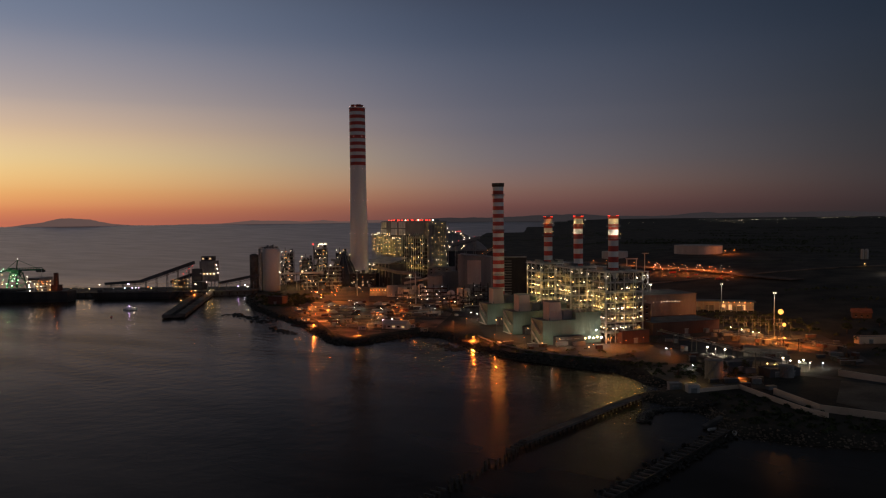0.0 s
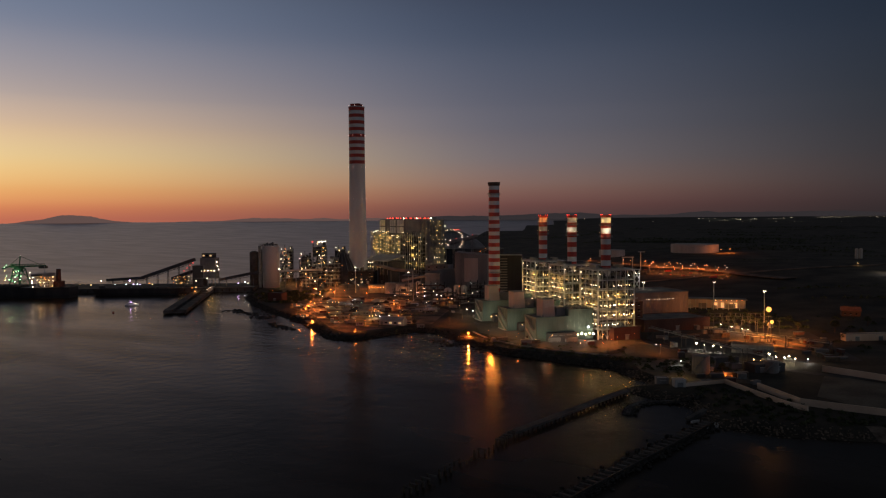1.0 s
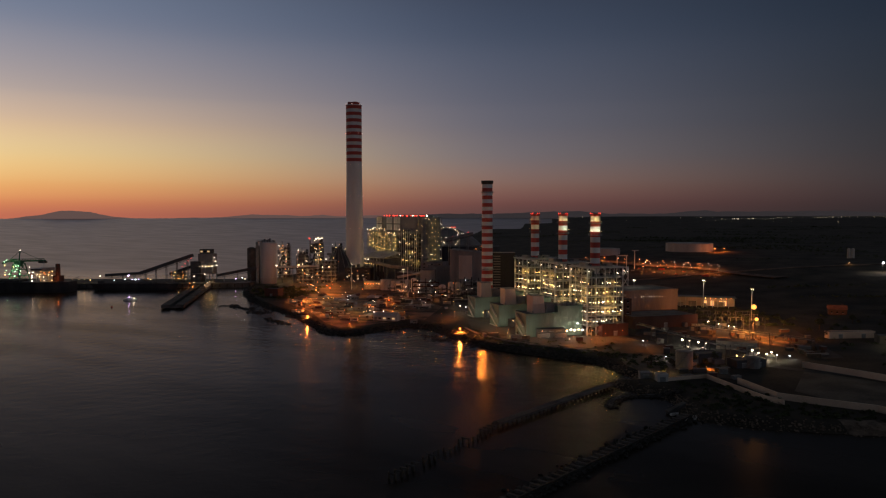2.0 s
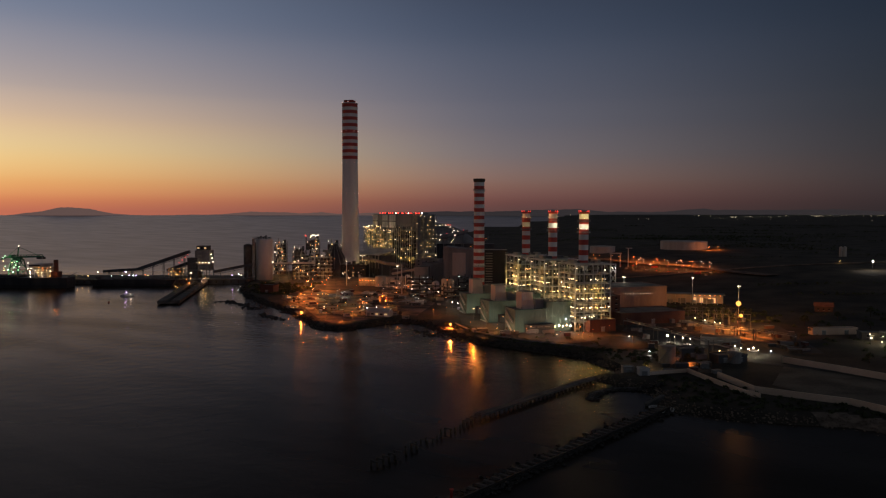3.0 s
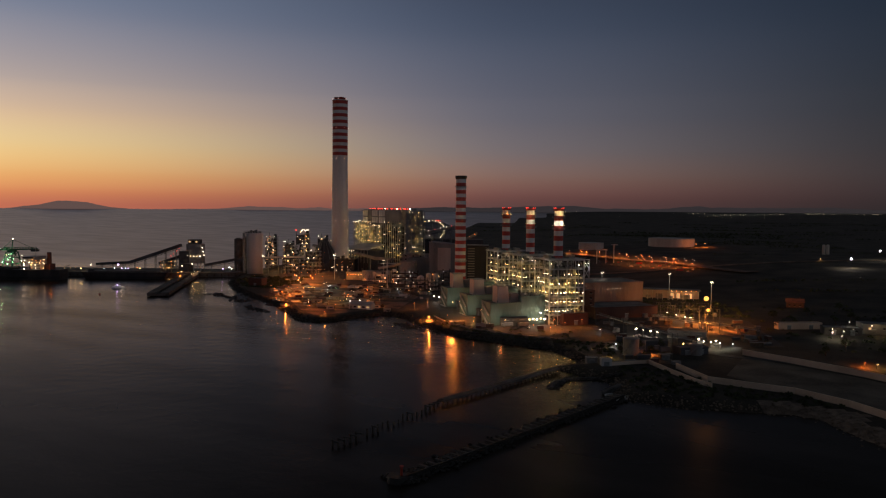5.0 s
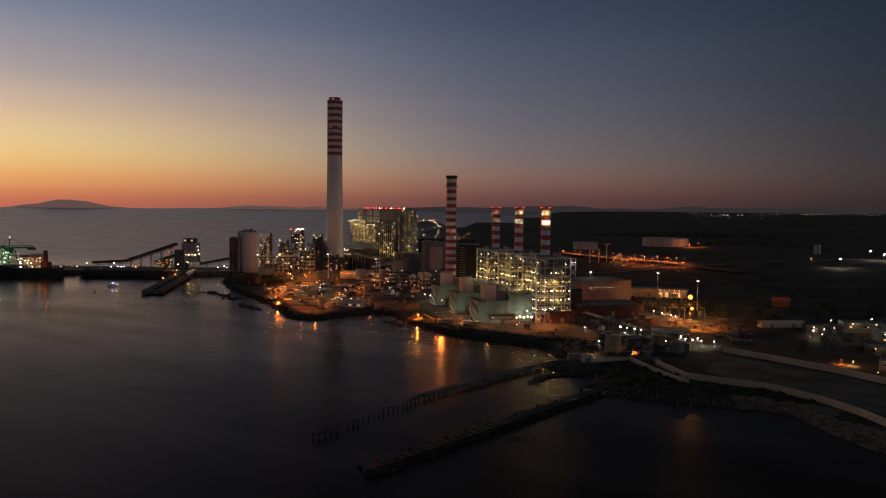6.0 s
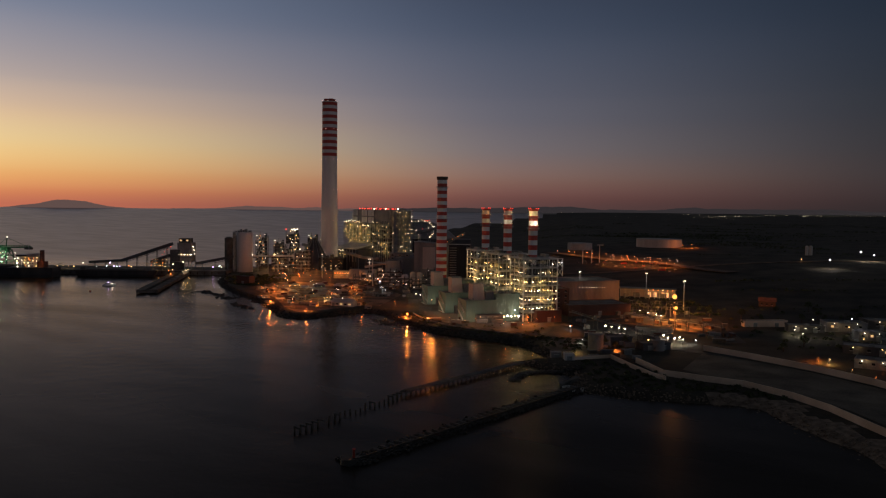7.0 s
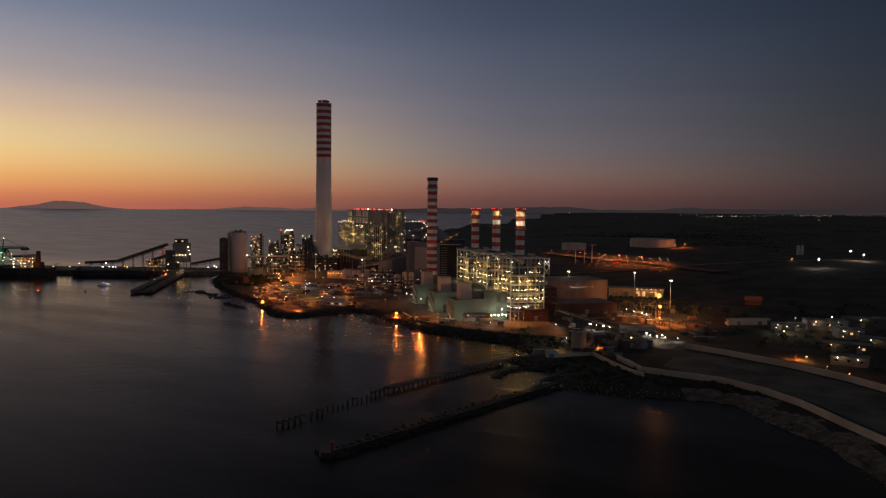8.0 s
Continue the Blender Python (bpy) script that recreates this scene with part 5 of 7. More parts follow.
SHED = {"big_sodium_lamp": ("sodium", 10000), "sodium_lamp": ("sodium", 9500), "warm_lamp": ("gold", 900), "white_lamp": ("white", 600), "cool_lamp": ("cool", 600),
        "road_lamp": ("sodium", 4500), "far_flood_lamp": ("white", 3500), "violet_lamp": ("violet", 500), "greenish_lamp": ("green", 300), "stack_flood_lamp": ("warm", 4500)}


def lamp_post(x, y, h, material, size, label, z=None, arm=1.2, group="plant lamps"):
    z = gz(x, y) if z is None else z
    t = thing("street_lamp", pose(x, y, z), label, "lamp", group)
    beam("pole", (0, 0, 0), (0, 0, h), 0.22, M_DARKB, t, tube=True)
    beam("arm", (0, 0, h - 0.1), (0, -arm, h + 0.15), 0.16, M_DARKB, t, tube=True)
    block("lamp_head", -0.3, 0.3, -arm - 0.5, -arm + 0.4, h + 0.1, h + 0.3, M_DARKB, t)
    lamp_on(t, 0, -arm, h + 0.05 - size * 0.35, material, size, "bulb")
    color, watts = SHED[material.name]
    if group == "quay lamps":
        watts *= 0.13
    if group == "shore road lamps":
        watts *= 0.6
    if group == "lamps round the farm" and color != "sodium":
        watts *= 1.5
    if group == "yard lamps":
        watts *= 1.4
    if group == "coal yard lamps":
        watts *= 0.95
    # extra spot added to lengthen the lamp's reflection in the basin
    if group == "quay lamps":
        flood(t, 0, -arm - 0.3, h - 0.4, color, 520 * size, (0.35, -1, -0.1), radius=0.5)
    hood = round(watts * min(1.6, size / 0.6), -2)
    if hood:
        downlight(t, 0, -arm, h - 0.35 - size * 0.9, color, hood)
    if hood > 200 and group != "quay lamps":
        rays(t, 0, -arm - 0.2, h - 0.35 - size * 0.9, color, round(hood * 0.45, -2))
    return t


for x, y, h, m, s in ((-579, 905, 4, L_WARM, 0.9), (-571, 906, 4, L_WARM, 0.4), (-563, 905, 4, L_WARM, 0.4), (-555, 905, 4, L_WARM, 1.0), (-541, 905, 9, L_WHITE, 0.9), (-522, 905, 4, L_COOL, 0.5), (-507, 905, 5, L_COOL, 0.9), (-502, 905, 10, L_VIOLET, 1.5),
                      (-497, 905, 5, L_VIOLET, 0.9), (-492, 905, 5, L_COOL, 0.9), (-488, 905, 5, L_VIOLET, 0.8), (-476, 906, 6, L_SOD, 0.9), (-472, 906, 5, L_WARM, 0.9), (-416, 912, 9, L_WHITE, 1.0), (-402, 913, 12, L_WHITE, 0.8),
                      (-360, 935, 6, L_COOL, 1.0), (-365, 925, 5, L_VIOLET, 0.9), (-353, 926, 5, L_WHITE, 0.8)):
    lamp_post(x, y, h, m, s, "quay lamp on a steel post", 6.0, group="quay lamps")

hp = thing("coal_hopper", pose(-440, 925, 6), "low hopper frame on the quay lit by amber lamps", "hopper")
rnd = random.Random(8)
for a in (-11, -4, 4, 11):
    beam("column", (a, -4, 0), (a, -4, 12), 0.6, M_STEEL, hp)
    beam("column", (a, 4, 0), (a, 4, 12), 0.6, M_STEEL, hp)
for z in (4, 8, 12):
    block("floor", -12, 12, -5, 5, z - 0.3, z, M_STEEL, hp)
    for i in range(6):
        lamp_on(hp, -11 + i * 4 + rnd.uniform(-1, 1), -5, z + rnd.uniform(0.6, 2), L_WARM if i % 2 else L_SOD, rnd.uniform(0.35, 0.6))
rays(hp, 0, -7, 6, "gold", 700)
part("bin", turned([(2, 3), (6, 8), (6, 13)], 12), M_DARKC, hp)


def pier(origin, turn, length, width, label):
    t = thing("pier", pose(*origin, 0, 0, turn), label, "pier")
    for y0 in (-width / 2, width * 0.12):
        part("deck", box_bm(0, length, y0, y0 + width * 0.38, 1.2, 4.2, bevel=0.25), M_DARKC, t)
    n = int(length / 9)
    for i in range(n + 1):
        x = length * i / n
        block("crossbeam", x - 0.8, x + 0.8, -width / 2, width / 2, 1.0, 2.6, M_DARKC, t)
        for y in (-width / 2 + 1, width / 2 - 1):
            beam("pile", (x, y, -6), (x, y, 1.2), 1.1, M_DARKC, t, tube=True)
    for i in range(5):
        block("bollard", length - 20 - i * 16, length - 19 - i * 16, -width / 2 + 0.6, -width / 2 + 1.6, 4.2, 5.0, M_SOOT, t)
    return t


pr_ = pier((-341, 697, 0), 106.5, 245, 22, "low dark concrete finger pier on piles")
for i in range(7):
    block("dock_frame", 185 + i * 7.5, 186 + i * 7.5, -11, -8, 4.2, 7.2, M_PALE, pr_)
for i in range(4):
    lamp_on(pr_, 182 + i * 15, -7.5, 7.6, L_WARM if i % 2 else L_WHITE, 0.35)
    rays(pr_, 180 + i * 15, -9.5, 8.2, "gold", 260)
lamp_on(pr_, 178, 6.0, 5.6, L_SOD, 1.0)
rays(pr_, 176, 5.5, 7.0, "sodium", 1800)
lamp_post(-416, 900, 3, L_SOD, 0.8, "amber lamp at the root of the pier", 4.2, group="quay lamps")
lamp_post(-411, 900, 4, L_WARM, 0.8, "amber lamp at the root of the pier", 4.2, group="quay lamps")

# bulk carrier moored outside the quay
ship = thing("cargo_ship", pose(-542, 846, 0, 0, 0, 184), "dark bulk carrier moored at the quay with a lit pale deckhouse", "ship")
bm = bmesh.new()
sect = []
for i in range(13):
    k = i / 12
    half = 16 * min(1, 0.62 + k * 3, (1 - k) * 6 + 0.05)
    sheer = 13 + (1.5 if k > 0.9 else 0)
    sect.append([bm.verts.new((k * 240, y, z)) for y, z in ((-half, sheer), (-half, 4), (-half * 0.86, -6), (half * 0.86, -6), (half, 4), (half, sheer))])
for p, q in zip(sect, sect[1:]):
    for j in range(6):
        bm.faces.new((p[j], q[j], q[(j + 1) % 6], p[(j + 1) % 6]))
bm.faces.new(sect[0])
bm.faces.new(sect[-1][::-1])
bmesh.ops.recalc_face_normals(bm, faces=bm.faces)
part("hull", bm, M_HULL, ship, "black hull")
for i in range(7):
    h = block("hatch_cover", 62 + i * 24, 80 + i * 24, -10, 10, 13, 15.5, M_DARKC, ship)
    block("coaming", 61.5 + i * 24, 80.5 + i * 24, -10.6, 10.6, 13, 13.8, M_HULL, h)
dh = part("deckhouse", box_bm(24, 33, -11, 11, 13, 26, bevel=0.3), M_PINK, ship, "pale deckhouse that widens upwards")
for k in range(4):
    z = 13 + k * 3.2
    block("tier", 33, 35.0 + k * 2.4, -10, 10, z + 0.3, z + 3.0, M_PINK, dh)
    block("deck_edge", 22.5, 36.5 + k * 2.4, -12.5, 12.5, z + 2.9, z + 3.2, M_SHIPW, dh)
    for hh in (0.6, 1.1):
        beam("rail", (22.5, 12.4, z + 3.2 + hh), (36.5 + k * 2.4, 12.4, z + 3.2 + hh), 0.15, M_SHIPW, dh)
    for i in range(4):
        block("cabin_window", 24.6 + i * 2.2, 25.6 + i * 2.2, 10.95, 11.05, z + 1.2, z + 2.2, M_GLASS, dh)
part("bridge", box_bm(30, 45, -14, 14, 26.2, 29.4, bevel=0.3), M_PINK, ship)
block("bridge_window", 31, 44.5, 13.9, 14.1, 27.6, 28.8, M_GLASS, ship)
part("funnel", turned([(2.9, 13), (2.7, 34), (2.2, 34.6), (1.4, 34.4)], 20), M_RUST, ship, "dark red funnel", at=Matrix.Translation((18.5, 0, 0)))
part("engine_casing", box_bm(14, 22, -6, 6, 13, 20, bevel=0.3), M_RUST, ship)
beam("mast", (36, 0, 30), (36, 0, 39), 0.5, M_SHIPW, ship, tube=True)
beam("mast", (46, 0, 13), (46, 0, 28), 0.6, M_SHIPW, ship, tube=True)
beam("derrick", (4, 0, 13), (-8, 0, 19), 0.8, M_HULL, ship, tube=True)
rnd = random.Random(12)
for z in (15, 18.5, 22, 25.5):
    for i in range(6):
        if rnd.random() < 0.6:
            lamp_on(ship, 18 + i * 4.8 + rnd.uniform(-1.5, 1.5), 14, z + rnd.uniform(-0.8, 0.8), rnd.choice((L_WARM, L_SOD, L_WHITE)), rnd.uniform(0.5, 1.0))
rays(ship, 33, 18, 20, "gold", 420)
rays(ship, 12, 13, 20, "sodium", 1100)
for x, y, z in ((45, 13, 27.5), (47.5, 12, 24), (44, 13.5, 21), (48, 10, 31)):
    lamp_on(ship, x, y, z, L_WHITE, 0.6)

cr = thing("ship_unloader", pose(-655, 905, 6, 0, 0, -5), "green harbour crane with a long boom and work lamps", "crane")
for a in (-9, 9):
    for b_ in (-9, 9):
        beam("leg", (a, b_, 0), (a * 0.5, b_ * 0.6, 24), 1.4, M_CRANE, cr)
        block("bogie", a - 3, a + 3, b_ - 1, b_ + 1, 0, 1.8, M_STEEL, cr)
for z in (8, 16, 24):
    for b_ in (-7, 7):
        beam("tie", (-8 + z * 0.15, b_, z), (8 - z * 0.15, b_, z), 0.9, M_CRANE, cr)
part("machine_house", box_bm(-5, 5, -4, 4, 24, 28.5, bevel=0.4), M_CRANE, cr)
beam("mast", (0, 0, 28), (2, 0, 41), 1.0, M_CRANE, cr)
beam("boom", (-12, -2, 27), (42, -2, 29), 2.0, M_CRANE, cr)
beam("boom", (-12, -2, 30), (40, -2, 31.4), 0.8, M_CRANE, cr)
for i in range(13):
    x = -12 + i * 4
    beam("lacing", (x, -2, 27.2), (x + 4, -2, 30.6), 0.5, M_CRANE, cr)
for b_ in (-9, 9):
    for z0, z1 in ((0, 12), (12, 24)):
        k0, k1 = 1 - z0 / 48, 1 - z1 / 48
        beam("cross", (-9 * k0, b_ * (1 - z0 / 60), z0), (9 * k1, b_ * (1 - z1 / 60), z1), 0.7, M_CRANE, cr)
        beam("cross", (9 * k0, b_ * (1 - z0 / 60), z0), (-9 * k1, b_ * (1 - z1 / 60), z1), 0.7, M_CRANE, cr)
block("cabin", 4, 9, -7, -3.5, 21, 25, M_CRANE, cr)
beam("stay", (2, 0, 41), (36, -2, 29.5), 0.4, M_CRANE, cr)
beam("stay", (2, 0, 41), (-14, -2, 28), 0.4, M_CRANE, cr)
beam("counter_jib", (-28, 2, 24), (-6, 2, 30), 1.6, M_CRANE, cr)
block("grab", 33, 42, -5, 1, 25.5, 28.4, M_DARKC, cr)
rnd = random.Random(14)
for i in range(16):
    lamp_on(cr, rnd.uniform(-18, 9), -8, rnd.uniform(4, 30), L_GREEN if i % 4 else L_WARM, rnd.uniform(0.6, 1.0))
lamp_on(cr, 2, 0, 42, L_WHITE, 0.8)
for z in (6, 14, 22):
    rays(cr, -6, -12, z, "green", 1700)

bg = thing("barge", pose(-528, 868, 0, 0, 0, 7.6), "long low black barge lying along the quay", "barge")
bm = bmesh.new()
sect = []
for i in range(13):
    k = i / 12
    half = 7.5 * min(1, 0.35 + k * 5, 0.35 + (1 - k) * 5)
    rake = 5 * max(0, 0.12 - k) / 0.12 - 5 * max(0, k - 0.88) / 0.12
    sect.append([bm.verts.new((k * 104 + rake * q, y, z)) for y, z, q in ((-half, 8.4, -0.6), (-half, 3, 0.2), (-half * 0.8, -3, 1), (half * 0.8, -3, 1), (half, 3, 0.2), (half, 8.4, -0.6))])
for p, q in zip(sect, sect[1:]):
    for j in range(6):
        bm.faces.new((p[j], q[j], q[(j + 1) % 6], p[(j + 1) % 6]))
bm.faces.new(sect[0])
bm.faces.new(sect[-1][::-1])
bmesh.ops.recalc_face_normals(bm, faces=bm.faces)
part("hull", bm, M_HULL, bg, "black riveted hull")
for i in range(5):
    block("hatch_cover", 14 + i * 16, 27 + i * 16, -5, 5, 8.4, 9.8, M_DARKC, bg)
for i in range(8):
    block("bollard", 4 + i * 13.5, 4.6 + i * 13.5, -6.8, -6.2, 8.3, 9.1, M_SOOT, bg)
part("wheelhouse", box_bm(6, 12, -3, 3, 8.4, 12.4, bevel=0.2), M_DARKB, bg)

# small craft and buoy in the basin
bt = thing("motor_boat", pose(-422, 763, 0, 0, 0, 20), "small white motor boat with violet lights lying in the basin", "boat")
bm = bmesh.new()
rows = []
for i in range(7):
    k = i / 6
    h = 2.2 * (1 - k ** 3) + 0.05
    rows.append([bm.verts.new((k * 14 - 7, y, z)) for y, z in ((-h, 1.6 + k * 0.6), (-h * 0.7, -0.4), (h * 0.7, -0.4), (h, 1.6 + k * 0.6))])
for p, q in zip(rows, rows[1:]):
    for j in range(4):
        bm.faces.new((p[j], q[j], q[(j + 1) % 4], p[(j + 1) % 4]))
bm.faces.new(rows[0])
bmesh.ops.recalc_face_normals(bm, faces=bm.faces)
part("hull", bm, M_SHIPW, bt)
part("cabin", box_bm(-4, 2, -1.5, 1.5, 1.5, 3.6, bevel=0.3), M_SHIPW, bt)
block("window", -3.5, 1.5, -1.56, 1.56, 2.5, 3.1, M_GLASS, bt)
lamp_on(bt, -1, 0, 4.2, L_VIOLET, 0.6)
lamp_on(bt, 4, -1, 2.6, L_WHITE, 0.4)
rays(bt, -1, -3.5, 4.6, "violet", 200)
rays(bt, 4, -3.5, 3.4, "white", 160)
by_ = thing("buoy", pose(-409, 703, 0), "small dark marker buoy", "buoy")
part("float", turned([(0.9, -0.5), (1.0, 0.5), (0.5, 1.2)], 12), M_REDP, by_)
beam("topmark", (0, 0, 1), (0, 0, 3), 0.3, M_SOOT, by_, tube=True)


# ---- jetties of the small pool ----
def pile_jetty():
    t = thing("jetty", Matrix(), "old low jetty of dark piles and broken deck", "jetty")
    a, b_, c = Vector((59, 392, 0)), Vector((0, 308, 0)), Vector((-34, 239, 0))
    d = (b_ - a).normalized()
    s = Vector((-d.y, d.x, 0))
    L = (b_ - a).length
    for side in (-1.6, 1.6):
        beam("edge_beam", a + s * side + Vector((0, 0, 2.2)), b_ + s * side + Vector((0, 0, 2.0)), 0.9, M_DARKC, t)
    n = 28
    for i in range(n):
        p = a + d * (L * i / n)
        part("deck_slab", unit_box(M_DARKC), None, t, at=Matrix.Translation(p + Vector((0, 0, 2.0))) @ d.to_track_quat("X", "Z").to_matrix().to_4x4() @ Matrix.Diagonal((L / n - 0.25, 2.6, 0.5, 1)))
        for side in (-1.5, 1.5):
            q = p + s * side
            beam("pile", q + Vector((0, 0, -4)), q + Vector((0, 0, 2.1)), 0.6, M_WOOD, t, tube=True)
    d2 = (c - b_).normalized()
    s2 = Vector((-d2.y, d2.x, 0))
    L2 = (c - b_).length
    rnd = random.Random(3)
    for i in range(22):
        p = b_ + d2 * (L2 * i / 21)
        for side in (-1.5, 1.5):
            if rnd.random() < 0.86:
                q = p + s2 * side
                beam("pile", q + Vector((0, 0, -4)), q + Vector((rnd.uniform(-.2, .2), 0, rnd.uniform(1.6, 2.6))), 0.75, M_WOOD, t, tube=True)
        if rnd.random() < 0.6:
            beam("crosshead", p + s2 * -2 + Vector((0, 0, 1.9)), p + s2 * 2 + Vector((0, 0, 1.9)), 0.6, M_DARKC, t)


pile_jetty()


def boulders(name, pts, n, spread, size, label, material, sink=0.3, seed=1):
    """Tumbled stones along a line: uncountable, one mesh."""
    rnd = random.Random(seed)
    base = bmesh.new()
    bmesh.ops.create_icosphere(base, subdivisions=1, radius=1)
    bv = [v.co.copy() for v in base.verts]
    bf = [[v.index for v in f.verts] for f in base.faces]
    base.free()
    seg = [(Vector(a), Vector(b_)) for a, b_ in zip(pts, pts[1:])]
    lens = [(b_ - a).length for a, b_ in seg]
    verts, faces = [], []
    spots = []
    for _ in range(n):
        a, b_ = rnd.choices(seg, lens)[0]
        d = (b_ - a).normalized()
        p = a.lerp(b_, rnd.random()) + Vector((-d.y, d.x)) * rnd.gauss(0, spread)
        spots.append(p)
    hs = ground_height(np.array([p.x for p in spots]), np.array([p.y for p in spots])) if material != "flat" else None
    for p, h in zip(spots, hs):
        s = size * rnd.uniform(0.45, 1.3)
        r = Euler((rnd.uniform(0, 6), rnd.uniform(0, 6), rnd.uniform(0, 6))).to_matrix()
        sq = Vector((rnd.uniform(0.7, 1.3), rnd.uniform(0.7, 1.3), rnd.uniform(0.5, 0.9)))
        o = len(verts)
        z = max(h, -0.3) + s * sink
        for c in bv:
            k = r @ (c * rnd.uniform(0.8, 1.15))
            verts.append((p.x + k.x * s * sq.x, p.y + k.y * s * sq.y, z + k.z * s * sq.z))
        faces += [[i + o for i in f] for f in bf]
    me = bpy.data.meshes.new(name)
    me.from_pydata(verts, [], faces)
    me.materials.append(material)
    ob = new(name, me)
    return tagged(ob, label, "rocks", kind="stuff")


boulders("shore_rocks", COAST[:20], 2600, 2.2, 0.95, "dark boulders of the shore revetment", M_ROCK, seed=2)
boulders("shore_rocks", COAST[19:] + COAST2[:6], 2200, 3.2, 0.5, "brown stones along the small beach", M_BEACH, seed=3)
boulders("groyne_rocks", [(88, 332), (48, 280), (19, 237), (-3, 203)], 2600, 2.4, 0.85, "tumbled dark rocks of the groyne", M_WETROCK, 0.75, seed=4)
boulders("reef_rocks", [(-300, 735), (-262, 700), (-235, 668)], 160, 5, 1.6, "flat wet reef rocks off the point", M_WETROCK, 0.05, seed=5)
boulders("reef_rocks", [(-225, 640), (-190, 602)], 90, 3, 1.6, "flat wet reef rocks off the point", M_WETROCK, 0.05, seed=6)
boulders("reef_rocks", [(-72, 560), (-20, 512)], 120, 4, 1.5, "low wet rocks at the foot of the shore road", M_WETROCK, 0.05, seed=7)

MOLE = [(94, 376), (82, 375.5), (71, 374.5), (62.5, 370.5), (57, 362), (54.5, 350)]
ml = thing("breakwater", Matrix(), "short curved stone mole closing the small pool", "breakwater")
for k, ((ax, ay), (bx, by)) in enumerate(zip(MOLE, MOLE[1:])):
    u = (Vector((bx, by, 0)) - Vector((ax, ay, 0))).normalized()
    for j, (w, z0, z1) in enumerate(((4.6, -3, 0.5), (2.0, 0.4, 1.1))):
        L_ = math.hypot(bx - ax, by - ay) + 0.8
        part("stone_course" if j == 0 else "crest", unit_box(M_DARKC), None, ml, at=Matrix.Translation(((ax + bx) / 2, (ay + by) / 2, z0)) @ u.to_track_quat("X", "Z").to_matrix().to_4x4() @ Matrix.Diagonal((L_, w, z1 - z0, 1)))
boulders("mole_rocks", MOLE, 520, 1.6, 0.8, "dark rocks heaped along the curved mole", M_WETROCK, 0.9, seed=12)

gr = thing("groyne", Matrix(), "rubble groyne with concrete crosspieces and a red beacon at its head", "groyne")
A, B = Vector((88, 334, 0)), Vector((-3, 205, 0))
gd = (B - A).normalized()
gs = Vector((-gd.y, gd.x, 0))
gl = (B - A).length
bm = bmesh.new()
for (w0, z0), (w1, z1) in (((4.5, -3), (2.0, 0.7)),):
    q = [A + gs * w0 + Vector((0, 0, z0)), A + gs * w1 + Vector((0, 0, z1)), A - gs * w1 + Vector((0, 0, z1)), A - gs * w0 + Vector((0, 0, z0))]
    lo = [bm.verts.new(v) for v in q]
    hi = [bm.verts.new(v + (B - A)) for v in q]
    for i in range(4):
        bm.faces.new((lo[i], lo[(i + 1) % 4], hi[(i + 1) % 4], hi[i]))
    bm.faces.new(hi)
    bm.faces.new(lo[::-1])
    bmesh.ops.recalc_face_normals(bm, faces=bm.faces)
part("core", bm, M_WETROCK, gr)
for i in range(34):
    p = A + gd * (gl * (i + 0.5) / 34 * 0.93)
    part("crosspiece", unit_box(M_DARKC), None, gr, at=Matrix.Translation(p + Vector((0, 0, 1.5))) @ gd.to_track_quat("X", "Z").to_matrix().to_4x4() @ Matrix.Diagonal((1.1, 4.6, 0.8, 1)))
beam("side_beam", A + gs * 2.4 + Vector((0, 0, 2.0)), B + gs * 2.4 + Vector((0, 0, 2.0)), 0.7, M_WETROCK, gr)
part("head", turned([(4.4, -3), (3.6, 2.2)], 16), M_WETROCK, gr, at=Matrix.Translation(B))
part("beacon_post", turned([(0.5, 2.2), (0.45, 5.0), (0.7, 5.1), (0.7, 5.6)], 12), M_REDP, gr, "red beacon post", Matrix.Translation(B + Vector((1.2, 0, 0))))


# ---- plant roads, yard and shore walls ----
def ribbon(name, pts, width, material, label, category, lift=0.12, kind="structure", steps=10):
    """A road laid on the ground along a smooth line."""
    ps = [Vector(p) for p in pts]
    line = []
    for i in range(len(ps) - 1):
        p0, p1, p2, p3 = ps[max(i - 1, 0)], ps[i], ps[i + 1], ps[min(i + 2, len(ps) - 1)]
        for j in range(steps):
            k = j / steps
            line.append(0.5 * ((2 * p1) + (p2 - p0) * k + (2 * p0 - 5 * p1 + 4 * p2 - p3) * k * k + (3 * p1 - p0 - 3 * p2 + p3) * k ** 3))
    line.append(ps[-1])
    bm = bmesh.new()
    prev = None
    for i, p in enumerate(line):
        d = (line[min(i + 1, len(line) - 1)] - line[max(i - 1, 0)]).normalized()
        s = Vector((-d.y, d.x)) * width / 2
        zs = max(gz(p.x + s.x, p.y + s.y), gz(p.x - s.x, p.y - s.y), gz(p.x, p.y)) + lift
        cur = [bm.verts.new((p.x + s.x, p.y + s.y, zs - 0.8)), bm.verts.new((p.x + s.x, p.y + s.y, zs)), bm.verts.new((p.x - s.x, p.y - s.y, zs)), bm.verts.new((p.x - s.x, p.y - s.y, zs - 0.8))]
        if prev:
            for j in range(3):
                bm.faces.new((prev[j], cur[j], cur[j + 1], prev[j + 1]))
        prev = cur
    bmesh.ops.recalc_face_normals(bm, faces=bm.faces)
    return solid(name, bm, material, Matrix(), label, category, kind=kind)


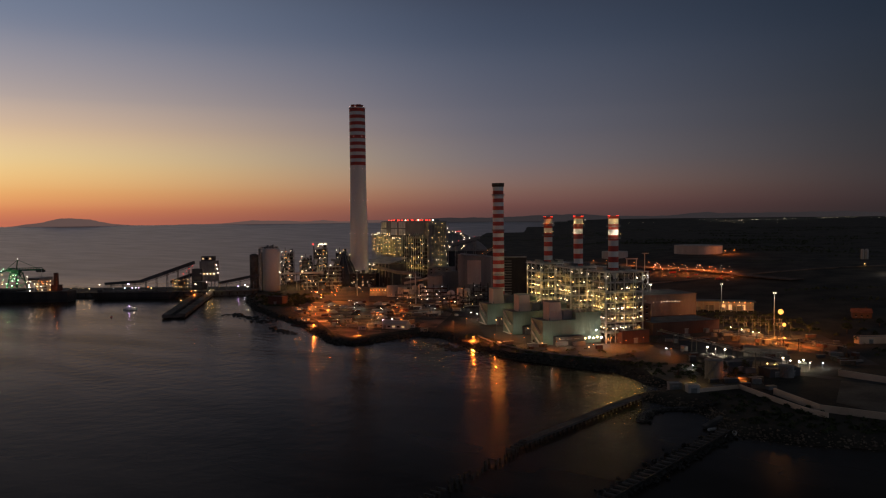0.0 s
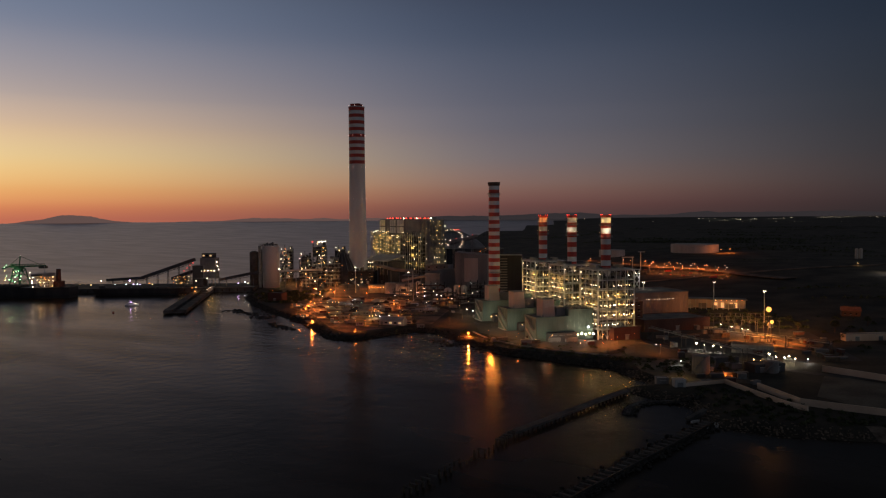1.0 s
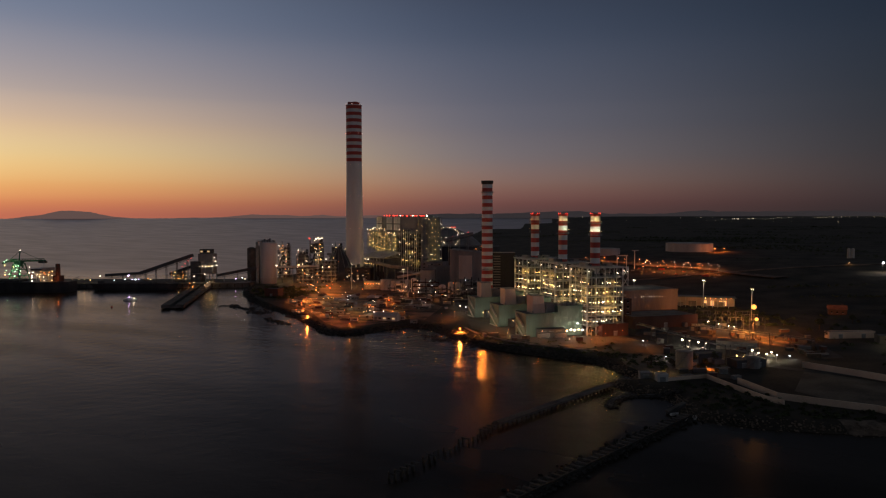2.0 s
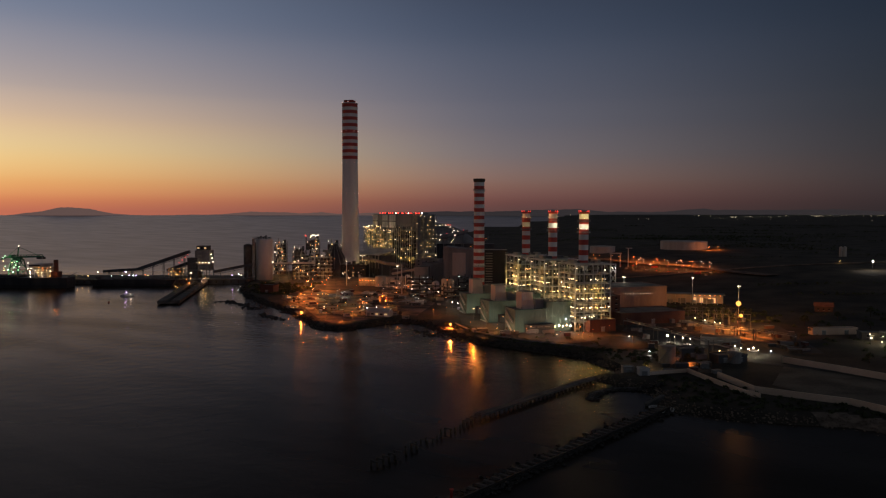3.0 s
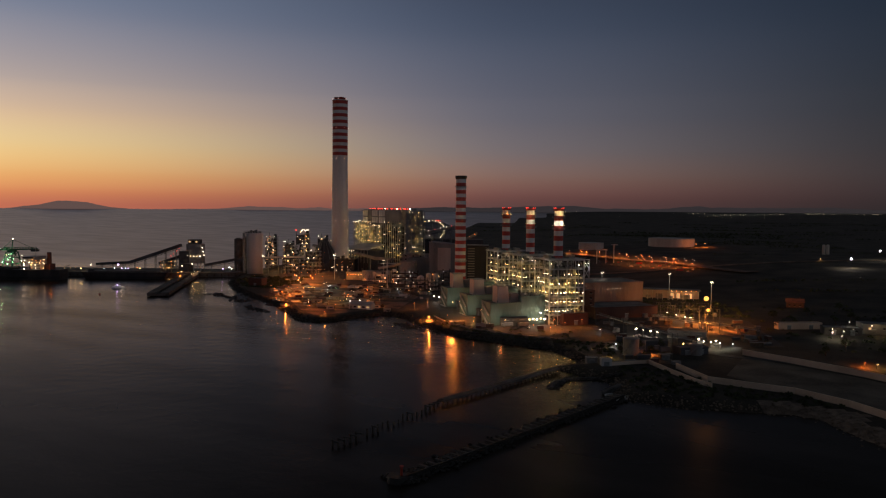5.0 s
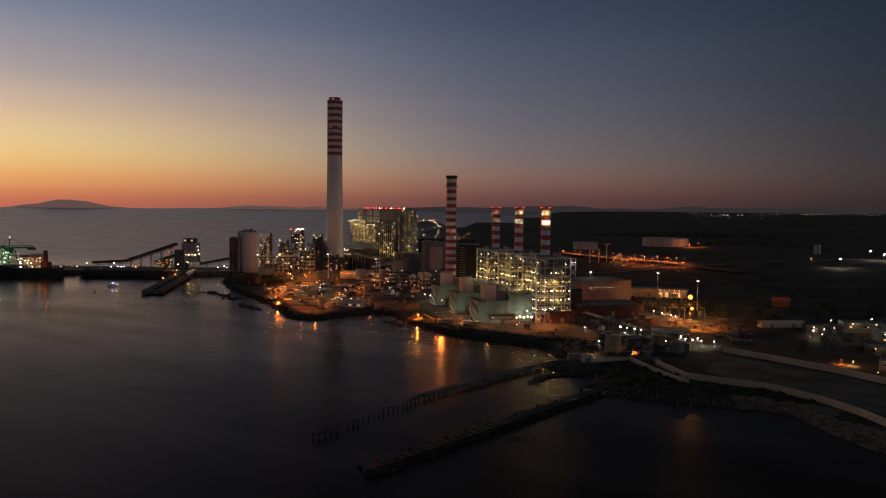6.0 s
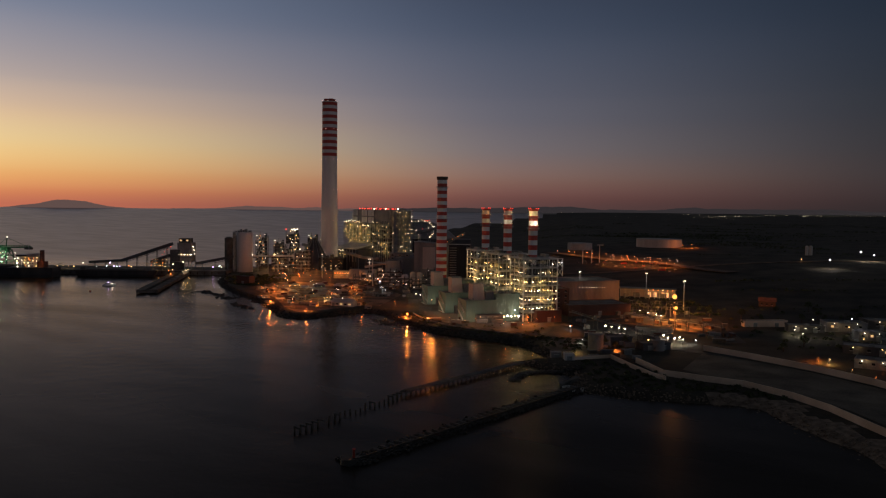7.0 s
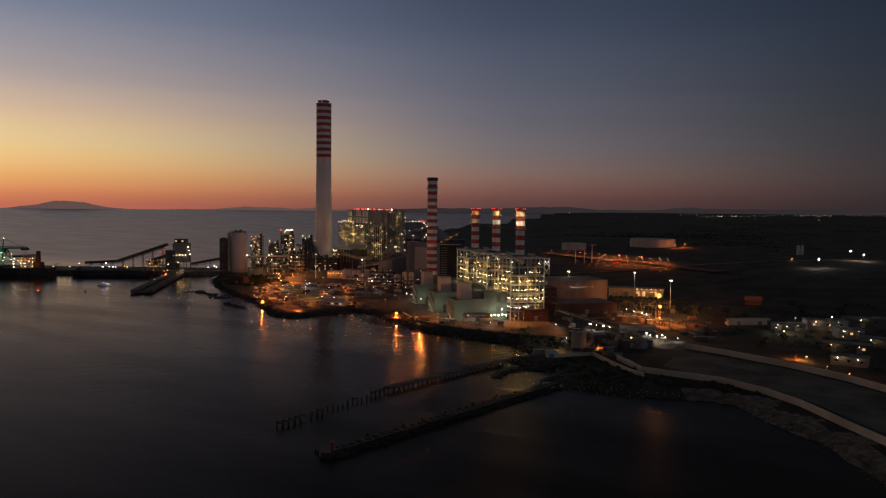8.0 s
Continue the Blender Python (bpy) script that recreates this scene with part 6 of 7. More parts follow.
def wall_line(name, pts, h, width, material, label, base=-1.0):
    bm = bmesh.new()
    prev = None
    ps = [Vector(p) for p in pts]
    for i, p in enumerate(ps):
        d = (ps[min(i + 1, len(ps) - 1)] - ps[max(i - 1, 0)]).normalized()
        s = Vector((-d.y, d.x)) * width / 2
        z = gz(p.x, p.y)
        cur = [bm.verts.new((p.x + s.x * q, p.y + s.y * q, z + dz)) for q, dz in ((1, base), (1, h), (-1, h), (-1, base))]
        if prev:
            for j in range(3):
                bm.faces.new((prev[j], cur[j], cur[j + 1], prev[j + 1]))
        else:
            bm.faces.new(cur[::-1])
        prev = cur
    bm.faces.new(prev)
    bmesh.ops.recalc_face_normals(bm, faces=bm.faces)
    return solid(name, bm, material, Matrix(), label, "wall", kind="structure")


SHORE_ROAD = [(132, 400), (142, 366), (159, 356), (180, 345), (197, 322), (206, 300), (212, 270), (218, 243), (224, 200), (232, 130), (240, 40), (280, -90)]
ribbon("road", SHORE_ROAD, 6, M_LIME, "pale concrete shore road", "road")
wall_line("wall_shore", [(x - 4.2, y - 2.2) for x, y in SHORE_ROAD], 3.2, 0.9, M_LIME, "low pale sea wall along the shore road")
wall_line("wall_inner", [(114, 409), (122, 384), (131, 360), (137, 352)], 2.4, 0.9, M_LIME, "pale boundary wall by the slip")
wall_line("wall_slip", [(116, 411), (100, 404), (88, 398)], 2.0, 0.8, M_LIME, "pale wall beside the slipway")
wall_line("wall_back", [(178, 446), (203, 420), (228, 390), (247, 358), (258, 330), (275, 280)], 3.6, 0.8, M_LIME, "long pale boundary wall of the dark lot")
ribbon("road", [(-30, 560), (-16, 533), (-8, 515), (12, 503), (35, 491), (58, 486), (74, 500), (78, 525)], 7, M_ASPHALT, "curving plant road along the shore", "road")
ribbon("road", [(-185, 690), (-160, 640), (-120, 615), (-80, 622), (-45, 590), (-16, 555), (-2, 545)], 8, M_GROUND, "sandy plant road", "road")
ribbon("road", [(90, 545), (112, 510), (140, 470), (170, 440), (215, 420)], 8, M_ASPHALT, "dark plant road", "road")
ribbon("road", [(120, 565), (150, 556), (180, 535), (205, 500)], 6, M_YARD, "sodium-lit plant road", "road")
ribbon("road", [(60, 1010), (120, 1000), (190, 1010), (290, 1040), (420, 1080), (600, 1120)], 8, M_YARD, "wide dark road behind the plant", "road", lift=0.9)


def patch_of(name, pts, material, label, lift=0.10):
    bm = bmesh.new()
    lo = [bm.verts.new((x, y, GROUND - 1)) for x, y in pts]
    hi = [bm.verts.new((x, y, GROUND + lift)) for x, y in pts]
    bm.faces.new(hi)
    for i in range(len(pts)):
        bm.faces.new((lo[i], lo[(i + 1) % len(pts)], hi[(i + 1) % len(pts)], hi[i]))
    bmesh.ops.recalc_face_normals(bm, faces=bm.faces)
    return solid(name, bm, material, Matrix(), label, "yard", kind="structure")


patch_of("pavement", [(-235, 735), (-190, 668), (-158, 600), (-138, 572), (-118, 590), (-98, 612), (-75, 622), (-70, 720), (-110, 800), (-215, 830), (-255, 800)], M_YARD, "sandy contractor yard")
ribbon("road", [(105, 1400), (146, 1298), (199, 1174), (250, 1105), (301, 1004), (330, 960)], 24, M_YARD, "sodium-lit road behind the plant", "road", lift=0.9)
patch_of("pavement", [(-30, 575), (-10, 535), (15, 512), (55, 498), (80, 520), (75, 545), (20, 560), (-40, 640)], M_ASPHALT, "gravel apron before the halls", 0.07)
patch_of("pavement", [(-320, 1110), (-310, 880), (-235, 845), (-100, 815), (-60, 700), (60, 600), (100, 600), (60, 800), (-80, 1110)], M_ASPHALT, "concrete plant floor", 0.05)
patch_of("pavement", [(152, 382), (176, 437), (201, 413), (226, 384), (245, 352), (256, 324), (272, 276), (285, 150), (246, 150), (231, 200), (224, 243), (218, 270), (212, 300), (203, 324), (186, 349), (165, 361)], M_LOT, "dark empty lot behind the sea wall", 0.08)
patch_of("pavement", [(84, 401), (82, 424), (74, 440), (72, 462), (100, 482), (135, 455), (128, 410), (112, 412), (100, 406)], M_LOT, "worn grey yard beside the slipway", 0.08)
ribbon("parapet", [(-36, 580), (-21, 546), (-4, 524), (12, 510), (28, 500), (44, 492), (60, 486)], 1.0, M_CONC, "low concrete parapet along the shore bank", "parapet", lift=1.1)
ribbon("road", [(112, 566), (134, 582), (157, 598), (178, 580), (191, 550), (205, 520)], 6, M_YARD, "pale road bending through the switchyard", "road", lift=0.2)
patch_of("pavement", [(95, 560), (112, 520), (150, 470), (215, 480), (225, 600), (170, 655), (120, 640)], M_ASPHALT, "dark switchyard floor", 0.06)


# ---- buildings east of the units ----
wh = plain_building("warehouse", pose(92, 668, GROUND, 0, 0, UNIT_TURN), 66, 45, 22, M_BROWN, M_ROOF, "large brownish warehouse with a row of small lamps on its front", "industrial hall", doors=2)
for i in range(11):
    lamp_on(wh, 22 + i * 2.7, -0.6, 16.2, L_WHITE, 0.2, "wall_lamp")
# amber fill added in front, no lamps stand there
for i in (0, 1, 2):
    rays(wh, 12 + i * 20, -9, 12, "amber", 380)
for i in range(21):
    block("rib", 1 + i * 3.2, 1.3 + i * 3.2, -0.2, 0.0, 0.4, 21, M_BROWN, wh)
rb = plain_building("store_building", pose(98, 590, GROUND, 0, 0, UNIT_TURN), 60, 34, 9, M_RUST, M_ROOF, "long low reddish store building", doors=1, windows=0)
block("band", 0, 60, -0.25, 0.0, 6.2, 6.9, M_RUST, rb)
plain_building("pump_house", pose(70, 549, GROUND, 0, 0, UNIT_TURN), 22, 12, 8.8, M_RUST, M_ROOF, "dark red box-shaped pump house", doors=1)
plain_building("plant_office", pose(86, 600, GROUND, 0, 0, UNIT_TURN), 14, 20, 22, M_RUST, M_ROOF, "dark stair block between boiler and warehouse", windows=2)

sh = thing("open_shed", pose(159, 745, gz(190, 745), 0, 0, -10), "long open-fronted shed lit warm from inside", "shed")
block("roof", -1, 58, -1, 16, 9.6, 10.3, M_ROOF, sh)
block("back_wall", 0, 57, 14.6, 15, 0, 9.6, M_PINK, sh)
for i in range(12):
    beam("column", (1 + i * 5, 0, 0), (1 + i * 5, 0, 9.6), 0.5, M_PSTEEL, sh)
    if i > 5:
        rays(sh, 1.0 + i * 4.8, 6, 7.6, "honey", 260)
        lamp_on(sh, 1.0 + i * 4.8, 6, 8.6, L_SOD if i % 3 else L_WARM, 0.5)
for a in (29, 35, 43, 47):
    block("lit_opening", a, a + 3, 14.3, 14.58, 0.5, 5.4, L_WINDOW, sh, "warm lit doorway")
for i, (a, b_) in enumerate(((4, 9), (14, 21), (27, 31), (38, 48))):
    block("crate", a, b_, 8, 12, 0, 3 + i % 2 * 1.8, M_CONC, sh)

for x, y, h in ((115.2, 711.5, 29), (185.3, 737.1, 27), (205.8, 648.7, 27.3), (-201.2, 884.2, 31), (-128.3, 834.2, 29)):
    z = gz(x, y)
    t = thing("lighting_mast", pose(x, y, z), "tall pale lighting mast with a crossarm of floodlights", "lighting mast", "lighting masts")
    part("pole", turned([(0.4, 0), (0.2, h)], 10), M_PSTEEL, t)
    block("crossarm", -1.5, 1.5, -0.2, 0.2, h - 0.2, h + 0.2, M_PSTEEL, t)
    for a in (-1.2, -0.4, 0.4, 1.2):
        block("flood_light", a - 0.25, a + 0.25, -0.6, 0.0, h + 0.1, h + 0.8, M_PSTEEL, t)
    lamp_on(t, -0.8, -1.1, h - 0.3, L_WHITE, 0.35, "lamp")
    lamp_on(t, 0.8, -1.1, h - 0.3, L_WHITE, 0.35, "lamp")
    rays(t, 0, -2.2, h - 1.2, "white", 800, 0.3)

for x, y, z, s in ((177.3, 544.2, 27.5, 2.5), (177.0, 536.0, 19.6, 1.7)):
    t = thing("flood_mast", pose(x, y, gz(x, y)), "mast with a very bright amber floodlight", "lighting mast", "amber floodlight masts")
    part("pole", turned([(0.24, 0), (0.14, z - 3)], 10), M_SOOT, t)
    block("lamp_head", -0.9, 0.9, -0.4, 0.4, z - 3, z - 2.5, M_STEEL, t)
    lamp_on(t, 0, -1.0, z - 3.0, L_MAST, s * 1.3, "bulb")
    # spots added to shape its light: switchyard, foot, streak on the water
    flood(t, -3.0, 1.0, z - 4.4, "honey", 190000 if s > 2 else 60000, (0.24, 1.0, -0.24), 70, 0.5)
    flood(t, -1.5, 1.0, z - 4.4, "amber", 80000 if s > 2 else 36000, (0.15, 0.4, -1.0), 140, 0.5)
    flood(t, 0, -3.0, z - 3.0, "honey", 14000 if s > 2 else 5000, radius=0.5)

# lamps that stand alone: x, y, height, lamp, size
SOLO = ((-180.6, 628, 3.2, L_BIG, 1.7), (-38.3, 561.2, 3.2, L_BIG, 1.6), (-305.3, 1005.4, 22, L_FLOOD, 1.3), (-244, 856, 8, L_SOD, 1.0), (-220, 794, 8, L_WARM, 0.9))
SOLO2 = ((-126, 731, 5, L_SOD, 0.8), (-49, 683, 6, L_WHITE, 0.9), (-43, 674, 6, L_COOL, 0.8), (-22.4, 597.5, 11, L_WARM, 0.8), (-0.9, 546.5, 2.5, L_WARM, 0.4), (12.5, 537, 2.5, L_WARM, 0.4),
         (44, 523, 2.5, L_WHITE, 0.4), (59, 520, 3, L_SOD, 0.22), (63, 530, 3, L_SOD, 0.22), (67, 538, 3, L_SOD, 0.22), (95, 518, 3, L_COOL, 0.6), (100, 459, 3, L_COOL, 0.6), (-97, 742, 12, L_COOL, 0.8))
# its last three sodium lamps are added for the glow on the ground
SOLO5 = ((-298.9, 985, 22.8, L_FLOOD, 1.7), (-334, 1000, 20, L_FLOOD, 0.9), (-231, 880, 5, L_SOD, 0.9), (-249, 880, 5, L_WHITE, 0.8), (92, 423, 3, L_WARM, 0.7), (-258, 1000, 9, L_FLOOD, 0.5), (-304, 1000, 9, L_SOD, 0.4), (-262, 985, 7, L_SOD, 0.35), (-240, 950, 7, L_SOD, 0.35), (-285, 940, 7, L_SOD, 0.3))
SOLO7 = ((262, 338, 3, L_SOD, 0.3), (275, 303, 3, L_SOD, 0.3), (251, 366, 3, L_SOD, 0.3), (286, 268, 3, L_SOD, 0.3), (246, 384, 3, L_WARM, 0.4), (292, 235, 3, L_SOD, 0.3))
# lamps added at guessed spots to carry the yard's sodium glow
SOLO_GLOW = ((-150, 830, 7, L_SOD, 0.5), (-172, 815, 7, L_SOD, 0.5), (-130, 838, 7, L_SOD, 0.5), (-112, 812, 7, L_SOD, 0.4), (-172, 652, 6, L_SOD, 0.45), (-150, 641, 6, L_SOD, 0.45), (-190, 668, 6, L_SOD, 0.45), (-205, 690, 6, L_SOD, 0.4), (-140, 690, 6, L_SOD, 0.4), (-105, 632, 6, L_SOD, 0.4))
SOLO3 = ((121, 514, 5, L_WHITE, 1.1), (125, 508, 5, L_WHITE, 0.7), (130, 505, 5, L_WHITE, 0.9), (134, 501, 5, L_WHITE, 0.7), (157.8, 478.5, 4.6, L_WHITE, 0.9), (159, 469.3, 4.6, L_WHITE, 0.7),
         (163.1, 466.6, 4.6, L_WHITE, 0.8), (167.6, 472, 4.6, L_WHITE, 0.8), (168.1, 463, 4.6, L_WHITE, 0.6), (146, 470, 2.5, L_WARM, 0.7), (149, 466, 2.5, L_WARM, 0.6), (178, 470, 3, L_COOL, 0.5), (119, 432, 2.5, L_SOD, 0.16))
SWITCH_ROW = ((160.5, 609.5, 4.6, L_WHITE, 0.75), (165.6, 597, 4.6, L_WHITE, 0.75), (170.7, 586.4, 4.6, L_WHITE, 0.8), (173.7, 581.8, 4.6, L_WHITE, 0.6), (150, 628, 4.6, L_WHITE, 0.7))
SOLO4 = ((260, 519, 5, L_WHITE, 0.6), (262, 508, 4, L_WHITE, 0.45),
         (286, 555, 8, L_WHITE, 0.45), (304, 533, 6, L_WARM, 0.5), (297, 491, 4, L_WARM, 0.45), (240, 418, 3, L_SOD, 0.18), (245, 414, 3, L_WARM, 0.5), (297.5, 513, 15, L_COOL, 0.55), (268, 520, 6, L_WHITE, 0.5))
STREAK_SPOTS = {(-38.3, 561.2): 32000, (-22.4, 597.5): 80000, (-180.6, 628): 9000, (-0.9, 546.5): 10000, (12.5, 537): 13000}    # watts of extra unseen spots, added to draw lamp streaks on the water
for group in (SOLO, SOLO2, SOLO3, SOLO4, SOLO5, SOLO_GLOW, SOLO7, SWITCH_ROW):
    for x, y, h, m, s in group:
        if shore_distance(np.array([x]), np.array([y]))[0] > 1:
            amber = m in (L_BIG, L_SOD, L_WARM, L_FLOOD)
            sl = lamp_post(x, y, h, m, s if m in (L_BIG, L_FLOOD) or group in (SOLO3, SOLO4) else s * 0.78, "amber street lamp on a steel pole" if amber else "white street lamp on a steel pole", group="coal yard lamps" if group is SOLO5 else "lamps round the farm" if group is SOLO4 else "shore road lamps" if m is L_SOD and s < 0.25 else "plant lamps")
            if (x, y) in STREAK_SPOTS:
                flood(sl, 0, -1.9 - s * 0.5, h - 0.4, "amber" if STREAK_SPOTS[x, y] > 20000 else "sodium", STREAK_SPOTS[x, y], (25 - x, -y, -0.11 * y), 26)

# lamps of the contractor yard
YARD_A = ((-227, 820, 8, L_SOD, 0.7), (-211, 820, 8, L_SOD, 0.7), (-215, 786, 6, L_WHITE, 0.5), (-206, 724, 6, L_WARM, 0.45), (-201, 729, 6, L_SOD, 0.4), (-194, 729, 6, L_WARM, 0.5), (-190, 734, 6, L_WARM, 0.5), (-188, 739, 6, L_WARM, 0.4), (-184, 734, 6, L_WARM, 0.5),
          (-185, 776, 6, L_COOL, 0.4), (-185, 787, 6, L_WHITE, 0.3), (-173, 749, 6, L_COOL, 0.5), (-173, 760, 6, L_COOL, 0.5), (-168, 729, 5, L_COOL, 0.4), (-163, 710, 4, L_WHITE, 0.3), (-165, 752, 4, L_GREEN, 0.3), (-170, 675, 4, L_WARM, 0.4), (-167, 656, 3, L_WHITE, 0.35))
YARD_B = ((-162, 637, 3, L_WHITE, 0.35), (-151, 672, 5, L_WARM, 0.45), (-135, 653, 3, L_WARM, 0.4), (-133, 657, 3, L_WARM, 0.4), (-131, 661, 3, L_WHITE, 0.4), (-124, 646, 4, L_COOL, 0.75), (-119, 646, 4, L_COOL, 0.55), (-116, 650, 4, L_COOL, 0.8), (-109, 669, 4, L_SOD, 0.3),
          (-110, 685, 4, L_WARM, 0.3), (-131, 580, 2.5, L_SOD, 0.25), (-217, 747, 5, L_SOD, 0.4), (-210, 714, 5, L_SOD, 0.35), (-194, 880, 6, L_WARM, 0.3), (-195, 931, 6, L_SOD, 0.35), (-207, 853, 6, L_SOD, 0.3), (-231, 989, 6, L_WHITE, 0.4), (-132, 621, 3, L_SOD, 0.3))
for group in (YARD_A, YARD_B):
    for x, y, h, m, s in group:
        lamp_post(x, y, h, m, s * 0.8, "small yard lamp on a post", group="yard lamps")
rnd = random.Random(21)
for i in range(18):                          # lamps among the coal yard and plant roads
    x, y = rnd.uniform(-268, -205), rnd.uniform(872, 965)
    lamp_post(x, y, rnd.uniform(4, 9), rnd.choice((L_SOD, L_WARM, L_WHITE)), rnd.uniform(0.18, 0.3), "small lamp on a post in the coal yard", group="coal yard lamps")
for i in range(16):
    x, y = rnd.uniform(-150, -55), rnd.uniform(720, 835)
    lamp_post(x, y, rnd.uniform(3, 7), rnd.choice((L_SOD, L_WARM, L_WHITE, L_COOL)), rnd.uniform(0.2, 0.35), "small yard lamp on a post")
for i in range(30):                          # car park behind the plant
    k = 0.18 + 0.82 * i / 29
    x, y = 170 + 118 * k - (i % 3) * 9 + rnd.uniform(-4, 4), 1190 - 120 * k - (i % 3) * 26 + rnd.uniform(-6, 6)
    lamp_post(x, y, 8, L_ROAD if i % 4 else L_WHITE, rnd.uniform(0.3, 0.48), "amber lamp of the car park", group="car park lamps")
for i in range(11):
    k = i / 10
    lamp_post(118 + 140 * k + 6 * (i % 2), 1350 - 250 * k, 7, L_SOD if i % 3 else L_ROAD, 0.65, "amber lamp along the road", group="road lamps")
for x, y, h, s in ((463, 991, 13, 1.5), (560, 1130, 14, 1.4), (566, 1100, 11, 1.1)):
    lamp_post(x, y, h, L_FAR, s, "very bright white floodlight far inland", group="far floodlights")
# two lamps added to give the tank its orange side
for x, y in ((352, 1390), (372, 1408)):
    lamp_post(x, y, 7, L_SOD, 0.9, "amber lamp added to light the oil tank", group="far floodlights")
lamp_post(462, 1091, 4, L_WARM, 0.6, "amber lamp far inland", group="far floodlights")


# lamps added at guessed spots to tint the shore ground orange
for x, y, h in ((-22, 552, 6), (0, 540, 6), (22, 524, 6), (46, 512, 6), (70, 528, 6), (-60, 625, 6), (-95, 640, 6), (-150, 600, 5), (-215, 700, 6), (-235, 745, 6), (84, 545, 6), (-10, 565, 5), (-50, 640, 6), (95, 500, 6), (-290, 840, 7), (-265, 810, 7)):
    lamp_post(x, y, h, L_SOD, 0.22, "dim amber road lamp added for shore ground glow", group="shore road lamps")
plain_building("shore_block", pose(-277, 786, gz(-270, 790), 0, 0, -12), 17, 12, 9, M_RUST, M_ROOF, "reddish block standing on the shore", doors=1)


# ---- sheds and things of the contractor yard ----
def cabin(x, y, turn, lx, ly, h, mat, label, lamp=None):
    t = thing("site_cabin", pose(x, y, gz(x, y), 0, 0, turn), label, "cabin", "site cabins")
    part("wall", box_bm(0, lx, 0, ly, 0, h, bevel=0.08), mat, t)
    block("roof", -0.2, lx + 0.2, -0.2, ly + 0.2, h, h + 0.25, M_ROOF, t)
    block("door", lx * 0.2, lx * 0.2 + 1, -0.08, 0.02, 0.1, 2.2, M_STEEL, t)
    for k in (0.45, 0.7):
        w = block("window", lx * k, lx * k + 1.3, -0.08, 0.02, 1.1, 2.1, L_WINDOW if lamp else M_GLASS, t)
        block("window_sill", lx * k - 0.1, lx * k + 1.4, -0.2, -0.05, 0.95, 1.08, M_PSTEEL, w)
    if lamp:
        lamp_on(t, lx / 2, -0.7, h + 0.3, lamp, 0.4, "wall_lamp")
    return t


rnd = random.Random(33)
for i in range(5):
    cabin(-138 + i * 13.2, 611 + 7 * math.sin(i * 0.9) + (i % 2) * 9, rnd.uniform(-8, 8), rnd.uniform(5, 7), 2.6, rnd.uniform(2.5, 2.9), M_CONC if i % 3 else M_PINK, "pale site cabin in the sandy yard", L_WARM if i == 6 else None)
for i in range(16):
    x, y = rnd.uniform(-235, -90), rnd.uniform(650, 810)
    cabin(x, y, rnd.uniform(-20, 40), rnd.uniform(6, 12), rnd.uniform(3, 5), rnd.uniform(2.6, 3.4), rnd.choice((M_CONC, M_GREYB, M_DARKB, M_RUST)), "site container in the contractor yard", L_SOD if i % 4 == 0 else None)


for i in range(22):
    x, y, r = rnd.uniform(-230, -85), rnd.uniform(620, 815), rnd.uniform(2.5, 6)
    if shore_distance(np.array([x]), np.array([y]))[0] < 14:
        continue
    bm = turned([(r, -0.2), (r * 0.75, r * 0.22), (r * 0.35, r * 0.46), (r * 0.08, r * 0.52)], 14)
    for v in bm.verts:
        v.co += Vector((rnd.uniform(-1, 1), rnd.uniform(-1, 1), rnd.uniform(-0.3, 0.3))) * r * 0.12
    solid("soil_heap", bm, (M_YARD, M_ROCK, M_CONC)[i % 3], pose(x, y, gz(x, y)), "loose heap of soil in the contractor yard", "heap", "soil heaps")
for i in range(14):
    x, y = rnd.uniform(-225, -90), rnd.uniform(630, 810)
    t = thing("pipe_stack", pose(x, y, gz(x, y), 0, 0, rnd.uniform(0, 180)), "stack of long pipes lying in the yard", "pipes", "pipe stacks")
    for k in range(6):
        yy, zz = (k % 3) * 1.1 + (k // 3) * 0.55, 0.5 + (k // 3) * 0.95
        beam("pipe", (-5, yy, zz), (5, yy, zz), 1.0, (M_CONC, M_STEEL, M_RUST)[i % 3], t, tube=True)


def tank(x, y, r, h, mat, label, group="storage tanks", roof=0.08):
    t = thing("storage_tank", pose(x, y, gz(x, y) - 0.5), label, "tank", group)
    part("shell", turned([(r, 0), (r, h)], 40, cap=False), mat, t)
    part("roof", turned([(r + 0.15, h - 0.3), (r + 0.15, h + 0.1), (r * 0.5, h + r * roof * 0.7), (0.3, h + r * roof)], 40), mat, t)
    for k in range(1, 4):
        part("seam", turned([(r, h * k / 4), (r + 0.1, h * k / 4), (r + 0.1, h * k / 4 + 0.25), (r, h * k / 4 + 0.25)], 40, cap=False), mat, t)
    for i in range(10):
        a = radians(200 + i * 9)
        block("stair_tread", (r + 0.6) * math.cos(a) - 0.6, (r + 0.6) * math.cos(a) + 0.6, (r + 0.6) * math.sin(a) - 0.6, (r + 0.6) * math.sin(a) + 0.6, h * (i + 0.5) / 10, h * (i + 0.5) / 10 + 0.3, M_STEEL, t)
    return t


tank(318, 1447, 43, 15.5, M_PALE, "wide pale oil storage tank inland", roof=0.03)
tank(166, 1450, 24, 13, M_PALE, "pale storage tank inland", roof=0.05)
tank(107, 436, 5.0, 11, M_CONC, "round concrete tank beside the plant road", roof=0.1)
tank(148, 442, 4.2, 7, M_CONC, "small round concrete tank", roof=0.1)
for x, y, r, h in ((-157, 880, 7, 13), (-144, 872, 5.5, 12), (-134, 850, 6, 11)):
    tank(x, y, r, h, M_PALE, "pale round tank in the lit yard")
